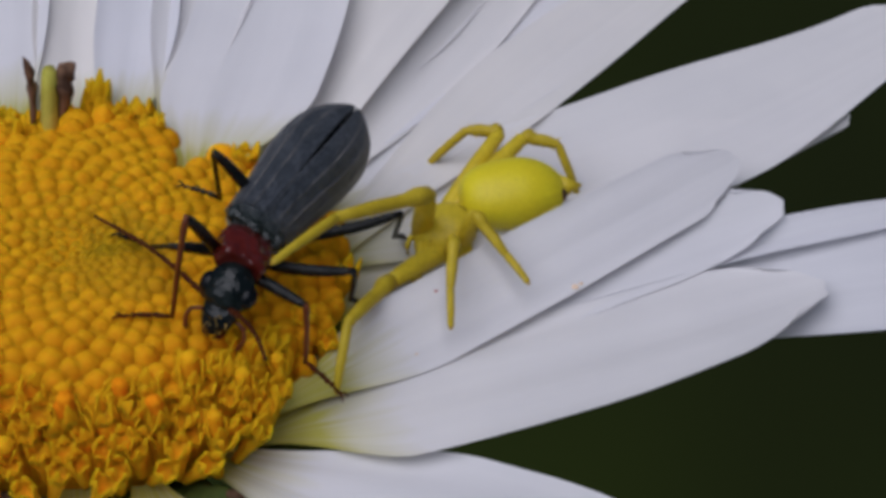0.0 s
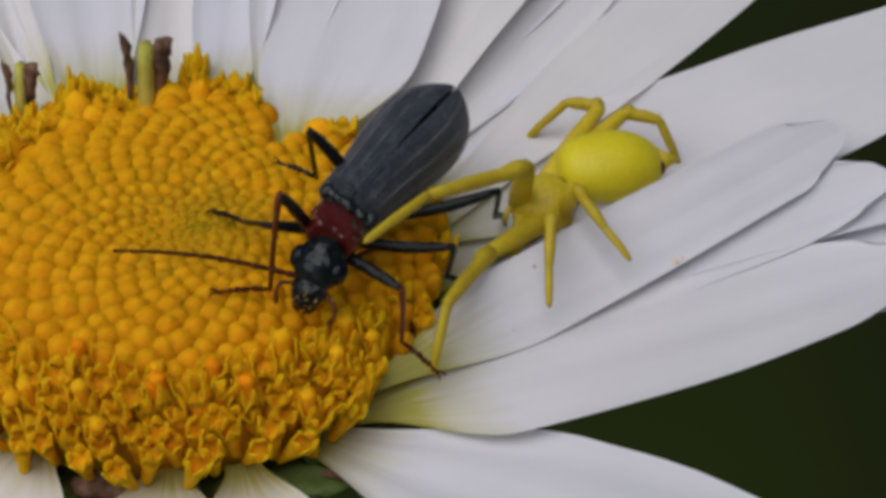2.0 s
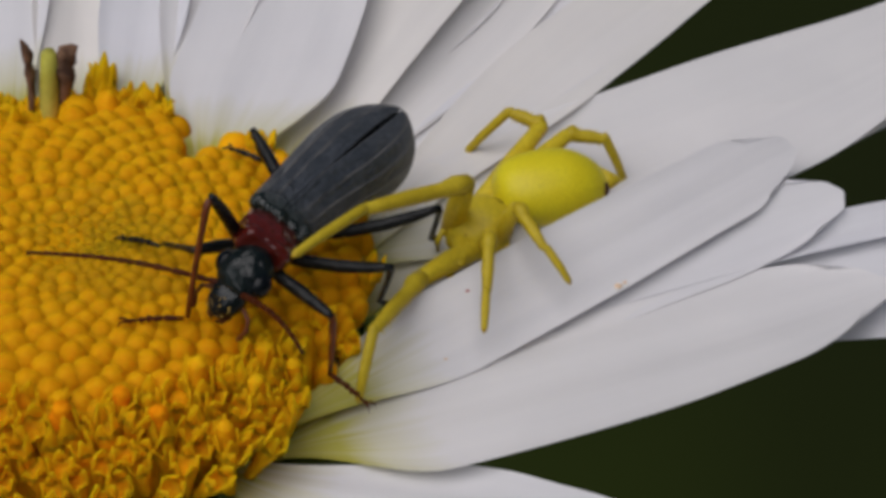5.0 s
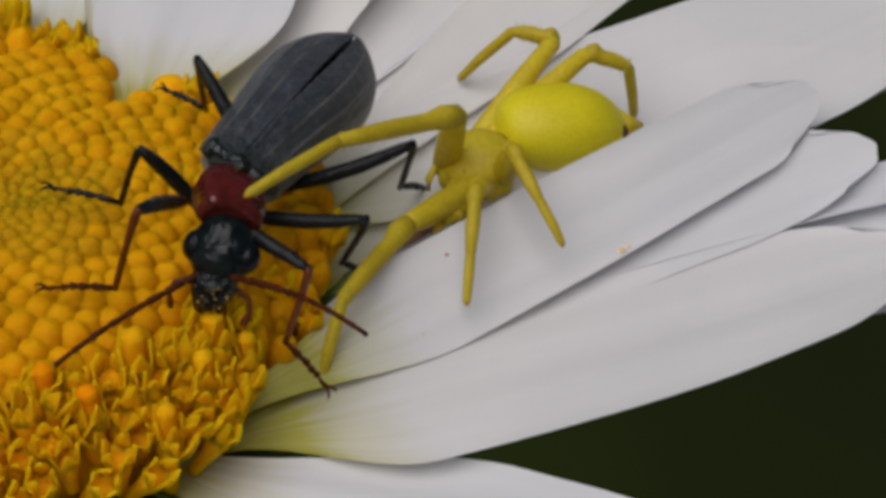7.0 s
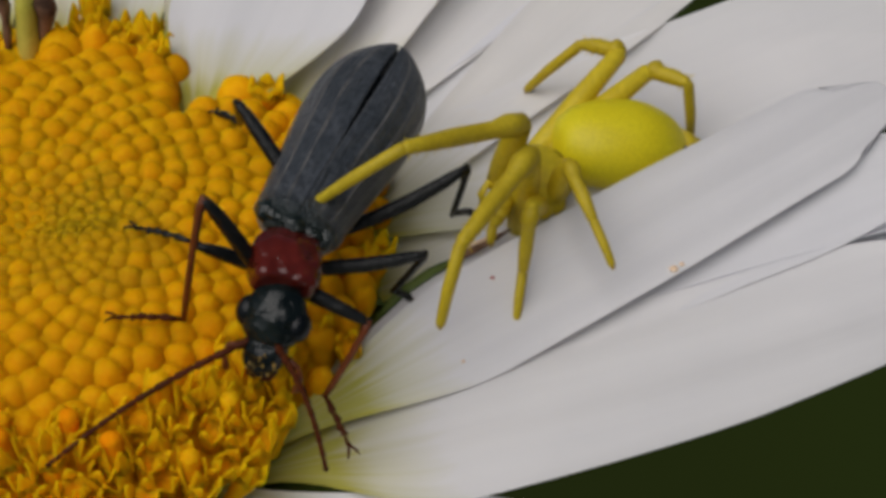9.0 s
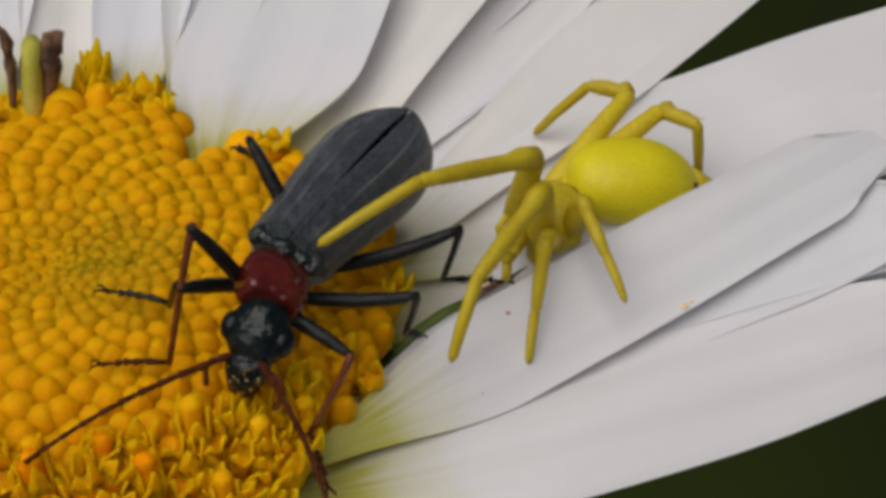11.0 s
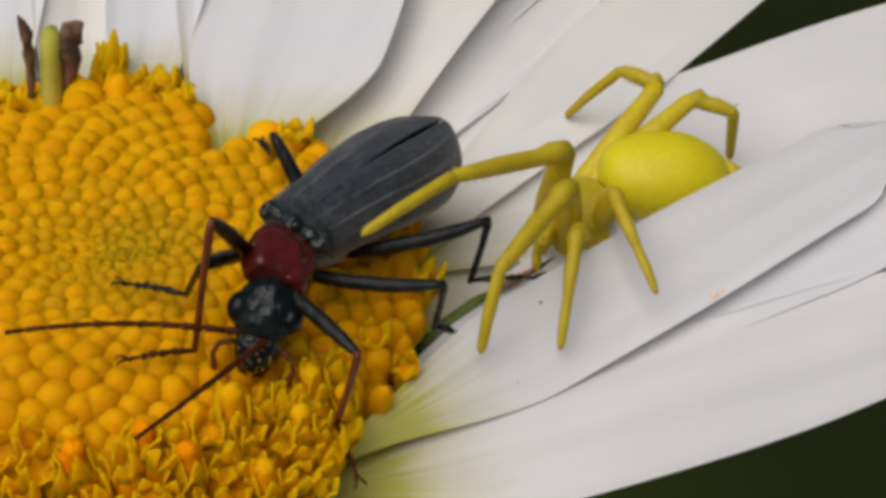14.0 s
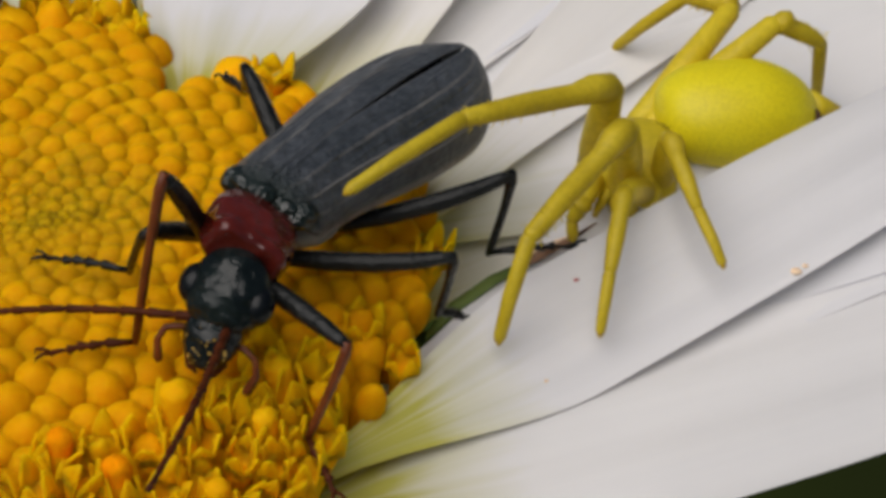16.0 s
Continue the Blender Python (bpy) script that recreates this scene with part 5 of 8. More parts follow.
    walk(LIMB["fr_tarsus"], [
        (0, at(0.368, 2.397, -2.105, -31.90, 4.15, -74.69)), (0.5, at(0.464, 2.254, -2.138, -29.88, 5.18, -73.54)), (1, at(0.441, 2.108, -2.130, -27.93, 6.28, -71.53)),
        (1.5, at(0.234, 2.129, -2.065, -28.35, 6.06, -68.37)), (2, at(0.373, 2.099, -2.106, -29.18, 5.98, -66.10)), (2.5, at(0.271, 2.065, -2.088, -28.44, 5.58, -65.76)),
        (3, at(0.413, 2.108, -2.140, -28.63, 4.74, -66.96)), (3.5, at(0.274, 2.142, -2.116, -27.97, 4.38, -66.37)), (4, at(0.282, 2.205, -2.128, -27.05, 5.08, -64.23)),
        (6.5, at(0.139, 2.818, -2.556, -30.47, -1.25, -61.49)), (7, at(0.638, 2.660, -2.396, -18.52, 3.67, -61.34)), (7.5, at(1.138, 1.699, -2.479, -13.45, 3.91, -63.78)),
        (8, at(1.381, 1.730, -2.505, -13.35, 3.90, -63.08)), (8.5, at(1.558, 1.426, -2.437, -21.28, 5.28, -58.84)), (9, at(1.221, 1.559, -2.381, -10.32, 4.03, -66.90)),
        (11.5, at(0.734, 2.445, -2.459, -19.07, -0.74, -59.08)), (12, at(0.501, 2.679, -2.529, -37.33, -9.50, -80.61)), (12.5, at(0.753, 2.426, -2.356, -30.06, -1.99, -57.79)),
        (13, at(0.607, 2.532, -2.383, -24.00, -2.81, -59.92)), (13.5, at(0.389, 2.507, -2.360, -20.60, -1.95, -53.92)), (14, at(0.136, 2.436, -2.329, -18.31, -1.53, -48.06)),
        (14.5, at(0.069, 2.394, -2.282, -15.38, -0.45, -47.09)), (15, at(0.174, 2.370, -2.246, -14.56, -0.35, -46.91)), (15.5, at(0.243, 2.405, -2.201, -18.95, -1.55, -48.91)),
        (16, at(0.469, 2.231, -2.166, -16.57, -0.68, -51.43))])
    walk(LIMB["mr_femur"], [
        (0, at(0.081, -0.055, -1.429, 17.92, 18.61, -32.32)), (0.5, at(0.072, -0.062, -1.420, 16.95, 18.54, -33.09)), (1, at(0.065, -0.068, -1.411, 15.96, 18.32, -33.90)),
        (1.5, at(0.057, -0.074, -1.401, 14.88, 17.09, -35.01)), (2, at(0.051, -0.078, -1.391, 13.82, 16.11, -36.01)), (2.5, at(0.046, -0.117, -1.401, 14.16, 16.12, -34.25)),
        (3, at(0.045, -0.157, -1.412, 14.49, 16.24, -32.36)), (3.5, at(0.047, -0.197, -1.422, 14.80, 16.25, -30.40)), (4, at(0.055, -0.238, -1.431, 15.12, 16.55, -28.26)),
        (6.5, at(0.514, 0.424, -1.202, -0.02, 17.74, -9.98)), (7, at(0.196, 0.273, -1.426, 32.66, 3.72, -61.21)), (7.5, at(0.119, 0.419, -1.423, 28.25, -10.00, -99.78)),
        (8, at(0.206, 0.412, -1.375, 27.60, -9.39, -99.24)), (8.5, at(0.155, 0.406, -1.408, 29.28, -7.73, -96.00)), (9, at(-0.194, 0.119, -1.532, 20.86, 6.11, -60.33)),
        (11.5, at(0.544, 0.403, -1.173, 17.34, 11.15, -15.33)), (12, at(0.598, 0.641, -1.118, 11.12, 11.23, -8.31)), (12.5, at(0.592, 0.550, -1.116, 14.76, 10.64, -7.51)),
        (13, at(0.593, 0.498, -1.114, 17.65, 9.77, -7.04)), (13.5, at(0.583, 0.458, -1.122, 19.17, 10.51, -0.92)), (14, at(0.581, 0.437, -1.125, 20.51, 11.36, 5.54)),
        (14.5, at(0.586, 0.397, -1.136, 22.24, 10.95, 5.99)), (15, at(0.593, 0.360, -1.146, 24.00, 10.29, 6.48)), (15.5, at(0.596, 0.278, -1.180, 26.14, 9.14, 2.92)),
        (16, at(0.587, 0.210, -1.216, 28.46, 7.85, -1.23))])
    walk(LIMB["mr_tibia"], [
        (0, at(1.263, 1.448, -0.845, -78.29, -36.49, -66.65)), (0.5, at(1.272, 1.439, -0.867, -76.15, -39.54, -69.27)), (1, at(1.281, 1.431, -0.889, -76.19, -41.95, -71.26)),
        (1.5, at(1.290, 1.423, -0.910, -80.24, -40.51, -68.83)), (2, at(1.300, 1.415, -0.932, -76.69, -40.61, -68.12)), (2.5, at(1.250, 1.409, -0.932, -77.90, -41.81, -67.97)),
        (3, at(1.199, 1.404, -0.931, -74.48, -42.56, -67.40)), (3.5, at(1.149, 1.398, -0.931, -76.17, -42.28, -65.62)), (4, at(1.099, 1.393, -0.932, -72.99, -40.81, -62.69)),
        (6.5, at(0.861, 2.394, -1.203, -107.36, -48.86, -31.61)), (7, at(1.706, 1.023, -0.349, -93.03, -13.99, -76.89)), (7.5, at(1.883, 0.282, -0.490, -80.74, -13.01, -102.17)),
        (8, at(1.979, 0.276, -0.461, -83.07, -13.40, -102.39)), (8.5, at(1.904, 0.354, -0.439, -82.78, -18.04, -104.75)), (9, at(1.467, 0.978, -0.824, -74.02, -41.55, -97.66)),
        (11.5, at(1.160, 2.213, -0.589, -103.16, -31.84, -42.30)), (12, at(0.956, 2.571, -0.740, -110.21, -36.36, -32.87)), (12.5, at(0.938, 2.455, -0.614, -105.20, -35.81, -35.35)),
        (13, at(0.929, 2.377, -0.517, -104.12, -32.37, -34.40)), (13.5, at(0.733, 2.345, -0.476, -104.77, -31.13, -29.06)), (14, at(0.538, 2.314, -0.438, -107.66, -29.03, -22.41)),
        (14.5, at(0.536, 2.253, -0.393, -108.08, -27.06, -21.76)), (15, at(0.532, 2.192, -0.345, -104.23, -29.07, -24.57)), (15.5, at(0.644, 2.078, -0.310, -101.35, -25.63, -25.63)),
        (16, at(0.755, 1.965, -0.273, -95.77, -31.95, -38.98))])
    walk(LIMB["mr_tarsus"], [
        (0, at(2.056, 0.585, -2.342, -40.40, -11.20, -112.15)), (0.5, at(2.114, 0.502, -2.290, -41.44, -10.90, -113.26)), (1, at(2.107, 0.409, -2.261, -41.93, -10.52, -113.47)),
        (1.5, at(2.030, 0.405, -2.334, -40.97, -10.78, -110.82)), (2, at(2.153, 0.461, -2.336, -41.60, -11.61, -111.04)), (2.5, at(2.083, 0.410, -2.316, -41.29, -11.33, -109.34)),
        (3, at(2.144, 0.456, -2.279, -41.35, -11.74, -110.05)), (3.5, at(2.075, 0.455, -2.297, -40.86, -11.39, -107.80)), (4, at(2.138, 0.593, -2.307, -41.34, -10.23, -104.61)),
        (6.5, at(1.726, 1.195, -2.396, -31.11, -15.17, -98.00)), (7, at(1.712, 0.553, -2.190, -9.18, 0.96, -68.65)), (7.5, at(2.093, -0.195, -2.318, -2.19, -0.51, -74.90)),
        (8, at(2.109, -0.200, -2.296, -3.72, 0.29, -72.65)), (8.5, at(1.987, -0.271, -2.231, -7.50, 0.39, -72.67)), (9, at(1.824, -0.293, -2.191, -22.42, -4.88, -94.17)),
        (11.5, at(1.591, 1.237, -2.160, -15.52, -6.09, -77.53)), (12, at(1.488, 1.446, -2.175, -25.23, -9.49, -80.60)), (12.5, at(1.524, 1.428, -2.102, -21.57, -8.35, -82.74)),
        (13, at(1.480, 1.437, -2.073, -16.19, -7.12, -77.96)), (13.5, at(1.328, 1.461, -2.049, -17.14, -7.68, -77.61)), (14, at(1.130, 1.447, -2.021, -18.45, -8.86, -77.53)),
        (14.5, at(1.079, 1.401, -2.001, -14.43, -6.69, -73.46)), (15, at(1.151, 1.395, -1.955, -12.22, -5.80, -71.52)), (15.5, at(1.209, 1.393, -1.990, -11.65, -6.41, -71.71)),
        (16, at(1.413, 1.187, -1.876, -12.44, -4.56, -72.69))])
    walk(LIMB["hr_femur"], [
        (0, at(0.301, -1.719, -0.998, 34.63, 8.36, -64.31)), (0.5, at(0.307, -1.718, -0.993, 35.36, 9.44, -62.72)), (1, at(0.315, -1.716, -0.989, 36.05, 10.14, -61.35)),
        (1.5, at(0.321, -1.715, -0.984, 36.47, 8.66, -61.60)), (2, at(0.328, -1.713, -0.980, 36.97, 7.77, -61.43)), (2.5, at(0.186, -1.736, -1.068, 32.80, 0.75, -77.83)),
        (3, at(0.085, -1.701, -1.094, 27.51, -5.46, -92.65)), (3.5, at(0.060, -1.642, -1.066, 21.04, -10.35, -104.73)), (4, at(0.125, -1.609, -1.010, 13.89, -13.16, -113.74)),
        (6.5, at(0.087, -1.697, -1.144, 37.76, -16.63, -102.97)), (7, at(0.216, -1.658, -1.026, 26.35, -14.08, -113.33)), (7.5, at(0.320, -1.704, -0.989, 24.06, -14.82, -115.01)),
        (8, at(0.398, -1.732, -0.954, 23.84, -14.31, -115.63)), (8.5, at(0.399, -1.736, -0.957, 22.85, -13.63, -116.30)), (9, at(0.401, -1.741, -0.957, 21.72, -11.29, -116.32)),
        (11.5, at(0.226, -1.658, -1.041, 37.60, -14.00, -113.24)), (12, at(0.183, -1.660, -1.073, 38.84, -15.58, -111.92)), (12.5, at(0.159, -1.664, -1.102, 40.25, -13.15, -108.60)),
        (13, at(0.139, -1.672, -1.131, 41.98, -12.24, -106.27)), (13.5, at(0.114, -1.683, -1.162, 43.23, -12.44, -104.43)), (14, at(0.094, -1.698, -1.192, 44.62, -13.27, -103.02)),
        (14.5, at(0.096, -1.657, -1.156, 40.96, -12.42, -107.77)), (15, at(0.124, -1.625, -1.106, 37.54, -12.00, -112.37)), (15.5, at(0.172, -1.609, -1.048, 34.21, -12.38, -116.87)),
        (16, at(0.237, -1.611, -0.987, 30.63, -10.18, -119.09))])
    walk(LIMB["hr_tibia"], [
        (0, at(2.012, -1.098, 0.240, -95.95, -28.12, -100.25)), (0.5, at(1.998, -1.081, 0.263, -93.86, -29.21, -101.91)), (1, at(1.985, -1.064, 0.286, -92.79, -30.50, -103.95)),
        (1.5, at(1.971, -1.047, 0.309, -95.99, -29.99, -102.70)), (2, at(1.957, -1.030, 0.331, -94.60, -28.24, -99.80)), (2.5, at(1.997, -1.362, 0.125, -86.47, -33.43, -113.07)),
        (3, at(2.039, -1.694, -0.082, -78.74, -35.58, -120.55)), (3.5, at(2.083, -2.027, -0.289, -73.05, -38.18, -126.92)), (4, at(2.128, -2.359, -0.495, -66.64, -35.26, -127.17)),
        (6.5, at(1.868, -1.712, 0.147, -71.03, -33.28, -124.95)), (7, at(2.120, -2.220, -0.078, -71.81, -32.81, -130.54)), (7.5, at(2.237, -2.345, -0.123, -67.42, -30.53, -127.95)),
        (8, at(2.307, -2.404, -0.093, -67.16, -28.87, -127.39)), (8.5, at(2.306, -2.454, -0.127, -70.02, -30.37, -129.71)), (9, at(2.304, -2.504, -0.159, -65.70, -28.95, -129.71)),
        (11.5, at(1.956, -2.047, 0.262, -53.02, -29.48, -133.55)), (12, at(1.911, -1.956, 0.256, -53.47, -29.74, -131.58)), (12.5, at(1.853, -1.893, 0.282, -52.46, -28.32, -130.10)),
        (13, at(1.796, -1.831, 0.307, -49.58, -28.07, -130.05)), (13.5, at(1.747, -1.768, 0.310, -50.30, -27.95, -128.70)), (14, at(1.699, -1.706, 0.312, -50.49, -28.78, -128.96)),
        (14.5, at(1.773, -1.869, 0.253, -50.77, -26.92, -128.67)), (15, at(1.843, -2.032, 0.205, -49.53, -24.73, -128.51)), (15.5, at(1.915, -2.195, 0.160, -49.42, -23.51, -129.60)),
        (16, at(1.988, -2.358, 0.116, -47.42, -21.83, -130.84))])
    walk(LIMB["hr_tarsus"], [
        (0, at(1.474, -2.382, -2.304, -6.94, 4.44, -73.98)), (0.5, at(1.515, -2.422, -2.262, -9.31, 3.94, -76.57)), (1, at(1.493, -2.457, -2.210, -10.57, 3.67, -78.02)),
        (1.5, at(1.359, -2.386, -2.190, -5.30, 3.66, -74.36)), (2, at(1.495, -2.338, -2.215, -4.02, 2.87, -73.88)), (2.5, at(1.537, -2.899, -2.292, -9.90, 0.28, -79.03)),
        (3, at(1.685, -3.408, -2.396, -16.74, -2.94, -86.23)), (3.5, at(1.728, -3.905, -2.470, -22.00, -5.19, -90.62)), (4, at(2.116, -4.279, -2.669, -28.93, -6.71, -94.69)),
        (6.5, at(1.778, -3.486, -2.145, -16.07, -14.47, -95.77)), (7, at(1.838, -3.943, -2.393, -12.15, -8.31, -94.20)), (7.5, at(2.278, -4.103, -2.429, -32.02, -15.00, -115.67)),
        (8, at(2.417, -4.113, -2.434, -30.95, -14.55, -116.55)), (8.5, at(2.187, -4.147, -2.477, -26.22, -14.45, -119.67)), (9, at(2.405, -4.251, -2.472, -34.93, -12.68, -122.08)),
        (11.5, at(2.434, -4.076, -1.755, -30.10, -15.82, -128.24)), (12, at(2.435, -3.966, -1.767, -23.23, -16.86, -125.55)), (12.5, at(2.503, -3.866, -1.742, -25.17, -15.06, -128.33)),
        (13, at(2.567, -3.836, -1.641, -25.11, -14.29, -130.15)), (13.5, at(2.539, -3.742, -1.661, -22.39, -14.47, -129.22)), (14, at(2.456, -3.703, -1.649, -18.21, -15.10, -128.43)),
        (14.5, at(2.569, -3.809, -1.750, -19.69, -13.74, -125.47)), (15, at(2.742, -3.926, -1.798, -20.17, -12.74, -123.72)), (15.5, at(2.809, -4.074, -1.860, -16.36, -12.58, -120.80)),
        (16, at(2.953, -4.242, -1.866, -22.08, -10.32, -121.48))])
    walk(LIMB["fl_femur"], [
        (0, at(0.111, 0.789, -1.011, 18.67, 5.50, 82.48)), (0.5, at(0.077, 0.793, -0.997, 18.08, 4.97, 82.05)), (1, at(0.044, 0.798, -0.983, 17.52, 4.68, 81.71)),
        (1.5, at(0.010, 0.803, -0.970, 17.01, 6.01, 81.89)), (2, at(-0.025, 0.809, -0.957, 16.50, 6.88, 81.92)), (2.5, at(-0.028, 0.812, -0.955, 16.15, 7.07, 82.49)),
        (3, at(-0.032, 0.815, -0.953, 15.80, 7.11, 83.01)), (3.5, at(-0.036, 0.818, -0.951, 15.44, 7.37, 83.60)), (4, at(-0.041, 0.821, -0.949, 15.08, 7.17, 84.05)),
        (6.5, at(-0.379, 0.910, -0.892, 6.63, 18.23, 70.91)), (7, at(0.072, 0.788, -0.954, 11.23, 9.79, 81.27)), (7.5, at(0.442, 1.063, -0.993, 10.22, 0.09, 106.16)),
        (8, at(0.439, 1.128, -0.946, 6.69, -1.49, 110.51)), (8.5, at(-0.169, 1.086, -0.818, -7.36, -14.71, 153.32)), (9, at(0.385, 0.894, -0.812, -3.17, 2.39, 93.53)),
        (11.5, at(0.120, 0.786, -0.928, 1.23, 11.77, 79.18)), (12, at(-0.279, 0.876, -0.924, 0.67, 15.06, 71.89)), (12.5, at(-0.192, 0.850, -0.928, 1.46, 12.80, 73.87)),
        (13, at(-0.048, 0.827, -0.929, -0.73, 11.27, 80.38)), (13.5, at(-0.228, 0.860, -0.932, 0.56, 12.21, 77.29)), (14, at(-0.413, 0.915, -0.927, 1.65, 13.55, 74.66)),
        (14.5, at(-0.410, 0.908, -0.927, 1.85, 11.95, 76.17)), (15, at(-0.406, 0.902, -0.930, 1.72, 10.96, 77.63)), (15.5, at(-0.251, 0.866, -0.937, 1.19, 10.98, 79.36)),
        (16, at(-0.097, 0.839, -0.941, 0.65, 8.37, 81.29))])
    walk(LIMB["fl_tibia"], [
        (0, at(-2.321, 1.190, -0.183, -66.50, 4.33, 81.64)), (0.5, at(-2.361, 1.204, -0.193, -70.19, 5.23, 82.23)), (1, at(-2.401, 1.219, -0.203, -70.60, 7.81, 83.89)),
        (1.5, at(-2.441, 1.233, -0.213, -65.71, 9.01, 83.94)), (2, at(-2.481, 1.247, -0.224, -71.13, 8.59, 83.05)), (2.5, at(-2.493, 1.227, -0.237, -68.94, 10.75, 84.95)),
        (3, at(-2.505, 1.206, -0.251, -73.29, 7.60, 83.33)), (3.5, at(-2.517, 1.186, -0.265, -70.07, 8.52, 84.33)), (4, at(-2.529, 1.165, -0.278, -72.60, 10.38, 86.10)),
        (6.5, at(-2.789, 1.843, -0.607, -79.96, 14.76, 69.32)), (7, at(-2.436, 1.260, -0.455, -80.86, 0.23, 76.14)), (7.5, at(-2.017, 0.352, -0.532, -84.30, -8.93, 101.40)),
        (8, at(-1.977, 0.215, -0.643, -88.99, -14.28, 104.64)), (8.5, at(-1.404, -1.180, -1.140, -48.78, -78.08, 101.61)), (9, at(-2.206, 0.728, -0.956, -93.78, -23.72, 86.53)),
        (11.5, at(-2.432, 1.286, -0.874, -86.99, -13.60, 70.71)), (12, at(-2.747, 1.692, -0.894, -92.18, -6.31, 65.13)), (12.5, at(-2.684, 1.586, -0.864, -92.89, -7.58, 67.10)),
        (13, at(-2.612, 1.255, -0.962, -89.00, -15.63, 72.39)), (13.5, at(-2.764, 1.437, -0.907, -89.65, -7.49, 71.06)), (14, at(-2.915, 1.620, -0.854, -89.99, 2.24, 70.85)),
        (14.5, at(-2.929, 1.547, -0.845, -90.14, 1.96, 72.76)), (15, at(-2.941, 1.473, -0.853, -94.21, -1.40, 73.46)), (15.5, at(-2.805, 1.355, -0.884, -90.05, -7.32, 73.38)),
        (16, at(-2.666, 1.237, -0.912, -92.86, -9.36, 75.62))])
    walk(LIMB["fl_tarsus"], [
        (0, at(-3.090, 1.170, -1.920, -4.48, 5.30, 82.94)), (0.5, at(-3.021, 1.130, -1.973, -2.79, 5.09, 81.79)), (1, at(-3.055, 1.044, -1.979, -1.38, 4.86, 81.29)),
        (1.5, at(-3.246, 1.046, -1.924, -1.38, 5.86, 82.29)), (2, at(-3.123, 1.055, -2.002, -0.95, 6.74, 82.28)), (2.5, at(-3.202, 0.957, -1.979, 0.99, 7.38, 81.68)),
        (3, at(-3.075, 1.031, -2.055, 2.99, 8.41, 79.52)), (3.5, at(-3.188, 0.987, -2.031, 5.16, 8.97, 79.21)), (4, at(-3.118, 0.878, -2.062, 7.71, 8.45, 80.52)),
        (6.5, at(-3.267, 1.514, -2.416, -2.34, 15.51, 80.88)), (7, at(-2.731, 1.326, -2.331, -14.97, 10.18, 80.08)), (7.5, at(-2.259, 0.602, -2.400, -13.26, 13.58, 69.25)),
        (8, at(-2.128, 0.660, -2.484, -9.66, 14.49, 63.70)), (8.5, at(-2.911, -0.062, -1.436, -37.25, 8.09, 82.89)), (9, at(-2.035, 1.482, -2.691, -9.63, 14.88, 47.32)),
        (11.5, at(-2.379, 1.740, -2.718, -36.93, 15.54, 54.76)), (12, at(-2.594, 1.851, -2.782, -36.71, 16.36, 60.95)), (12.5, at(-2.498, 1.779, -2.744, -39.17, 14.83, 55.39)),
        (13, at(-2.489, 1.753, -2.791, -14.72, 14.21, 51.75)), (13.5, at(-2.694, 1.675, -2.791, -18.02, 14.33, 54.38)), (14, at(-2.939, 1.549, -2.753, -23.50, 14.98, 56.05)),
        (14.5, at(-2.944, 1.483, -2.743, -19.23, 13.59, 57.98)), (15, at(-2.795, 1.478, -2.747, -18.57, 12.66, 58.12)), (15.5, at(-2.733, 1.587, -2.768, -14.10, 12.71, 55.34)),
        (16, at(-2.498, 1.513, -2.784, -3.98, 10.50, 54.53))])
    walk(LIMB["ml_femur"], [
        (0, at(-0.033, -0.303, -1.635, 26.03, -2.77, 102.02)), (0.5, at(-0.048, -0.305, -1.627, 25.98, -3.55, 102.49)), (1, at(-0.063, -0.307, -1.618, 25.93, -4.10, 103.06)),
        (1.5, at(-0.078, -0.310, -1.609, 25.82, -3.14, 104.36)), (2, at(-0.094, -0.314, -1.600, 25.72, -2.59, 105.43)), (2.5, at(-0.092, -0.313, -1.599, 25.44, -2.41, 106.25)),
        (3, at(-0.091, -0.313, -1.598, 25.15, -2.36, 107.00)), (3.5, at(-0.091, -0.312, -1.596, 24.85, -2.10, 107.84)), (4, at(-0.091, -0.312, -1.595, 24.56, -2.26, 108.47)),
        (6.5, at(-0.101, -0.345, -1.567, 25.25, 6.96, 104.82)), (7, at(0.006, -0.289, -1.641, 23.86, 1.07, 105.91)), (7.5, at(0.092, -0.158, -1.707, 23.24, -2.70, 113.14)),
        (8, at(0.123, -0.143, -1.706, 21.78, -2.47, 113.11)), (8.5, at(0.029, -0.173, -1.654, 20.14, -2.86, 114.25)), (9, at(0.081, -0.138, -1.651, 17.49, -4.56, 114.74)),
        (11.5, at(0.031, -0.317, -1.598, 18.90, 4.30, 108.81)), (12, at(-0.069, -0.353, -1.556, 19.06, 7.33, 107.50)), (12.5, at(0.010, -0.336, -1.578, 17.70, 5.76, 107.99)),
        (13, at(0.022, -0.336, -1.576, 17.10, 5.43, 109.39)), (13.5, at(-0.111, -0.383, -1.531, 17.17, 5.78, 110.69)), (14, at(-0.245, -0.435, -1.485, 17.23, 6.66, 112.05)),
        (14.5, at(-0.217, -0.435, -1.495, 16.47, 5.18, 113.30)), (15, at(-0.186, -0.434, -1.504, 15.41, 4.48, 114.79)), (15.5, at(-0.113, -0.411, -1.524, 14.78, 4.84, 116.02)),
        (16, at(-0.043, -0.386, -1.541, 14.12, 2.89, 116.71))])
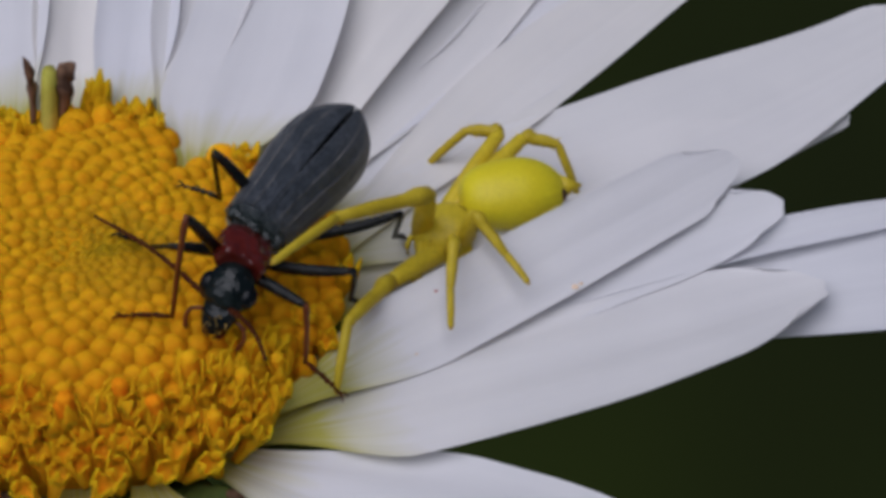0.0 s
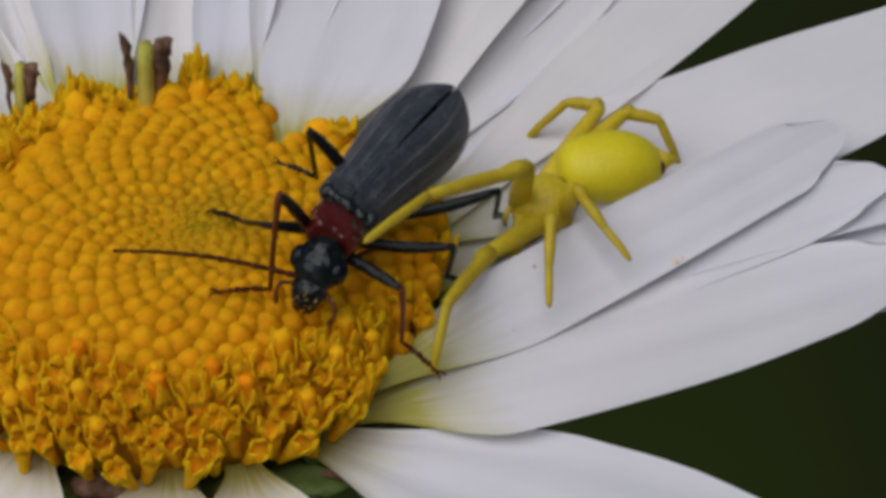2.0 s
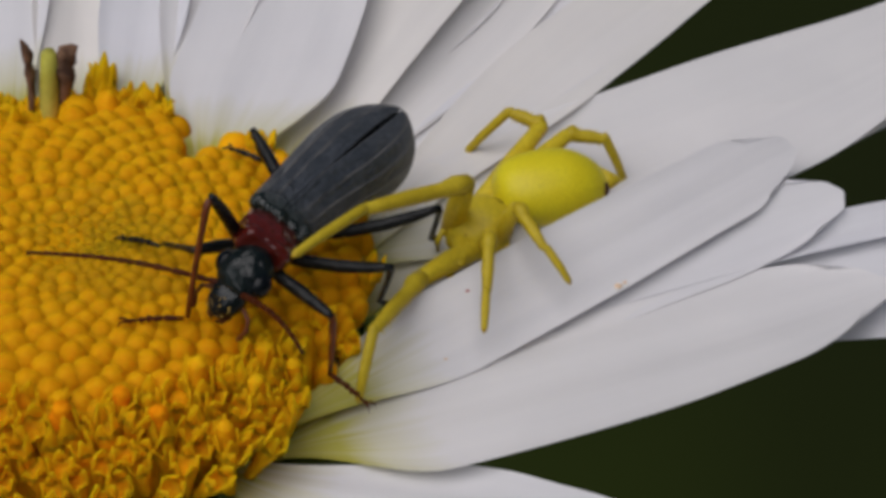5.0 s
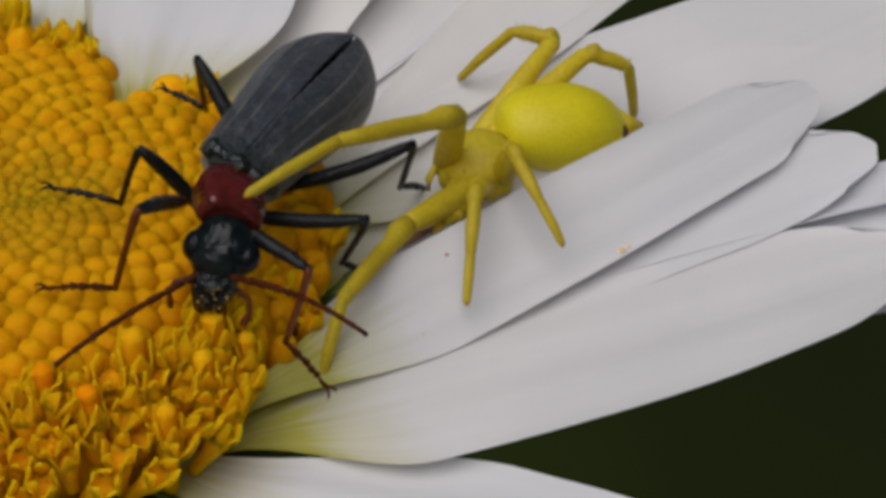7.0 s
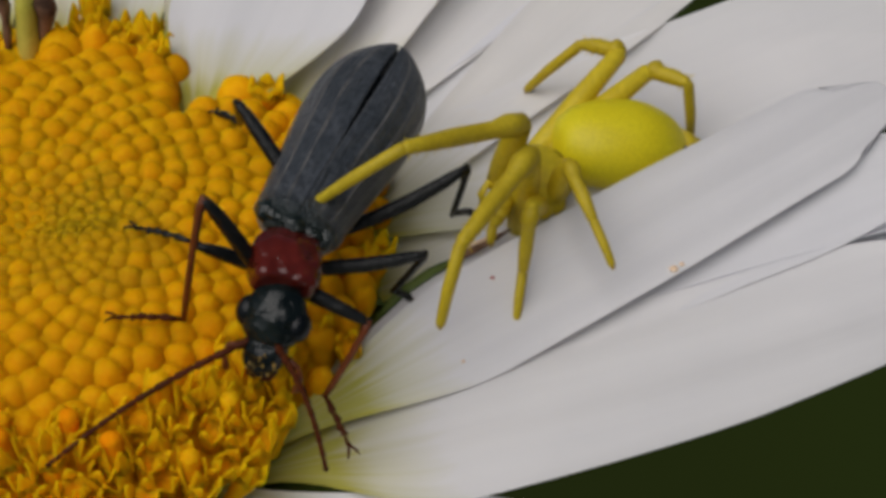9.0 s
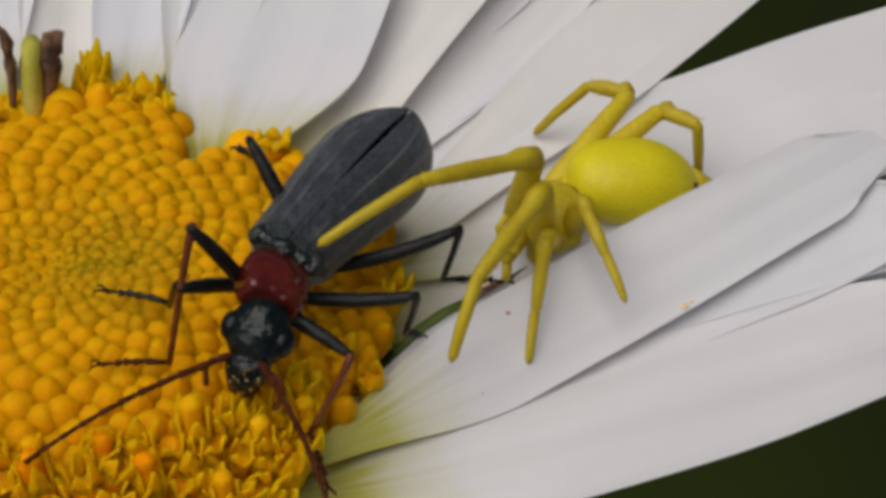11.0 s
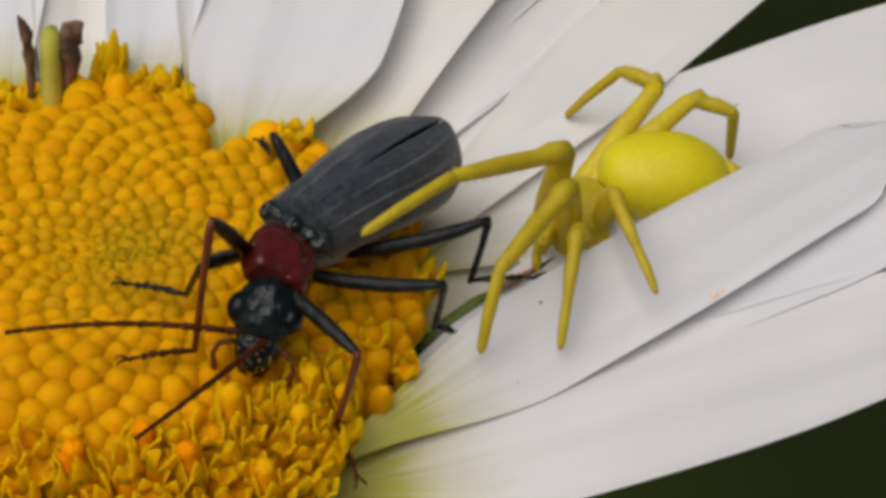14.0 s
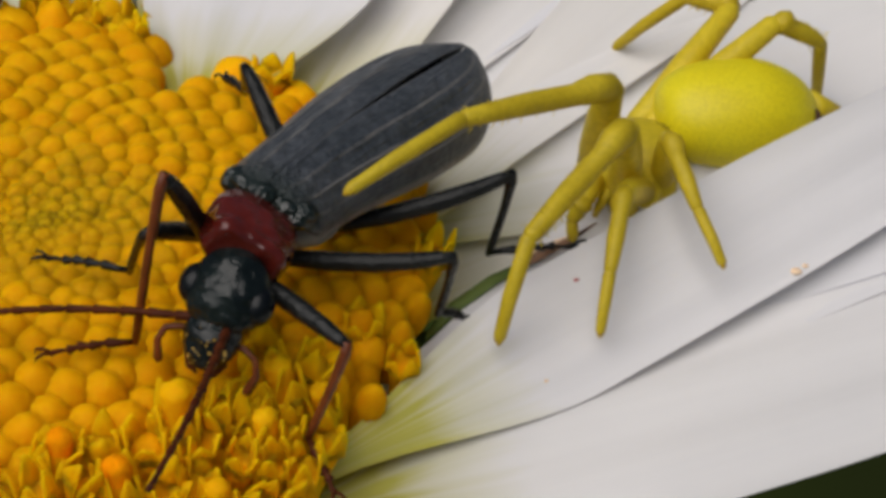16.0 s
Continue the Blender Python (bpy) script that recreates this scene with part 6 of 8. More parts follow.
    walk(LIMB["ml_tibia"], [
        (0, at(-2.744, -0.947, -0.276, -70.12, 17.57, 121.34)), (0.5, at(-2.750, -0.989, -0.271, -71.83, 17.56, 122.44)), (1, at(-2.757, -1.031, -0.266, -70.86, 17.85, 123.74)),
        (1.5, at(-2.763, -1.074, -0.261, -68.34, 16.16, 122.38)), (2, at(-2.770, -1.116, -0.256, -73.26, 16.68, 123.46)), (2.5, at(-2.765, -1.150, -0.269, -70.28, 16.99, 124.26)),
        (3, at(-2.759, -1.185, -0.282, -74.14, 15.26, 123.05)), (3.5, at(-2.754, -1.219, -0.294, -71.70, 14.27, 122.56)), (4, at(-2.749, -1.254, -0.307, -74.97, 17.15, 125.97)),
        (6.5, at(-2.852, -0.906, -0.255, -80.09, 20.49, 117.81)), (7, at(-2.727, -1.044, -0.387, -82.78, 18.10, 121.07)), (7.5, at(-2.505, -1.330, -0.485, -82.59, 12.59, 126.08)),
        (8, at(-2.505, -1.319, -0.557, -85.51, 13.80, 126.27)), (8.5, at(-2.603, -1.417, -0.587, -88.73, 14.15, 127.23)), (9, at(-2.574, -1.443, -0.722, -90.44, 15.77, 128.85)),
        (11.5, at(-2.769, -1.192, -0.596, -77.72, 23.84, 123.95)), (12, at(-2.902, -1.111, -0.553, -79.49, 26.47, 122.81)), (12.5, at(-2.828, -1.158, -0.640, -79.59, 24.54, 121.97)),
        (13, at(-2.802, -1.238, -0.669, -80.71, 24.44, 123.17)), (13.5, at(-2.915, -1.343, -0.620, -81.19, 24.08, 123.97)), (14, at(-3.029, -1.448, -0.573, -79.76, 24.17, 124.81)),
        (14.5, at(-2.979, -1.539, -0.620, -79.38, 23.68, 126.32)), (15, at(-2.926, -1.629, -0.683, -82.40, 23.24, 127.40)), (15.5, at(-2.837, -1.666, -0.736, -83.94, 19.24, 125.24)),
        (16, at(-2.746, -1.704, -0.786, -84.65, 21.72, 128.55))])
    walk(LIMB["ml_tarsus"], [
        (0, at(-3.015, -1.744, -1.980, -38.65, -21.40, 162.29)), (0.5, at(-2.959, -1.767, -1.992, -40.00, -21.34, 162.35)), (1, at(-2.969, -1.835, -1.975, -41.06, -21.27, 162.91)),
        (1.5, at(-3.093, -1.864, -1.957, -37.85, -20.43, 161.42)), (2, at(-2.939, -1.853, -1.999, -36.92, -19.87, 161.10)), (2.5, at(-3.000, -1.943, -1.979, -36.40, -19.77, 162.76)),
        (3, at(-2.932, -1.871, -2.045, -34.79, -19.37, 162.26)), (3.5, at(-3.017, -1.916, -2.042, -33.39, -19.25, 163.78)), (4, at(-2.830, -1.981, -2.060, -36.40, -19.83, 169.11)),
        (6.5, at(-2.836, -1.638, -2.008, -36.47, -16.58, 165.70)), (7, at(-2.630, -1.669, -2.179, -36.10, -15.95, 158.58)), (7.5, at(-2.460, -1.806, -2.323, -42.61, -20.55, 175.95)),
        (8, at(-2.358, -1.771, -2.397, -41.02, -19.64, 176.61)), (8.5, at(-2.355, -1.813, -2.430, 28.82, 17.71, 43.35)), (9, at(-2.238, -1.836, -2.551, -44.34, -15.19, 155.93)),
        (11.5, at(-2.685, -2.039, -2.295, -32.63, -13.51, 176.93)), (12, at(-2.743, -1.999, -2.225, -31.79, -11.23, 171.68)), (12.5, at(-2.708, -1.998, -2.341, -32.41, -11.34, 176.21)),
        (13, at(-2.634, -2.056, -2.376, -31.58, -10.60, 177.62)), (13.5, at(-2.728, -2.141, -2.335, -31.79, -10.19, 177.33)), (14, at(-2.870, -2.270, -2.279, -30.73, -9.61, 176.35)),
        (14.5, at(-2.816, -2.350, -2.330, -32.65, -10.08, -179.53)), (15, at(-2.674, -2.372, -2.414, -33.16, -9.83, -176.77)), (15.5, at(-2.641, -2.291, -2.520, -28.51, -8.40, 178.40)),
        (16, at(-2.449, -2.362, -2.543, -32.91, -7.63, 177.11))])
    walk(LIMB["hl_femur"], [
        (0, at(-0.525, -1.897, -1.754, 27.13, -11.67, 124.50)), (0.5, at(-0.521, -1.899, -1.750, 27.44, -11.97, 124.30)), (1, at(-0.517, -1.901, -1.747, 27.74, -12.09, 124.18)),
        (1.5, at(-0.513, -1.903, -1.743, 27.90, -10.95, 124.74)), (2, at(-0.509, -1.905, -1.739, 28.10, -10.18, 125.11)), (2.5, at(-0.500, -1.913, -1.739, 28.09, -10.04, 126.18)),
        (3, at(-0.490, -1.922, -1.737, 28.09, -10.01, 127.20)), (3.5, at(-0.481, -1.931, -1.735, 28.06, -9.82, 128.31)), (4, at(-0.474, -1.941, -1.734, 28.06, -9.97, 129.23)),
        (6.5, at(-0.392, -1.835, -1.702, 33.86, -0.45, 122.50)), (7, at(-0.419, -1.845, -1.774, 30.47, -7.15, 128.37)), (7.5, at(-0.484, -1.762, -1.810, 33.31, -8.98, 129.65)),
        (8, at(-0.442, -1.704, -1.859, 32.65, -8.15, 128.75)), (8.5, at(-0.536, -1.787, -1.785, 32.18, -7.91, 129.04)), (9, at(-0.487, -1.737, -1.844, 29.08, -9.19, 130.07)),
        (11.5, at(-0.202, -1.750, -1.823, 29.96, 0.64, 121.24)), (12, at(-0.238, -1.773, -1.776, 31.09, 3.37, 121.06)), (12.5, at(-0.225, -1.790, -1.783, 28.79, 2.18, 121.51)),
        (13, at(-0.174, -1.790, -1.799, 28.08, 1.96, 123.43)), (13.5, at(-0.258, -1.856, -1.734, 28.42, 2.37, 124.46)), (14, at(-0.342, -1.925, -1.667, 28.72, 3.21, 125.67)),
        (14.5, at(-0.317, -1.935, -1.688, 27.42, 2.00, 126.67)), (15, at(-0.288, -1.945, -1.707, 25.86, 1.53, 127.99)), (15.5, at(-0.230, -1.934, -1.736, 24.77, 1.83, 129.81)),
        (16, at(-0.175, -1.923, -1.763, 23.64, 0.26, 130.82))])
    walk(LIMB["hl_tibia"], [
        (0, at(-2.774, -3.811, -0.280, -63.43, 13.69, 147.92)), (0.5, at(-2.762, -3.810, -0.262, -63.76, 12.88, 147.36)), (1, at(-2.752, -3.808, -0.245, -62.48, 12.29, 146.93)),
        (1.5, at(-2.743, -3.806, -0.227, -60.46, 11.17, 145.60)), (2, at(-2.732, -3.804, -0.209, -62.94, 12.90, 147.19)), (2.5, at(-2.689, -3.851, -0.208, -60.85, 12.14, 147.36)),
        (3, at(-2.646, -3.897, -0.207, -63.49, 10.16, 146.38)), (3.5, at(-2.603, -3.944, -0.206, -62.41, 8.61, 145.78)), (4, at(-2.560, -3.991, -0.204, -66.40, 12.95, 151.08)),
        (6.5, at(-2.696, -3.320, 0.137, -59.37, 20.34, 148.69)), (7, at(-2.518, -3.773, -0.114, -65.27, 12.69, 148.99)), (7.5, at(-2.428, -3.739, -0.019, -68.61, 7.56, 148.09)),
        (8, at(-2.450, -3.639, -0.096, -68.45, 9.56, 148.16)), (8.5, at(-2.553, -3.734, -0.044, -75.60, 5.99, 143.96)), (9, at(-2.529, -3.790, -0.261, -75.66, 7.56, 146.23)),
        (11.5, at(-2.656, -3.218, -0.176, -76.94, 16.63, 138.11)), (12, at(-2.710, -3.146, -0.075, -75.96, 17.86, 137.15)), (12.5, at(-2.722, -3.250, -0.195, -79.35, 16.89, 136.45)),
        (13, at(-2.633, -3.349, -0.247, -80.53, 15.94, 137.18)), (13.5, at(-2.688, -3.445, -0.165, -81.49, 14.84, 136.78)), (14, at(-2.745, -3.540, -0.085, -80.63, 13.69, 136.10)),
        (14.5, at(-2.698, -3.642, -0.169, -81.06, 14.01, 138.11)), (15, at(-2.652, -3.743, -0.268, -83.70, 14.65, 139.86)), (15.5, at(-2.560, -3.819, -0.355, -85.27, 10.53, 137.30)),
        (16, at(-2.467, -3.895, -0.439, -84.93, 12.46, 140.91))])
    walk(LIMB["hl_tarsus"], [
        (0, at(-2.896, -4.843, -2.106, -40.71, -23.07, -171.88)), (0.5, at(-2.910, -4.818, -2.099, -42.52, -22.71, -170.75)), (1, at(-2.949, -4.837, -2.065, -44.01, -22.35, -169.26)),
        (1.5, at(-3.035, -4.860, -2.020, -41.85, -22.30, -168.20)), (2, at(-2.899, -4.833, -2.032, -40.95, -22.21, -167.27)), (2.5, at(-2.916, -4.920, -2.001, -40.60, -22.05, -166.85)),
        (3, at(-2.889, -4.862, -2.058, -38.89, -21.87, -168.49)), (3.5, at(-2.919, -4.905, -2.047, -38.04, -21.72, -167.81)), (4, at(-2.589, -4.935, -2.080, -40.89, -21.46, -164.60)),
        (6.5, at(-2.714, -4.560, -1.556, -34.46, -22.63, -160.78)), (7, at(-2.612, -4.742, -1.974, -27.16, -18.86, 174.72)), (7.5, at(-2.614, -4.525, -1.958, -29.93, -19.93, 171.41)),
        (8, at(-2.582, -4.466, -2.023, -33.01, -19.56, 175.85)), (8.5, at(-2.688, -4.282, -2.067, -34.31, -18.07, 171.74)), (9, at(-2.595, -4.371, -2.278, -35.35, -17.45, 172.68)),
        (11.5, at(-2.537, -3.962, -2.136, 8.48, 1.07, 119.80)), (12, at(-2.599, -3.944, -2.014, 15.10, 5.12, 115.21)), (12.5, at(-2.555, -3.944, -2.170, 18.61, 2.83, 119.12)),
        (13, at(-2.451, -3.990, -2.238, 19.02, 2.60, 120.87)), (13.5, at(-2.514, -4.035, -2.173, 18.00, 3.02, 121.89)), (14, at(-2.628, -4.127, -2.098, 18.73, 4.06, 122.42)),
        (14.5, at(-2.541, -4.220, -2.182, 16.85, 2.70, 123.77)), (15, at(-2.397, -4.259, -2.288, 16.12, 2.46, 123.91)), (15.5, at(-2.397, -4.206, -2.413, 20.33, 3.35, 122.99)),
        (16, at(-2.234, -4.323, -2.482, 15.52, 1.69, 123.21))])
    walk(spider, [
        (0, at(10.241, 1.664, 1.100, -10.35, -0.00, 121.02)), (0.5, at(10.255, 1.599, 1.212, -5.84, -0.00, 119.84)), (1, at(10.292, 1.503, 1.330, -2.56, -0.00, 125.37)),
        (1.5, at(10.211, 1.771, 1.115, -8.55, -0.00, 120.36)), (2, at(10.230, 1.591, 1.263, -4.41, -0.00, 125.44)), (2.5, at(10.180, 1.730, 1.117, -8.48, 0.00, 120.32)),
        (3, at(10.200, 1.622, 1.151, -7.53, 0.00, 121.43)), (3.5, at(10.185, 1.646, 1.145, -7.70, -0.00, 120.97)), (4, at(10.239, 1.512, 1.182, -6.67, 0.00, 123.03)),
        (6.5, at(10.341, 1.692, 1.282, -3.88, -0.00, 125.49)), (7, at(10.759, 1.904, 1.401, -0.59, -0.00, 123.98)), (7.5, at(10.847, 1.517, 1.600, 6.92, -0.00, 129.12)),
        (8, at(10.856, 1.481, 1.600, 6.40, -0.00, 129.11)), (8.5, at(10.702, 1.751, 1.515, 2.56, -0.00, 124.16)), (9, at(10.705, 1.562, 1.562, 3.86, -0.00, 124.40)),
        (11.5, at(10.901, 1.918, 1.499, 2.10, -0.00, 122.81)), (12, at(10.926, 1.907, 1.441, 0.52, -0.00, 121.25)), (12.5, at(10.911, 2.051, 1.411, -0.33, 0.00, 119.45)),
        (13, at(10.947, 2.079, 1.250, -4.79, -0.00, 116.63)), (13.5, at(10.964, 1.961, 1.308, -3.19, -0.00, 118.41)), (14, at(10.900, 1.931, 1.289, -3.71, 0.00, 117.53)),
        (14.5, at(10.911, 1.903, 1.368, -1.50, -0.00, 120.73)), (15, at(10.991, 1.963, 1.407, -0.44, 0.00, 121.61)), (15.5, at(11.140, 1.766, 1.592, 4.68, -0.00, 126.27)),
        (16, at(11.081, 2.038, 1.342, -2.23, -0.00, 123.01))])
    walk(LIMB["sr1_femur"], [
        (0, at(0.550, 0.550, -0.250, 64.71, -9.22, 62.72)), (0.5, at(0.550, 0.550, -0.250, 61.76, -5.28, 64.70)), (1, at(0.550, 0.550, -0.250, 61.90, -2.22, 59.84)),
        (1.5, at(0.550, 0.550, -0.250, 60.69, -7.76, 65.01)), (2, at(0.550, 0.550, -0.250, 61.21, -3.89, 61.90)), (2.5, at(0.550, 0.550, -0.250, 60.53, -7.79, 66.58)),
        (3, at(0.550, 0.550, -0.250, 61.56, -6.87, 65.79)), (3.5, at(0.550, 0.550, -0.250, 60.85, -7.08, 66.65)), (4, at(0.550, 0.550, -0.250, 62.72, -6.00, 64.01)),
        (6.5, at(0.550, 0.550, -0.250, 62.71, -3.68, 71.46)), (7, at(0.550, 0.550, -0.250, 58.85, -0.51, 58.74)), (7.5, at(0.550, 0.550, -0.250, 62.13, 5.87, 57.92)),
        (8, at(0.550, 0.550, -0.250, 64.64, 5.77, 64.29)), (8.5, at(0.550, 0.550, -0.250, 61.63, 2.49, 76.23)), (9, at(0.550, 0.550, -0.250, 64.72, 3.84, 84.56)),
        (11.5, at(0.550, 0.550, -0.250, 62.62, 1.99, 71.50)), (12, at(0.550, 0.550, -0.250, 64.14, 0.49, 71.20)), (12.5, at(0.550, 0.550, -0.250, 62.30, -0.31, 71.46)),
        (13, at(0.550, 0.550, -0.250, 64.39, -4.54, 71.50)), (13.5, at(0.550, 0.550, -0.250, 65.62, -3.01, 71.03)), (14, at(0.550, 0.550, -0.250, 65.78, -3.59, 75.03)),
        (14.5, at(0.550, 0.550, -0.250, 65.59, -1.44, 73.58)), (15, at(0.550, 0.550, -0.250, 64.32, -0.41, 69.41)), (15.5, at(0.550, 0.550, -0.250, 65.38, 4.12, 61.41)),
        (16, at(0.550, 0.550, -0.250, 64.91, -2.02, 64.41))])
    walk(LIMB["sr1_tibia"], [
        (0, at(-0.771, 0.748, 2.392, 28.93, -20.59, -0.23)), (0.5, at(-0.819, 0.931, 2.347, 22.22, -21.32, 1.96)), (1, at(-0.706, 1.163, 2.360, 15.66, -20.09, -2.39)),
        (1.5, at(-0.911, 0.846, 2.308, 28.37, -23.04, -0.16)), (2, at(-0.791, 1.066, 2.339, 19.98, -21.47, -3.61)), (2.5, at(-0.925, 0.809, 2.304, 28.39, -23.27, -0.29)),
        (3, at(-0.863, 0.844, 2.335, 26.05, -22.22, -0.76)), (3.5, at(-0.900, 0.829, 2.316, 26.82, -22.85, -0.63)), (4, at(-0.790, 0.897, 2.367, 23.94, -21.05, -1.78)),
        (6.5, at(-0.791, 0.822, 2.375, 21.48, -21.06, -3.84)), (7, at(-0.771, 1.325, 2.284, 17.42, -21.35, -1.31)), (7.5, at(-0.481, 1.512, 2.353, 5.48, -17.28, -2.93)),
        (8, at(-0.476, 1.343, 2.412, 9.19, -16.70, -2.48)), (8.5, at(-0.789, 0.994, 2.353, 21.07, -20.94, 0.45)), (9, at(-0.692, 0.848, 2.421, 21.07, -19.09, 1.58)),
        (11.5, at(-0.712, 1.069, 2.377, 16.98, -19.51, 1.71)), (12, at(-0.665, 0.988, 2.414, 17.74, -18.52, 3.00)), (12.5, at(-0.759, 0.974, 2.371, 18.59, -19.99, 4.00)),
        (13, at(-0.731, 0.756, 2.411, 25.76, -19.57, 5.91)), (13.5, at(-0.652, 0.813, 2.443, 22.11, -18.24, 4.82)), (14, at(-0.667, 0.700, 2.445, 22.79, -18.56, 5.40)),
        (14.5, at(-0.643, 0.831, 2.445, 18.60, -18.22, 2.67)), (15, at(-0.658, 0.983, 2.418, 16.91, -18.55, 1.88)), (15.5, at(-0.441, 1.310, 2.434, 6.05, -15.69, -0.86)),
        (16, at(-0.623, 1.007, 2.429, 19.74, -18.20, 0.05))])
    walk(LIMB["sr1_tarsus"], [
        (0, at(-1.350, 3.791, 3.965, 9.60, -2.94, 16.30)), (0.5, at(-1.406, 4.129, 3.571, 5.15, -1.83, 18.16)), (1, at(-0.888, 4.519, 3.240, 2.10, -0.60, 13.42)),
        (1.5, at(-1.548, 3.905, 3.827, 9.32, -2.62, 17.73)), (2, at(-1.018, 4.352, 3.444, 5.04, -1.03, 13.53)), (2.5, at(-1.563, 3.868, 3.821, 10.04, -2.68, 18.29)),
        (3, at(-1.399, 3.972, 3.747, 9.27, -2.29, 17.62)), (3.5, at(-1.475, 3.936, 3.760, 9.93, -2.43, 18.27)), (4, at(-1.198, 4.087, 3.682, 9.08, -1.93, 16.71)),
        (6.5, at(-1.030, 4.078, 3.563, 1.60, -0.40, 5.98)), (7, at(-1.073, 4.648, 3.252, -2.80, -0.06, 5.85)), (7.5, at(-0.402, 4.970, 2.670, -20.44, -0.82, -6.75)),
        (8, at(-0.487, 4.776, 2.943, -28.79, -1.72, -15.51)), (8.5, at(-1.261, 4.233, 3.519, -30.86, -0.82, -18.58)), (9, at(-1.189, 4.078, 3.601, -39.04, -1.85, -28.64)),
        (11.5, at(-1.150, 4.379, 3.334, -16.30, -0.07, -1.79)), (12, at(-1.174, 4.274, 3.417, -9.82, 0.04, 4.07)), (12.5, at(-1.366, 4.232, 3.412, -4.18, -0.06, 9.78)),
        (13, at(-1.556, 3.815, 3.834, 0.95, -1.05, 12.66)), (13.5, at(-1.330, 3.986, 3.685, -1.42, -0.60, 10.88)), (14, at(-1.395, 3.849, 3.720, -1.04, -0.76, 11.78)),
        (14.5, at(-1.142, 4.104, 3.498, -3.85, -0.23, 8.62)), (15, at(-1.088, 4.295, 3.376, -5.21, -0.06, 7.78)), (15.5, at(-0.488, 4.766, 2.787, -11.36, 0.27, 3.31)),
        (16, at(-0.992, 4.277, 3.544, -3.45, -0.25, 6.44))])
    walk(LIMB["sl1_femur"], [
        (0, at(-0.284, 0.180, -0.428, 21.54, -1.74, 20.91)), (0.5, at(-0.280, 0.183, -0.399, 18.28, -0.60, 22.04)), (1, at(-0.309, 0.154, -0.375, 14.94, -0.23, 17.46)),
        (1.5, at(-0.278, 0.194, -0.417, 20.69, -0.98, 22.56)), (2, at(-0.311, 0.159, -0.394, 17.35, -0.15, 17.48)), (2.5, at(-0.280, 0.183, -0.417, 20.35, -0.49, 21.99)),
        (3, at(-0.282, 0.184, -0.417, 20.41, -0.78, 21.75)), (3.5, at(-0.287, 0.191, -0.414, 20.38, -0.42, 21.59)), (4, at(-0.293, 0.168, -0.408, 18.93, -0.63, 19.77)),
        (6.5, at(-0.326, 0.151, -0.378, 15.34, 1.08, 15.78)), (7, at(-0.329, 0.154, -0.337, 10.60, 1.06, 15.40)), (7.5, at(-0.363, 0.131, -0.334, 10.05, 4.62, 11.33)),
        (8, at(-0.381, 0.136, -0.330, 9.70, 4.49, 9.19)), (8.5, at(-0.271, 0.382, -0.642, 54.42, 3.40, 44.10)), (9, at(-0.316, 0.541, -0.702, 72.74, -4.89, 50.88)),
        (11.5, at(-0.295, 0.486, -0.679, 66.11, -4.13, 44.33)), (12, at(-0.286, 0.516, -0.702, 69.03, -7.54, 44.14)), (12.5, at(-0.281, 0.552, -0.711, 71.42, -9.65, 47.59)),
        (13, at(-0.282, 0.589, -0.705, 73.89, -12.48, 49.35)), (13.5, at(-0.291, 0.562, -0.716, 73.58, -10.29, 45.15)), (14, at(-0.304, 0.535, -0.717, 72.37, -6.89, 45.18)),
        (14.5, at(-0.319, 0.510, -0.709, 71.54, -4.95, 40.80)), (15, at(-0.316, 0.508, -0.704, 71.03, -5.46, 40.05)), (15.5, at(-0.313, 0.506, -0.698, 71.19, -7.90, 33.74)),
        (16, at(-0.310, 0.505, -0.692, 70.12, -6.81, 37.75))])
    walk(LIMB["sl1_tibia"], [
        (0, at(-1.232, 2.576, 0.588, 25.51, 9.13, 41.50)), (0.5, at(-1.275, 2.618, 0.470, 18.35, 14.05, 42.83)), (1, at(-1.115, 2.706, 0.339, 14.41, 24.13, 36.58)),
        (1.5, at(-1.288, 2.581, 0.562, 23.07, 5.75, 41.87)), (2, at(-1.107, 2.681, 0.432, 16.90, 16.31, 37.13)), (2.5, at(-1.260, 2.588, 0.546, 23.05, 4.36, 42.34)),
        (3, at(-1.256, 2.591, 0.549, 21.58, 7.86, 41.02)), (3.5, at(-1.249, 2.602, 0.551, 21.90, 5.89, 41.85)), (4, at(-1.188, 2.630, 0.491, 21.49, 11.66, 40.18)),
        (6.5, at(-1.039, 2.725, 0.355, 11.31, 2.97, 29.87)), (7, at(-1.043, 2.781, 0.173, 3.40, 0.27, 26.78)), (7.5, at(-0.861, 2.813, 0.148, 9.46, 6.94, 30.80)),
        (8, at(-0.781, 2.838, 0.135, 10.15, 10.55, 33.56)), (8.5, at(-1.297, 1.632, 1.607, 5.10, -2.29, 37.58)), (9, at(-1.096, 0.885, 1.934, -3.14, -3.18, 28.61)),
        (11.5, at(-1.209, 1.160, 1.848, -5.10, -3.62, 27.41)), (12, at(-1.219, 0.991, 1.863, -5.25, -2.78, 26.11)), (12.5, at(-1.230, 0.822, 1.878, -7.89, -2.58, 26.95)),
        (13, at(-1.240, 0.653, 1.893, 0.75, -4.47, 28.87)), (13.5, at(-1.181, 0.777, 1.898, -1.90, -3.37, 26.74)), (14, at(-1.123, 0.901, 1.904, 0.50, -4.98, 29.65)),
        (14.5, at(-1.064, 1.025, 1.909, -4.60, -3.71, 26.53)), (15, at(-1.086, 1.037, 1.904, -8.24, -2.81, 24.52)), (15.5, at(-1.108, 1.049, 1.899, -24.44, 0.62, 13.51)),
        (16, at(-1.130, 1.061, 1.894, -4.56, -2.88, 21.24))])
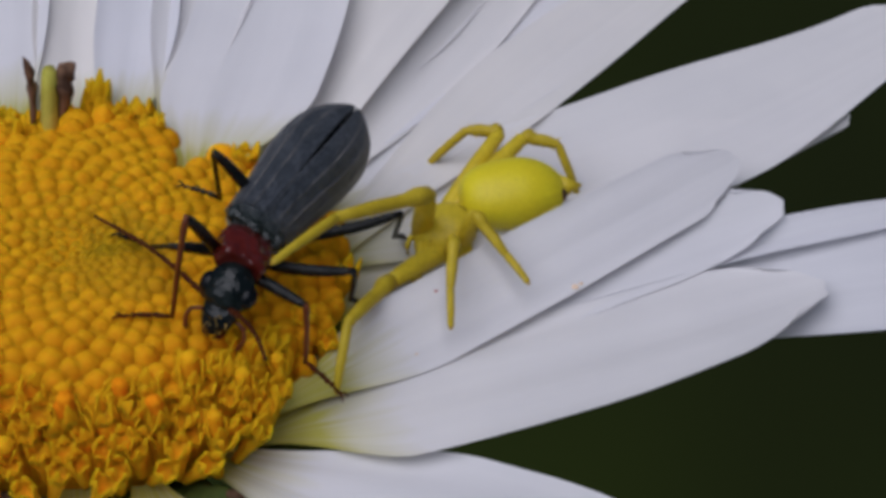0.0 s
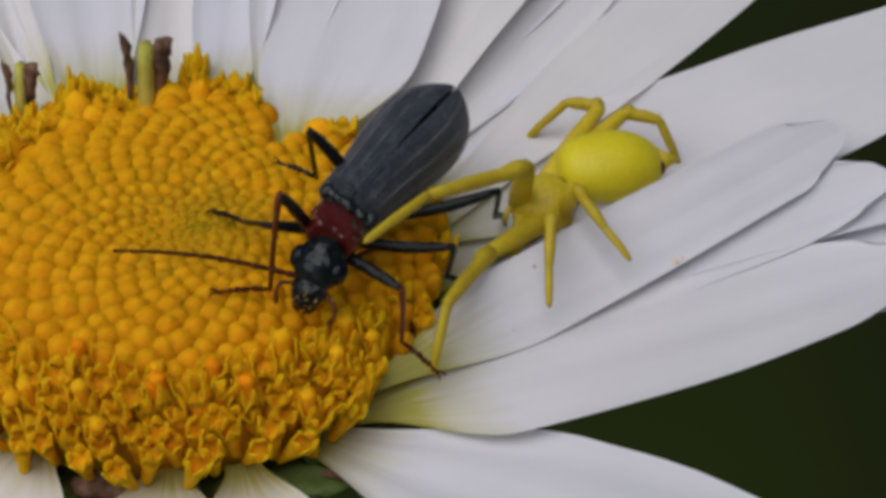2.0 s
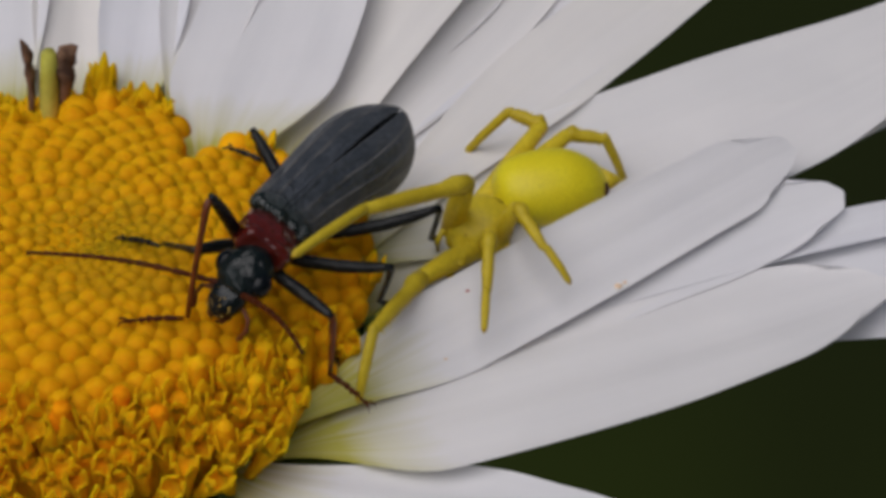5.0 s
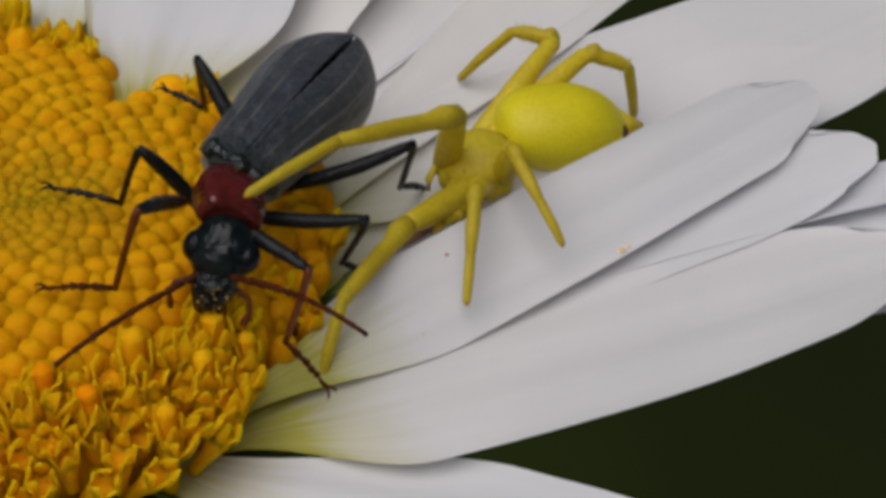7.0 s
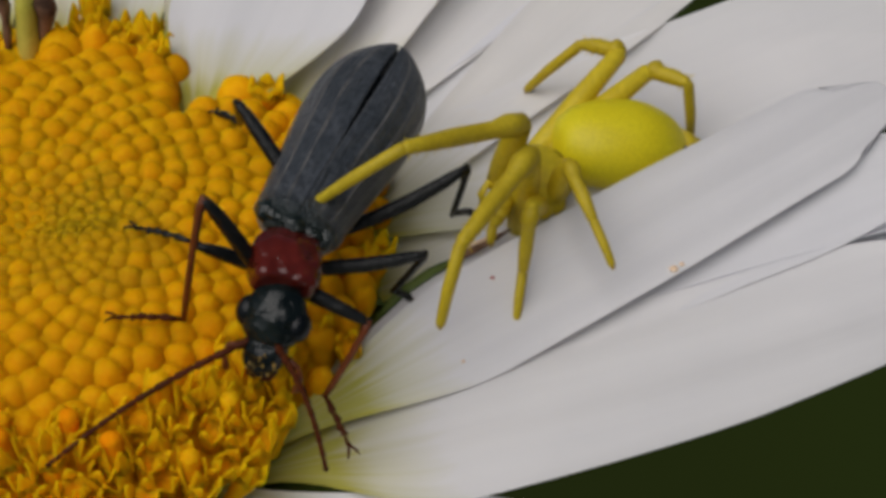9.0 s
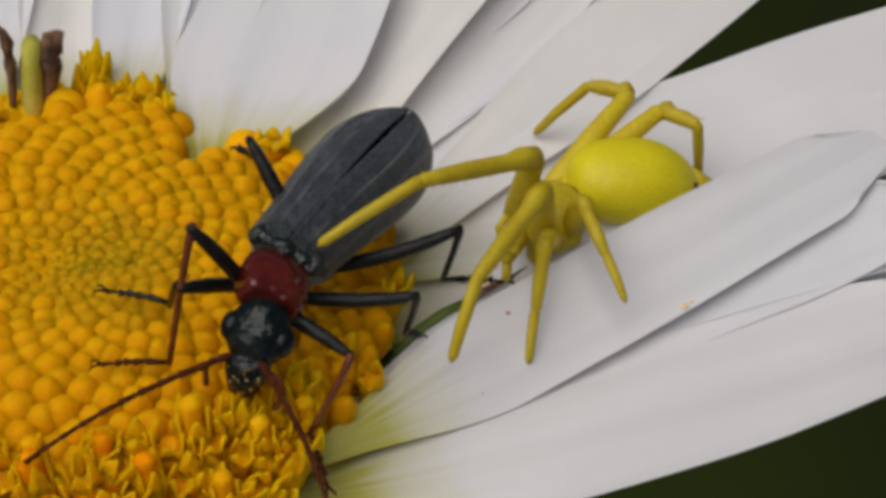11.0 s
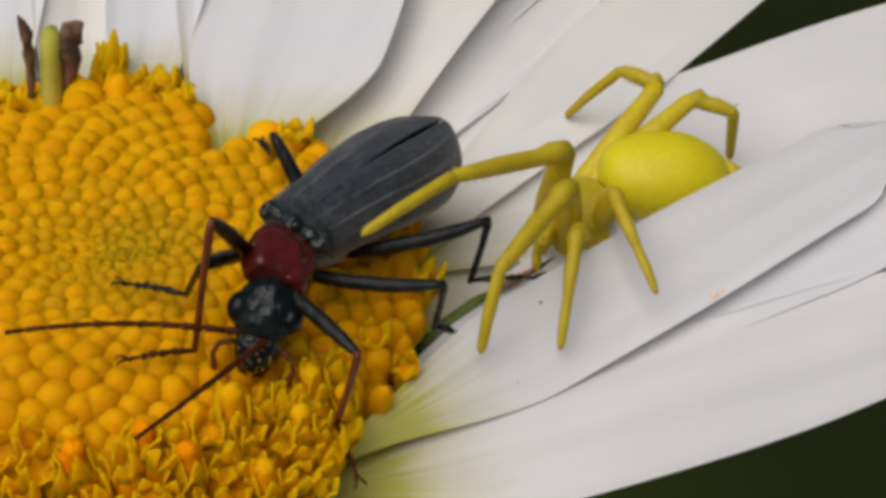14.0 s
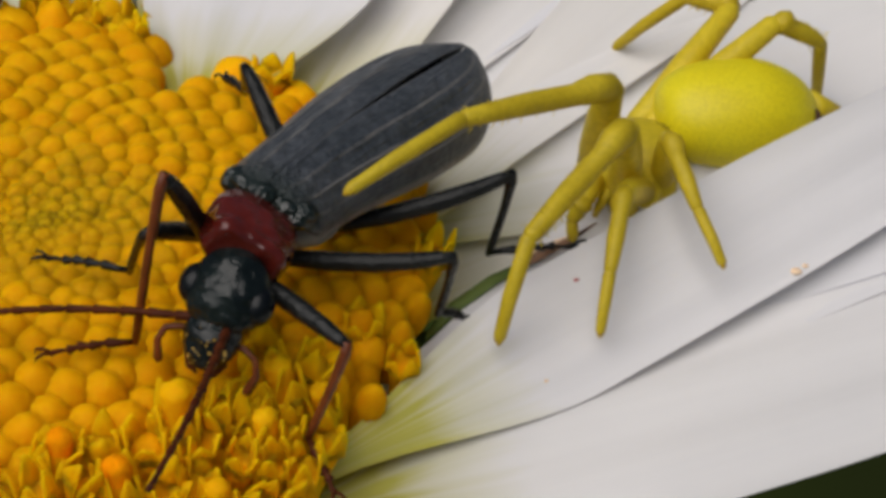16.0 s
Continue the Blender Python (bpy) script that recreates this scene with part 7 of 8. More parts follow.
    walk(LIMB["sl1_tarsus"], [
        (0, at(-2.873, 4.740, 1.864, -41.19, -0.88, 37.94)), (0.5, at(-3.042, 4.862, 1.386, -46.59, 1.16, 37.00)), (1, at(-2.601, 5.221, 1.021, -50.81, 1.79, 28.39)),
        (1.5, at(-3.042, 4.715, 1.732, -40.72, -0.67, 40.00)), (2, at(-2.645, 5.117, 1.269, -46.46, 1.14, 31.06)), (2.5, at(-3.053, 4.689, 1.718, -39.76, -0.61, 40.99)),
        (3, at(-2.973, 4.794, 1.642, -42.06, -0.39, 38.28)), (3.5, at(-3.021, 4.752, 1.664, -41.07, -0.46, 39.89)), (4, at(-2.820, 4.906, 1.567, -42.84, -0.31, 35.92)),
        (6.5, at(-2.478, 5.291, 0.942, -59.09, 1.73, 26.39)), (7, at(-2.391, 5.455, 0.351, -58.35, -0.13, 26.97)), (7.5, at(-2.325, 5.385, 0.637, -55.30, 1.72, 27.16)),
        (8, at(-2.333, 5.352, 0.655, -53.07, 1.75, 29.35)), (8.5, at(-3.128, 3.994, 1.873, -66.06, 3.30, 30.38)), (9, at(-2.522, 3.519, 1.769, -65.74, 12.37, 3.01)),
        (11.5, at(-2.570, 3.821, 1.581, -55.92, 5.61, 18.87)), (12, at(-2.522, 3.680, 1.589, -56.01, 7.06, 15.52)), (12.5, at(-2.560, 3.480, 1.467, -52.70, 11.29, 12.19)),
        (13, at(-2.691, 3.279, 1.932, -49.81, 9.46, 17.92)), (13.5, at(-2.525, 3.458, 1.799, -55.44, 11.18, 10.90)), (14, at(-2.609, 3.507, 1.930, -62.18, 11.39, 9.18)),
        (14.5, at(-2.386, 3.708, 1.669, -65.09, 12.92, 0.52)), (15, at(-2.299, 3.747, 1.474, -62.51, 14.86, -2.13)), (15.5, at(-1.759, 3.701, 0.658, -59.32, 21.67, -18.11)),
        (16, at(-2.203, 3.852, 1.656, -61.45, 14.68, -3.96))])
    walk(LIMB["sl2_femur"], [
        (0, at(-0.600, 0.250, -0.250, 53.43, -8.64, 56.27)), (0.5, at(-0.600, 0.250, -0.250, 49.84, -4.97, 58.26)), (1, at(-0.600, 0.250, -0.250, 47.47, -1.93, 48.93)),
        (1.5, at(-0.600, 0.250, -0.250, 49.52, -7.31, 58.52)), (2, at(-0.600, 0.250, -0.250, 47.96, -3.44, 51.15)), (2.5, at(-0.600, 0.250, -0.250, 49.82, -7.31, 59.47)),
        (3, at(-0.600, 0.250, -0.250, 50.78, -6.34, 57.22)), (3.5, at(-0.600, 0.250, -0.250, 50.31, -6.56, 58.27)), (4, at(-0.600, 0.250, -0.250, 51.83, -5.35, 53.25)),
        (6.5, at(-0.600, 0.250, -0.250, 47.10, -3.06, 51.89)), (7, at(-0.600, 0.250, -0.250, 38.41, -0.39, 41.58)), (7.5, at(-0.600, 0.250, -0.250, 35.38, 3.72, 32.43)),
        (8, at(-0.600, 0.250, -0.250, 38.56, 3.79, 36.24)), (8.5, at(-0.600, 0.250, -0.250, 39.63, 1.98, 50.79)), (9, at(-0.600, 0.250, -0.250, 40.55, 3.01, 51.24)),
        (11.5, at(-0.600, 0.250, -0.250, 36.74, 1.47, 44.40)), (12, at(-0.600, 0.250, -0.250, 39.33, 0.36, 44.54)), (12.5, at(-0.600, 0.250, -0.250, 38.41, -0.24, 47.62)),
        (13, at(-0.600, 0.250, -0.250, 43.97, -3.68, 50.17)), (13.5, at(-0.600, 0.250, -0.250, 43.47, -2.32, 46.80)), (14, at(-0.600, 0.250, -0.250, 44.70, -2.86, 50.25)),
        (14.5, at(-0.600, 0.250, -0.250, 41.67, -1.08, 45.84)), (15, at(-0.600, 0.250, -0.250, 38.38, -0.30, 42.83)), (15.5, at(-0.600, 0.250, -0.250, 31.02, 2.32, 29.60)),
        (16, at(-0.600, 0.250, -0.250, 39.05, -1.41, 39.18))])
    walk(LIMB["sl2_tibia"], [
        (0, at(-1.820, 0.750, 1.472, -12.96, -9.98, 53.60)), (0.5, at(-1.865, 0.864, 1.401, -20.88, -6.57, 55.53)), (1, at(-1.740, 1.172, 1.347, -28.09, -1.35, 49.83)),
        (1.5, at(-1.910, 0.806, 1.386, -11.88, -8.94, 55.70)), (2, at(-1.791, 1.086, 1.357, -22.00, -3.72, 50.69)), (2.5, at(-1.912, 0.779, 1.393, -12.62, -9.00, 56.54)),
        (3, at(-1.853, 0.836, 1.419, -16.21, -7.27, 55.56)), (3.5, at(-1.878, 0.816, 1.407, -15.26, -7.60, 56.45)), (4, at(-1.769, 0.924, 1.447, -19.48, -4.84, 54.18)),
        (6.5, at(-1.814, 1.094, 1.336, -32.47, -4.90, 49.02)), (7, at(-1.735, 1.515, 1.097, -33.52, 3.38, 46.04)), (7.5, at(-1.479, 1.786, 1.003, -49.73, 9.49, 38.52)),
        (8, at(-1.530, 1.670, 1.099, -44.30, 6.69, 39.57)), (8.5, at(-1.864, 1.343, 1.132, -49.70, -1.15, 47.02)), (9, at(-1.838, 1.339, 1.158, -75.76, -2.06, 45.02)),
        (11.5, at(-1.792, 1.515, 1.047, -45.79, 1.87, 44.85)), (12, at(-1.770, 1.452, 1.124, -40.17, 2.08, 46.60)), (12.5, at(-1.859, 1.391, 1.097, -31.98, 1.41, 49.56)),
        (13, at(-1.860, 1.175, 1.252, -23.48, -2.35, 52.05)), (13.5, at(-1.788, 1.283, 1.241, -28.03, -0.30, 49.60)), (14, at(-1.834, 1.177, 1.273, -27.77, -2.38, 50.94)),
        (14.5, at(-1.781, 1.359, 1.191, -31.07, -0.08, 47.14)), (15, at(-1.761, 1.492, 1.096, -29.74, 1.84, 45.36)), (15.5, at(-1.479, 1.888, 0.866, -41.76, 10.77, 37.59)),
        (16, at(-1.690, 1.534, 1.115, -22.30, 1.63, 42.86))])
    walk(LIMB["sl2_tarsus"], [
        (0, at(-2.963, 1.666, 1.140, -35.66, -8.89, 58.93)), (0.5, at(-2.987, 1.709, 0.869, -36.67, -5.08, 60.33)), (1, at(-2.742, 2.040, 0.640, -35.93, -2.09, 54.69)),
        (1.5, at(-3.097, 1.674, 1.080, -29.40, -7.31, 58.54)), (2, at(-2.846, 1.996, 0.796, -30.23, -3.56, 53.67)), (2.5, at(-3.107, 1.630, 1.069, -25.31, -7.21, 58.07)),
        (3, at(-3.013, 1.696, 1.003, -24.06, -6.31, 56.83)), (3.5, at(-3.057, 1.661, 1.015, -21.79, -6.47, 57.01)), (4, at(-2.892, 1.788, 0.948, -20.26, -5.46, 54.79)),
        (6.5, at(-2.725, 1.978, 0.532, -31.80, -2.89, 48.12)), (7, at(-2.670, 2.349, 0.269, -36.04, -0.45, 48.71)), (7.5, at(-2.232, 2.428, -0.128, -57.36, 4.55, 40.99)),
        (8, at(-2.309, 2.421, 0.056, -72.47, 3.81, 36.38)), (8.5, at(-2.559, 2.022, -0.013, -57.45, 1.78, 44.10)), (9, at(-2.063, 1.638, -0.298, -45.43, 2.74, 45.14)),
        (11.5, at(-2.556, 2.233, -0.030, -48.49, 1.49, 45.25)), (12, at(-2.629, 2.215, 0.156, -48.42, 0.37, 46.40)), (12.5, at(-2.841, 2.203, 0.302, -48.21, -0.24, 47.96)),
        (13, at(-2.932, 2.042, 0.654, -44.55, -3.70, 50.41)), (13.5, at(-2.796, 2.146, 0.535, -46.42, -2.37, 48.16)), (14, at(-2.847, 2.038, 0.574, -46.28, -2.79, 48.60)),
        (14.5, at(-2.723, 2.235, 0.416, -48.12, -1.06, 44.95)), (15, at(-2.706, 2.391, 0.352, -48.95, -0.30, 43.69)), (15.5, at(-2.310, 2.662, -0.117, -53.68, 2.87, 37.74)),
        (16, at(-2.647, 2.542, 0.546, -46.78, -1.49, 41.66))])
    walk(LIMB["sl3_femur"], [
        (0, at(-0.600, -0.100, -0.250, 68.53, -10.20, 80.08)), (0.5, at(-0.600, -0.100, -0.250, 67.65, -5.82, 85.37)), (1, at(-0.600, -0.100, -0.250, 68.55, -2.49, 76.58)),
        (1.5, at(-0.600, -0.100, -0.250, 63.52, -8.46, 81.71)), (2, at(-0.600, -0.100, -0.250, 65.29, -4.32, 78.31)), (2.5, at(-0.600, -0.100, -0.250, 62.87, -8.45, 85.23)),
        (3, at(-0.600, -0.100, -0.250, 64.72, -7.51, 85.82)), (3.5, at(-0.600, -0.100, -0.250, 63.51, -7.69, 86.81)), (4, at(-0.600, -0.100, -0.250, 66.76, -6.64, 84.69)),
        (6.5, at(-0.600, -0.100, -0.250, 64.42, -3.88, 88.52)), (7, at(-0.600, -0.100, -0.250, 62.53, -0.53, 62.52)), (7.5, at(-0.600, -0.100, -0.250, 67.85, 5.71, 55.50)),
        (8, at(-0.600, -0.100, -0.250, 69.47, 5.56, 60.18)), (8.5, at(-0.600, -0.100, -0.250, 63.65, 2.51, 78.40)), (9, at(-0.600, -0.100, -0.250, 67.90, 3.86, 87.59)),
        (11.5, at(-0.600, -0.100, -0.250, 63.05, 1.95, 68.11)), (12, at(-0.600, -0.100, -0.250, 65.60, 0.48, 68.81)), (12.5, at(-0.600, -0.100, -0.250, 62.81, -0.31, 70.99)),
        (13, at(-0.600, -0.100, -0.250, 66.04, -4.57, 72.33)), (13.5, at(-0.600, -0.100, -0.250, 68.25, -3.01, 70.89)), (14, at(-0.600, -0.100, -0.250, 68.78, -3.65, 79.14)),
        (14.5, at(-0.600, -0.100, -0.250, 68.22, -1.45, 74.88)), (15, at(-0.600, -0.100, -0.250, 66.24, -0.40, 66.87)), (15.5, at(-0.600, -0.100, -0.250, 66.83, 3.45, 47.33)),
        (16, at(-0.600, -0.100, -0.250, 66.00, -1.90, 58.13))])
    walk(LIMB["sl3_tibia"], [
        (0, at(-1.285, -0.275, 1.362, -31.89, -4.09, 99.55)), (0.5, at(-1.281, -0.211, 1.370, -33.67, -1.06, 100.33)), (1, at(-1.243, -0.020, 1.387, -35.78, 2.52, 93.47)),
        (1.5, at(-1.410, -0.216, 1.309, -22.00, -2.79, 96.52)), (2, at(-1.345, -0.069, 1.345, -26.61, 0.09, 90.98)), (2.5, at(-1.419, -0.263, 1.300, -17.09, -4.65, 94.96)),
        (3, at(-1.365, -0.253, 1.328, -17.21, -4.90, 93.10)), (3.5, at(-1.396, -0.267, 1.312, -13.88, -5.56, 92.48)), (4, at(-1.309, -0.222, 1.357, -14.58, -5.12, 89.39)),
        (6.5, at(-1.363, -0.188, 1.334, -18.01, -6.18, 82.00)), (7, at(-1.327, 0.262, 1.312, -22.52, 5.67, 78.72)), (7.5, at(-1.055, 0.410, 1.373, -35.04, 11.27, 74.21)),
        (8, at(-1.056, 0.346, 1.391, -33.02, 9.58, 74.62)), (8.5, at(-1.351, 0.125, 1.326, -21.95, 3.33, 80.62)), (9, at(-1.257, 0.037, 1.377, -24.03, 1.97, 81.51)),
        (11.5, at(-1.320, 0.247, 1.318, -28.83, 6.18, 79.35)), (12, at(-1.273, 0.175, 1.353, -29.16, 4.52, 80.75)), (12.5, at(-1.363, 0.154, 1.316, -27.86, 3.94, 82.14)),
        (13, at(-1.320, -0.005, 1.354, -21.74, -0.56, 84.30)), (13.5, at(-1.245, 0.032, 1.383, -25.96, 0.45, 82.38)), (14, at(-1.245, -0.083, 1.388, -25.73, -2.27, 83.84)),
        (14.5, at(-1.241, 0.030, 1.384, -29.23, 0.10, 80.03)), (15, at(-1.257, 0.168, 1.361, -30.30, 3.13, 77.61)), (15.5, at(-1.043, 0.441, 1.366, -41.12, 10.82, 71.13)),
        (16, at(-1.236, 0.233, 1.357, -26.61, 3.37, 74.07))])
    walk(LIMB["sl3_tarsus"], [
        (0, at(-2.444, -0.417, 0.638, -18.15, -10.32, 94.52)), (0.5, at(-2.408, -0.402, 0.608, -21.19, -5.79, 97.53)), (1, at(-2.353, -0.123, 0.585, -23.85, -2.56, 93.94)),
        (1.5, at(-2.679, -0.336, 0.795, -28.14, -8.39, 101.10)), (2, at(-2.573, -0.091, 0.729, -30.19, -4.37, 98.18)), (2.5, at(-2.730, -0.343, 0.897, -34.83, -8.16, 105.70)),
        (3, at(-2.677, -0.289, 0.923, -37.82, -7.20, 107.15)), (3.5, at(-2.730, -0.293, 0.984, -40.80, -7.24, 110.00)), (4, at(-2.638, -0.177, 1.012, -43.42, -6.24, 110.81)),
        (6.5, at(-2.650, 0.039, 0.912, -41.49, -3.87, 94.57)), (7, at(-2.582, 0.459, 0.788, -41.13, -0.59, 93.42)), (7.5, at(-2.179, 0.567, 0.599, -41.07, 6.90, 86.06)),
        (8, at(-2.200, 0.531, 0.653, -41.04, 6.37, 84.44)), (8.5, at(-2.614, 0.303, 0.813, -40.56, 2.56, 87.96)), (9, at(-2.501, 0.204, 0.818, -40.53, 3.85, 86.01)),
        (11.5, at(-2.516, 0.399, 0.660, -35.71, 2.09, 83.33)), (12, at(-2.466, 0.316, 0.686, -34.53, 0.52, 84.11)), (12.5, at(-2.573, 0.276, 0.676, -33.49, -0.33, 85.14)),
        (13, at(-2.589, 0.127, 0.845, -34.15, -4.79, 88.61)), (13.5, at(-2.470, 0.192, 0.782, -34.89, -3.18, 87.51)), (14, at(-2.473, 0.074, 0.792, -35.72, -3.71, 89.09)),
        (14.5, at(-2.422, 0.237, 0.713, -36.36, -1.50, 86.53)), (15, at(-2.423, 0.386, 0.669, -37.15, -0.44, 86.35)), (15.5, at(-2.077, 0.615, 0.478, -38.70, 4.64, 82.02)),
        (16, at(-2.427, 0.535, 0.743, -38.53, -2.23, 86.46))])
    walk(LIMB["sr3_femur"], [
        (0, at(0.600, -0.100, -0.250, 5.62, 4.62, -153.76)), (0.5, at(0.600, -0.100, -0.250, 8.03, 2.77, -151.77)), (1, at(0.600, -0.100, -0.250, 8.74, 1.01, -156.72)),
        (1.5, at(0.600, -0.100, -0.250, 7.55, 3.63, -155.00)), (2, at(0.600, -0.100, -0.250, 8.26, 1.60, -158.78)), (2.5, at(0.600, -0.100, -0.250, 7.50, 3.54, -155.44)),
        (3, at(0.600, -0.100, -0.250, 7.55, 3.13, -155.52)), (3.5, at(0.600, -0.100, -0.250, 7.63, 3.19, -155.66)), (4, at(0.600, -0.100, -0.250, 7.66, 2.71, -156.12)),
        (6.5, at(0.600, -0.100, -0.250, 15.75, 0.89, -166.71)), (7, at(0.600, -0.100, -0.250, 20.82, 0.17, -163.59)), (7.5, at(0.600, -0.100, -0.250, 23.69, -1.81, -164.91)),
        (8, at(0.600, -0.100, -0.250, 23.21, -1.66, -165.07)), (8.5, at(0.600, -0.100, -0.250, 21.76, -0.65, -165.24)), (9, at(0.600, -0.100, -0.250, 21.66, -1.05, -164.17)),
        (11.5, at(0.600, -0.100, -0.250, 21.32, -0.59, -163.75)), (12, at(0.600, -0.100, -0.250, 20.42, -0.16, -161.57)), (12.5, at(0.600, -0.100, -0.250, 20.34, 0.11, -161.39)),
        (13, at(0.600, -0.100, -0.250, 18.99, 1.77, -158.36)), (13.5, at(0.600, -0.100, -0.250, 18.99, 1.14, -159.00)), (14, at(0.600, -0.100, -0.250, 18.40, 1.35, -158.76)),
        (14.5, at(0.600, -0.100, -0.250, 18.99, 0.46, -162.06)), (15, at(0.600, -0.100, -0.250, 19.89, 0.13, -162.92)), (15.5, at(0.600, -0.100, -0.250, 21.50, -1.27, -164.32)),
        (16, at(0.600, -0.100, -0.250, 19.62, 0.59, -164.60))])
    walk(LIMB["sr3_tibia"], [
        (0, at(2.127, -3.261, 0.094, 20.83, 61.05, -18.35)), (0.5, at(2.231, -3.188, 0.242, 14.74, 60.81, -23.36)), (1, at(1.969, -3.306, 0.286, 12.57, 62.03, -35.38)),
        (1.5, at(2.051, -3.282, 0.213, 16.64, 57.50, -17.11)), (2, at(1.850, -3.359, 0.256, 15.85, 60.41, -29.93)), (2.5, at(2.028, -3.292, 0.210, 19.06, 57.16, -16.78)),
        (3, at(2.026, -3.293, 0.213, 20.99, 58.39, -19.51)), (3.5, at(2.017, -3.296, 0.217, 21.16, 57.49, -17.99)), (4, at(1.995, -3.305, 0.220, 23.57, 59.07, -21.96)),
        (6.5, at(1.366, -3.407, 0.708, 22.91, 57.51, -53.09)), (7, at(1.528, -3.264, 1.004, 5.05, 52.44, -49.03)), (7.5, at(1.484, -3.207, 1.166, 2.62, 51.45, -68.50)),
        (8, at(1.474, -3.222, 1.140, -2.39, 52.02, -71.81)), (8.5, at(1.449, -3.264, 1.057, -11.47, 53.33, -64.17)), (9, at(1.517, -3.247, 1.052, -14.20, 53.70, -72.08)),
        (11.5, at(1.532, -3.251, 1.033, 4.25, 51.31, -47.41)), (12, at(1.648, -3.235, 0.981, 11.64, 51.45, -42.06)), (12.5, at(1.653, -3.235, 0.976, 14.30, 49.59, -35.55)),
        (13, at(1.797, -3.213, 0.897, 15.80, 51.33, -33.08)), (13.5, at(1.774, -3.222, 0.897, 13.86, 53.81, -42.40)), (14, at(1.788, -3.229, 0.863, 13.38, 55.58, -47.70)),
        (14.5, at(1.619, -3.276, 0.898, 7.90, 56.03, -59.24)), (15, at(1.572, -3.271, 0.950, -0.27, 55.49, -64.10)), (15.5, at(1.515, -3.252, 1.043, -4.65, 53.61, -78.77)),
        (16, at(1.471, -3.306, 0.934, -9.22, 56.30, -73.51))])
    walk(LIMB["sr3_tarsus"], [
        (0, at(2.687, -2.511, 0.258, -44.78, 6.81, -40.80)), (0.5, at(2.789, -2.429, 0.360, -48.20, 3.74, -39.75)), (1, at(2.655, -2.656, 0.383, -51.52, 1.82, -45.14)),
        (1.5, at(2.538, -2.479, 0.359, -44.66, 5.44, -39.27)), (2, at(2.502, -2.680, 0.385, -49.59, 3.11, -44.78)), (2.5, at(2.537, -2.508, 0.378, -44.81, 5.35, -38.97)),
        (3, at(2.595, -2.554, 0.391, -46.29, 4.87, -40.14)), (3.5, at(2.566, -2.543, 0.402, -45.74, 4.91, -39.41)), (4, at(2.623, -2.620, 0.415, -47.37, 4.42, -41.43)),
        (6.5, at(2.253, -3.131, 0.906, -53.23, 3.21, -55.63)), (7, at(2.286, -2.693, 1.055, -53.62, 0.50, -57.58)), (7.5, at(2.380, -2.891, 1.194, -57.56, -5.95, -59.12)),
        (8, at(2.366, -2.896, 1.115, -56.72, -5.32, -56.08)), (8.5, at(2.221, -2.722, 0.944, -53.09, -1.92, -48.71)), (9, at(2.336, -2.785, 0.914, -53.56, -2.78, -46.01)),
        (11.5, at(2.267, -2.650, 1.077, -54.95, -1.68, -53.08)), (12, at(2.383, -2.644, 1.100, -54.85, -0.42, -53.42)), (12.5, at(2.334, -2.590, 1.128, -54.43, 0.26, -53.49)),
        (13, at(2.465, -2.558, 1.059, -50.90, 3.73, -51.10)), (13.5, at(2.532, -2.665, 1.032, -51.82, 2.56, -53.42)), (14, at(2.594, -2.741, 0.987, -50.96, 2.96, -52.81)),
        (14.5, at(2.483, -2.888, 0.971, -51.55, 1.25, -56.41)), (15, at(2.425, -2.853, 0.947, -50.97, 0.37, -57.91)), (15.5, at(2.432, -3.007, 0.997, -52.33, -4.17, -62.88)),
        (16, at(2.334, -2.919, 0.850, -47.93, 1.94, -60.25))])
    walk(LIMB["sr4_femur"], [
        (0, at(0.600, -0.350, -0.250, 6.81, 2.73, -164.84)), (0.5, at(0.600, -0.350, -0.250, 9.52, 1.75, -162.65)), (1, at(0.600, -0.350, -0.250, 10.41, 0.55, -167.62)),
        (1.5, at(0.600, -0.350, -0.250, 8.13, 2.03, -166.34)), (2, at(0.600, -0.350, -0.250, 9.16, 0.78, -169.87)), (2.5, at(0.600, -0.350, -0.250, 7.51, 1.98, -166.59)),
        (3, at(0.600, -0.350, -0.250, 7.45, 1.77, -166.46)), (3.5, at(0.600, -0.350, -0.250, 7.21, 1.79, -166.63)), (4, at(0.600, -0.350, -0.250, 7.18, 1.52, -166.90)),
        (6.5, at(0.600, -0.350, -0.250, 16.26, 0.03, -179.59)), (7, at(0.600, -0.350, -0.250, 21.99, 0.02, -178.37)), (7.5, at(0.600, -0.350, -0.250, 24.76, -0.23, -178.10)),
        (8, at(0.600, -0.350, -0.250, 23.21, -0.25, -177.78)), (8.5, at(0.600, -0.350, -0.250, 19.99, -0.09, -177.89)), (9, at(0.600, -0.350, -0.250, 19.09, -0.28, -175.80)),
        (11.5, at(0.600, -0.350, -0.250, 20.89, -0.08, -177.70)), (12, at(0.600, -0.350, -0.250, 20.37, -0.04, -175.66)), (12.5, at(0.600, -0.350, -0.250, 20.53, 0.02, -176.00)),
        (13, at(0.600, -0.350, -0.250, 19.39, 0.53, -173.62)), (13.5, at(0.600, -0.350, -0.250, 20.39, 0.31, -174.44)), (14, at(0.600, -0.350, -0.250, 20.34, 0.36, -174.37)),
        (14.5, at(0.600, -0.350, -0.250, 21.87, 0.05, -178.18)), (15, at(0.600, -0.350, -0.250, 23.64, -0.00, 179.95)), (15.5, at(0.600, -0.350, -0.250, 26.68, 0.12, 178.49)),
        (16, at(0.600, -0.350, -0.250, 24.65, -0.14, 176.51))])
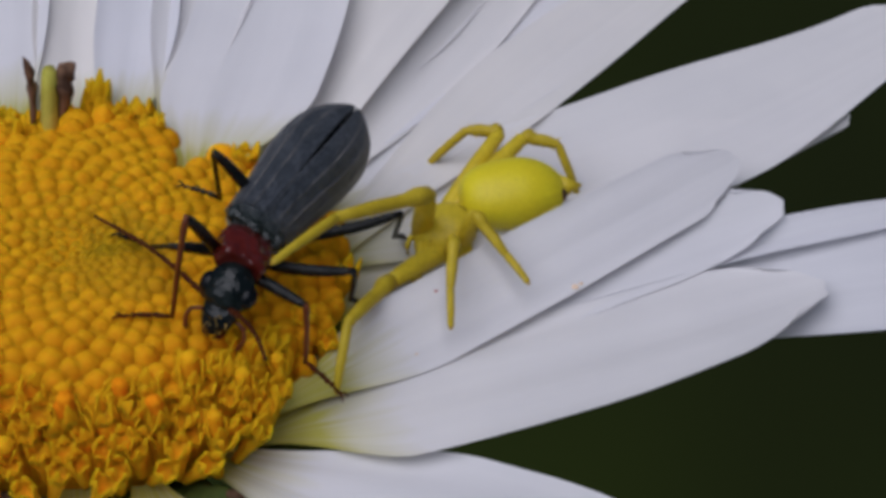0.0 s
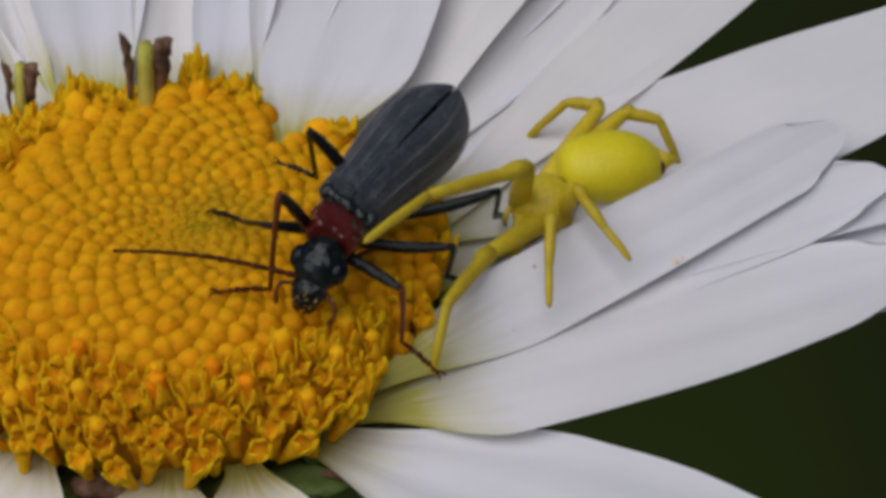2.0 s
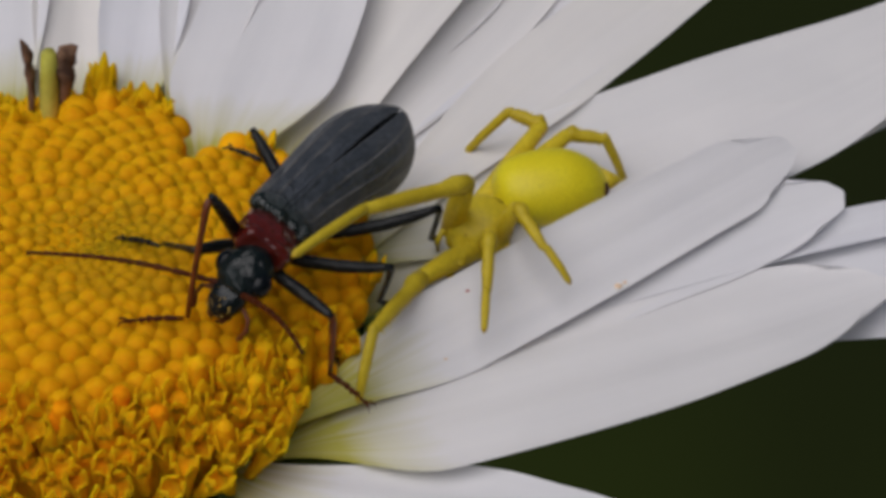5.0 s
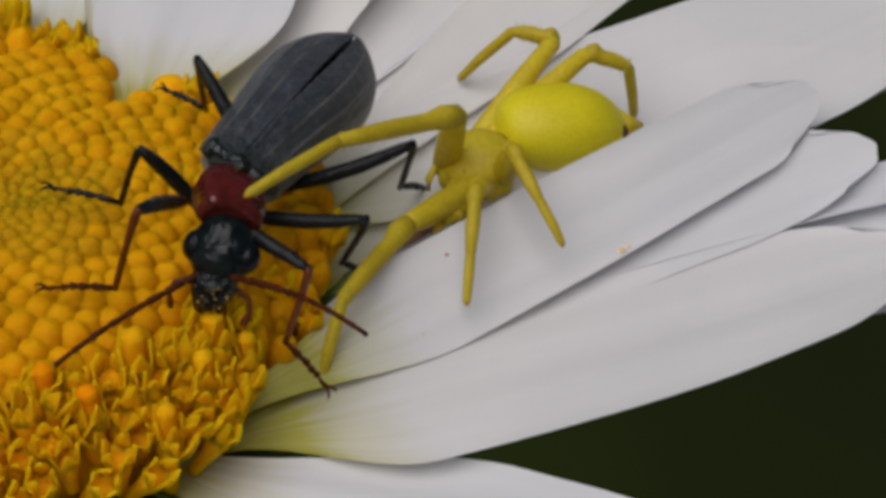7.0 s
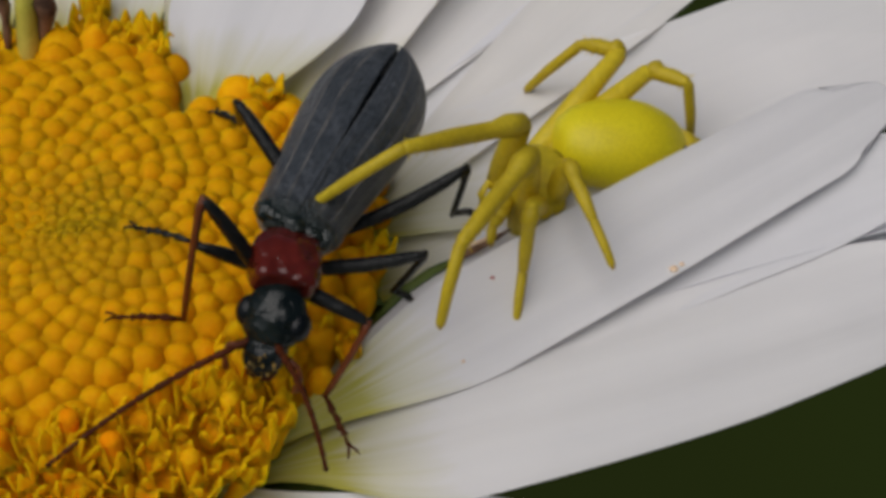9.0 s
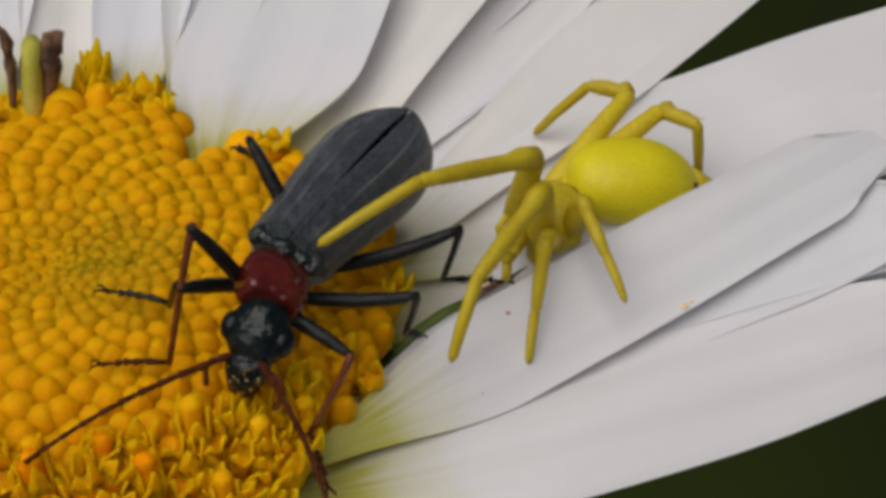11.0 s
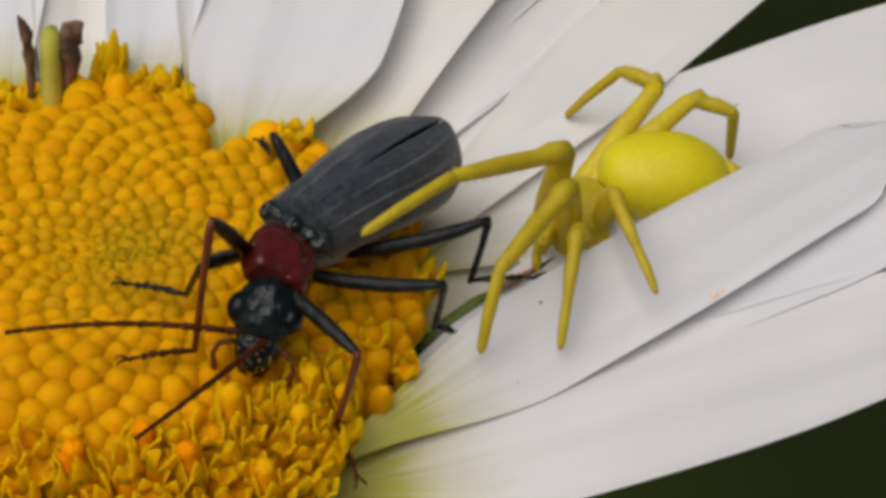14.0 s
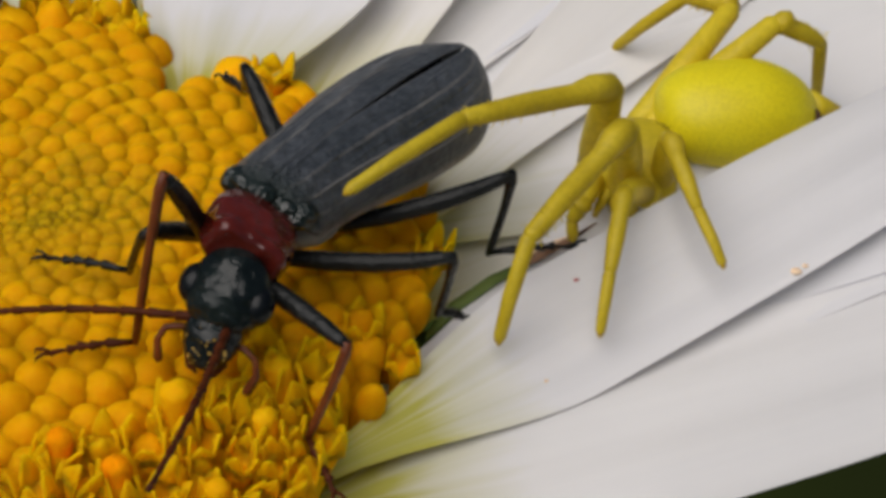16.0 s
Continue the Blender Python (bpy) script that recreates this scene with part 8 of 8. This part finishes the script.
    walk(LIMB["sr4_tibia"], [
        (0, at(1.471, -3.640, 0.156, -25.82, -55.95, 158.24)), (0.5, at(1.592, -3.582, 0.316, -19.69, -55.54, 154.84)), (1, at(1.317, -3.644, 0.370, -13.54, -55.57, 147.42)),
        (1.5, at(1.384, -3.652, 0.234, -26.89, -55.51, 154.70)), (2, at(1.188, -3.683, 0.295, -17.51, -55.61, 148.26)), (2.5, at(1.373, -3.659, 0.198, -26.73, -55.58, 155.52)),
        (3, at(1.382, -3.658, 0.194, -24.28, -55.94, 154.98)), (3.5, at(1.374, -3.662, 0.180, -25.58, -55.99, 155.25)), (4, at(1.360, -3.665, 0.178, -22.97, -56.55, 153.87)),
        (6.5, at(0.623, -3.641, 0.710, -13.30, -34.18, 156.73)), (7, at(0.690, -3.527, 1.034, -22.48, -32.24, 154.41)), (7.5, at(0.709, -3.461, 1.186, -5.63, -39.51, 139.43)),
        (8, at(0.728, -3.498, 1.101, -0.64, -46.41, 127.23)), (8.5, at(0.720, -3.569, 0.922, 0.89, -52.86, 116.06)), (9, at(0.843, -3.580, 0.871, 14.27, -55.76, 100.07)),
        (11.5, at(0.731, -3.550, 0.972, 4.91, -53.94, 104.88)), (12, at(0.844, -3.554, 0.943, 4.36, -54.40, 108.79)), (12.5, at(0.823, -3.552, 0.952, 2.17, -54.01, 111.23)),
        (13, at(0.949, -3.565, 0.888, -10.36, -52.60, 127.57)), (13.5, at(0.905, -3.549, 0.944, -13.86, -47.91, 136.58)), (14, at(0.908, -3.549, 0.941, -17.50, -41.88, 148.07)),
        (14.5, at(0.700, -3.530, 1.027, -18.90, -34.99, 151.60)), (15, at(0.597, -3.490, 1.125, -25.28, -28.28, 155.71)), (15.5, at(0.516, -3.412, 1.289, -24.23, -23.29, 156.64)),
        (16, at(0.414, -3.460, 1.180, -35.19, -15.75, 163.93))])
    walk(LIMB["sr4_tarsus"], [
        (0, at(0.811, -4.333, -0.085, -67.64, -9.45, 114.37)), (0.5, at(0.949, -4.307, 0.128, -66.94, -5.15, 118.29)), (1, at(0.640, -4.350, 0.239, -65.24, -2.29, 116.63)),
        (1.5, at(0.676, -4.290, -0.018, -71.78, -7.14, 123.62)), (2, at(0.485, -4.354, 0.128, -68.41, -3.72, 122.65)), (2.5, at(0.675, -4.310, -0.053, -73.64, -6.39, 131.26)),
        (3, at(0.697, -4.331, -0.033, -73.07, -5.43, 134.04)), (3.5, at(0.680, -4.322, -0.059, -74.34, -5.11, 138.62)), (4, at(0.671, -4.339, -0.034, -73.20, -4.26, 140.36)),
        (6.5, at(0.126, -4.472, 0.522, -72.54, -0.71, 169.45)), (7, at(0.115, -4.263, 0.714, -75.72, 0.13, -167.14)), (7.5, at(0.024, -4.167, 1.111, -70.19, -0.41, -176.59)),
        (8, at(-0.062, -4.088, 1.093, -74.23, -0.97, -171.31)), (8.5, at(-0.160, -4.013, 0.931, -81.07, -1.26, -150.49)), (9, at(-0.064, -3.945, 1.008, -81.88, -0.63, -170.56)),
        (11.5, at(-0.202, -3.868, 1.022, -78.88, -1.20, -145.34)), (12, at(-0.068, -3.929, 0.987, -79.25, -0.30, -145.00)), (12.5, at(-0.085, -3.937, 0.974, -78.85, 0.21, -141.34)),
        (13, at(0.093, -4.045, 0.780, -80.00, 3.78, -127.97)), (13.5, at(0.119, -4.124, 0.786, -78.11, 2.56, -126.56)), (14, at(0.242, -4.243, 0.720, -77.93, 2.96, -127.11)),
        (14.5, at(0.095, -4.264, 0.765, -75.95, 1.12, -131.99)), (15, at(0.048, -4.221, 0.753, -74.24, 0.34, -129.22)), (15.5, at(0.012, -4.174, 0.917, -69.66, -3.17, -137.42)),
        (16, at(0.042, -4.192, 0.633, -73.70, 1.56, -135.76))])
    walk(LIMB["sr2_femur"], [
        (0, at(0.650, 0.250, -0.300, 11.37, -8.07, 50.88)), (0.5, at(0.650, 0.250, -0.300, 5.34, -4.61, 52.09)), (1, at(0.650, 0.250, -0.300, 0.05, -1.86, 46.60)),
        (1.5, at(0.650, 0.250, -0.300, 11.27, -6.86, 53.12)), (2, at(0.650, 0.250, -0.300, 5.45, -3.31, 48.67)), (2.5, at(0.650, 0.250, -0.300, 12.58, -6.87, 53.95)),
        (3, at(0.650, 0.250, -0.300, 12.28, -5.97, 52.35)), (3.5, at(0.650, 0.250, -0.300, 13.08, -6.18, 53.18)), (4, at(0.650, 0.250, -0.300, 12.96, -5.09, 49.67)),
        (6.5, at(0.650, 0.250, -0.300, 6.83, -3.55, 65.94)), (7, at(0.650, 0.250, -0.300, 1.03, -0.50, 57.73)), (7.5, at(0.650, 0.250, -0.300, -4.76, 5.32, 50.11)),
        (8, at(0.650, 0.250, -0.300, 3.42, 4.77, 48.04)), (8.5, at(0.650, 0.250, -0.300, 13.75, 2.11, 55.72)), (9, at(0.650, 0.250, -0.300, 18.54, 3.13, 54.15)),
        (11.5, at(0.650, 0.250, -0.300, 12.79, 1.56, 47.92)), (12, at(0.650, 0.250, -0.300, 14.55, 0.38, 47.57)), (12.5, at(0.650, 0.250, -0.300, 13.73, -0.25, 49.68)),
        (13, at(0.650, 0.250, -0.300, 20.78, -3.71, 50.65)), (13.5, at(0.650, 0.250, -0.300, 18.88, -2.38, 48.43)), (14, at(0.650, 0.250, -0.300, 19.68, -2.90, 51.24)),
        (14.5, at(0.650, 0.250, -0.300, 15.78, -1.13, 48.83)), (15, at(0.650, 0.250, -0.300, 12.83, -0.32, 46.29)), (15.5, at(0.650, 0.250, -0.300, 2.33, 2.77, 36.20)),
        (16, at(0.650, 0.250, -0.300, 15.08, -1.53, 43.19))])
    walk(LIMB["sr2_tibia"], [
        (0, at(-0.780, 1.348, 0.059, -23.08, -24.61, 41.39)), (0.5, at(-0.802, 1.364, -0.129, -33.43, -23.27, 44.03)), (1, at(-0.686, 1.513, -0.298, -54.82, -24.68, 39.16)),
        (1.5, at(-0.818, 1.298, 0.057, -18.97, -22.67, 44.27)), (2, at(-0.731, 1.451, -0.126, -42.62, -23.78, 39.80)), (2.5, at(-0.829, 1.267, 0.098, -21.58, -22.95, 44.48)),
        (3, at(-0.797, 1.315, 0.089, -30.78, -22.84, 42.57)), (3.5, at(-0.810, 1.287, 0.114, -28.19, -22.61, 43.38)), (4, at(-0.739, 1.382, 0.111, -42.30, -22.12, 39.62)),
        (6.5, at(-1.022, 0.982, -0.082, -59.92, -58.21, 24.23)), (7, at(-0.904, 1.231, -0.267, -50.32, -57.34, 28.09)), (7.5, at(-0.764, 1.414, -0.452, -106.78, -60.68, 26.91)),
        (8, at(-0.708, 1.484, -0.191, -102.20, -46.83, 24.45)), (8.5, at(-0.816, 1.269, 0.137, -47.73, -29.08, 36.79)), (9, at(-0.744, 1.297, 0.284, -59.91, -21.85, 37.21)),
        (11.5, at(-0.673, 1.459, 0.107, -73.96, -16.91, 37.82)), (12, at(-0.661, 1.453, 0.162, -81.19, -16.84, 37.44)), (12.5, at(-0.713, 1.404, 0.136, -72.58, -15.86, 40.77)),
        (13, at(-0.706, 1.307, 0.351, -52.00, -18.03, 39.92)), (13.5, at(-0.668, 1.385, 0.294, -71.46, -19.29, 36.54)), (14, at(-0.719, 1.309, 0.318, -73.96, -21.60, 37.52)),
        (14.5, at(-0.688, 1.407, 0.200, -86.55, -23.10, 34.75)), (15, at(-0.647, 1.487, 0.108, -80.75, -22.86, 33.40)), (15.5, at(-0.432, 1.734, -0.225, -114.79, -25.67, 26.06)),
        (16, at(-0.574, 1.535, 0.178, -64.41, -24.08, 28.94))])
    walk(LIMB["sr2_tarsus"], [
        (0, at(-0.992, 1.695, -0.096, -44.81, -9.56, 67.16)), (0.5, at(-0.987, 1.691, -0.350, -47.75, -5.61, 73.73)), (1, at(-0.729, 1.801, -0.622, -40.64, -2.54, 81.55)),
        (1.5, at(-1.066, 1.631, -0.074, -39.18, -7.33, 58.82)), (2, at(-0.844, 1.773, -0.395, -46.71, -4.10, 68.45)), (2.5, at(-1.068, 1.600, -0.050, -40.02, -7.29, 59.08)),
        (3, at(-0.986, 1.649, -0.117, -44.34, -6.69, 62.57)), (3.5, at(-1.016, 1.620, -0.076, -42.90, -6.71, 60.51)), (4, at(-0.860, 1.700, -0.161, -45.85, -6.06, 65.32)),
        (6.5, at(-0.819, 1.312, -0.280, -3.08, -1.97, 30.49)), (7, at(-0.786, 1.609, -0.448, 1.30, -0.27, 26.84)), (7.5, at(-0.383, 1.466, -0.656, -22.23, 2.04, 17.10)),
        (8, at(-0.388, 1.528, -0.482, -35.49, 2.54, 23.30)), (8.5, at(-0.866, 1.597, -0.145, -42.06, 1.53, 36.74)), (9, at(-0.764, 1.555, -0.066, -54.99, 2.65, 43.28)),
        (11.5, at(-0.651, 1.629, -0.294, -56.34, 1.60, 49.39)), (12, at(-0.603, 1.582, -0.250, -56.26, 0.40, 51.19)), (12.5, at(-0.712, 1.577, -0.263, -56.26, -0.27, 53.97)),
        (13, at(-0.796, 1.581, 0.024, -57.06, -3.99, 56.37)), (13.5, at(-0.640, 1.578, -0.095, -61.34, -2.69, 57.41)), (14, at(-0.670, 1.499, -0.071, -64.65, -3.20, 59.56)),
        (14.5, at(-0.563, 1.526, -0.200, -69.98, -1.25, 56.21)), (15, at(-0.546, 1.637, -0.288, -72.90, -0.38, 60.89)), (15.5, at(-0.198, 1.645, -0.582, -84.53, 3.74, 53.01)),
        (16, at(-0.525, 1.777, -0.181, -78.56, -2.11, 70.71))])


motions()
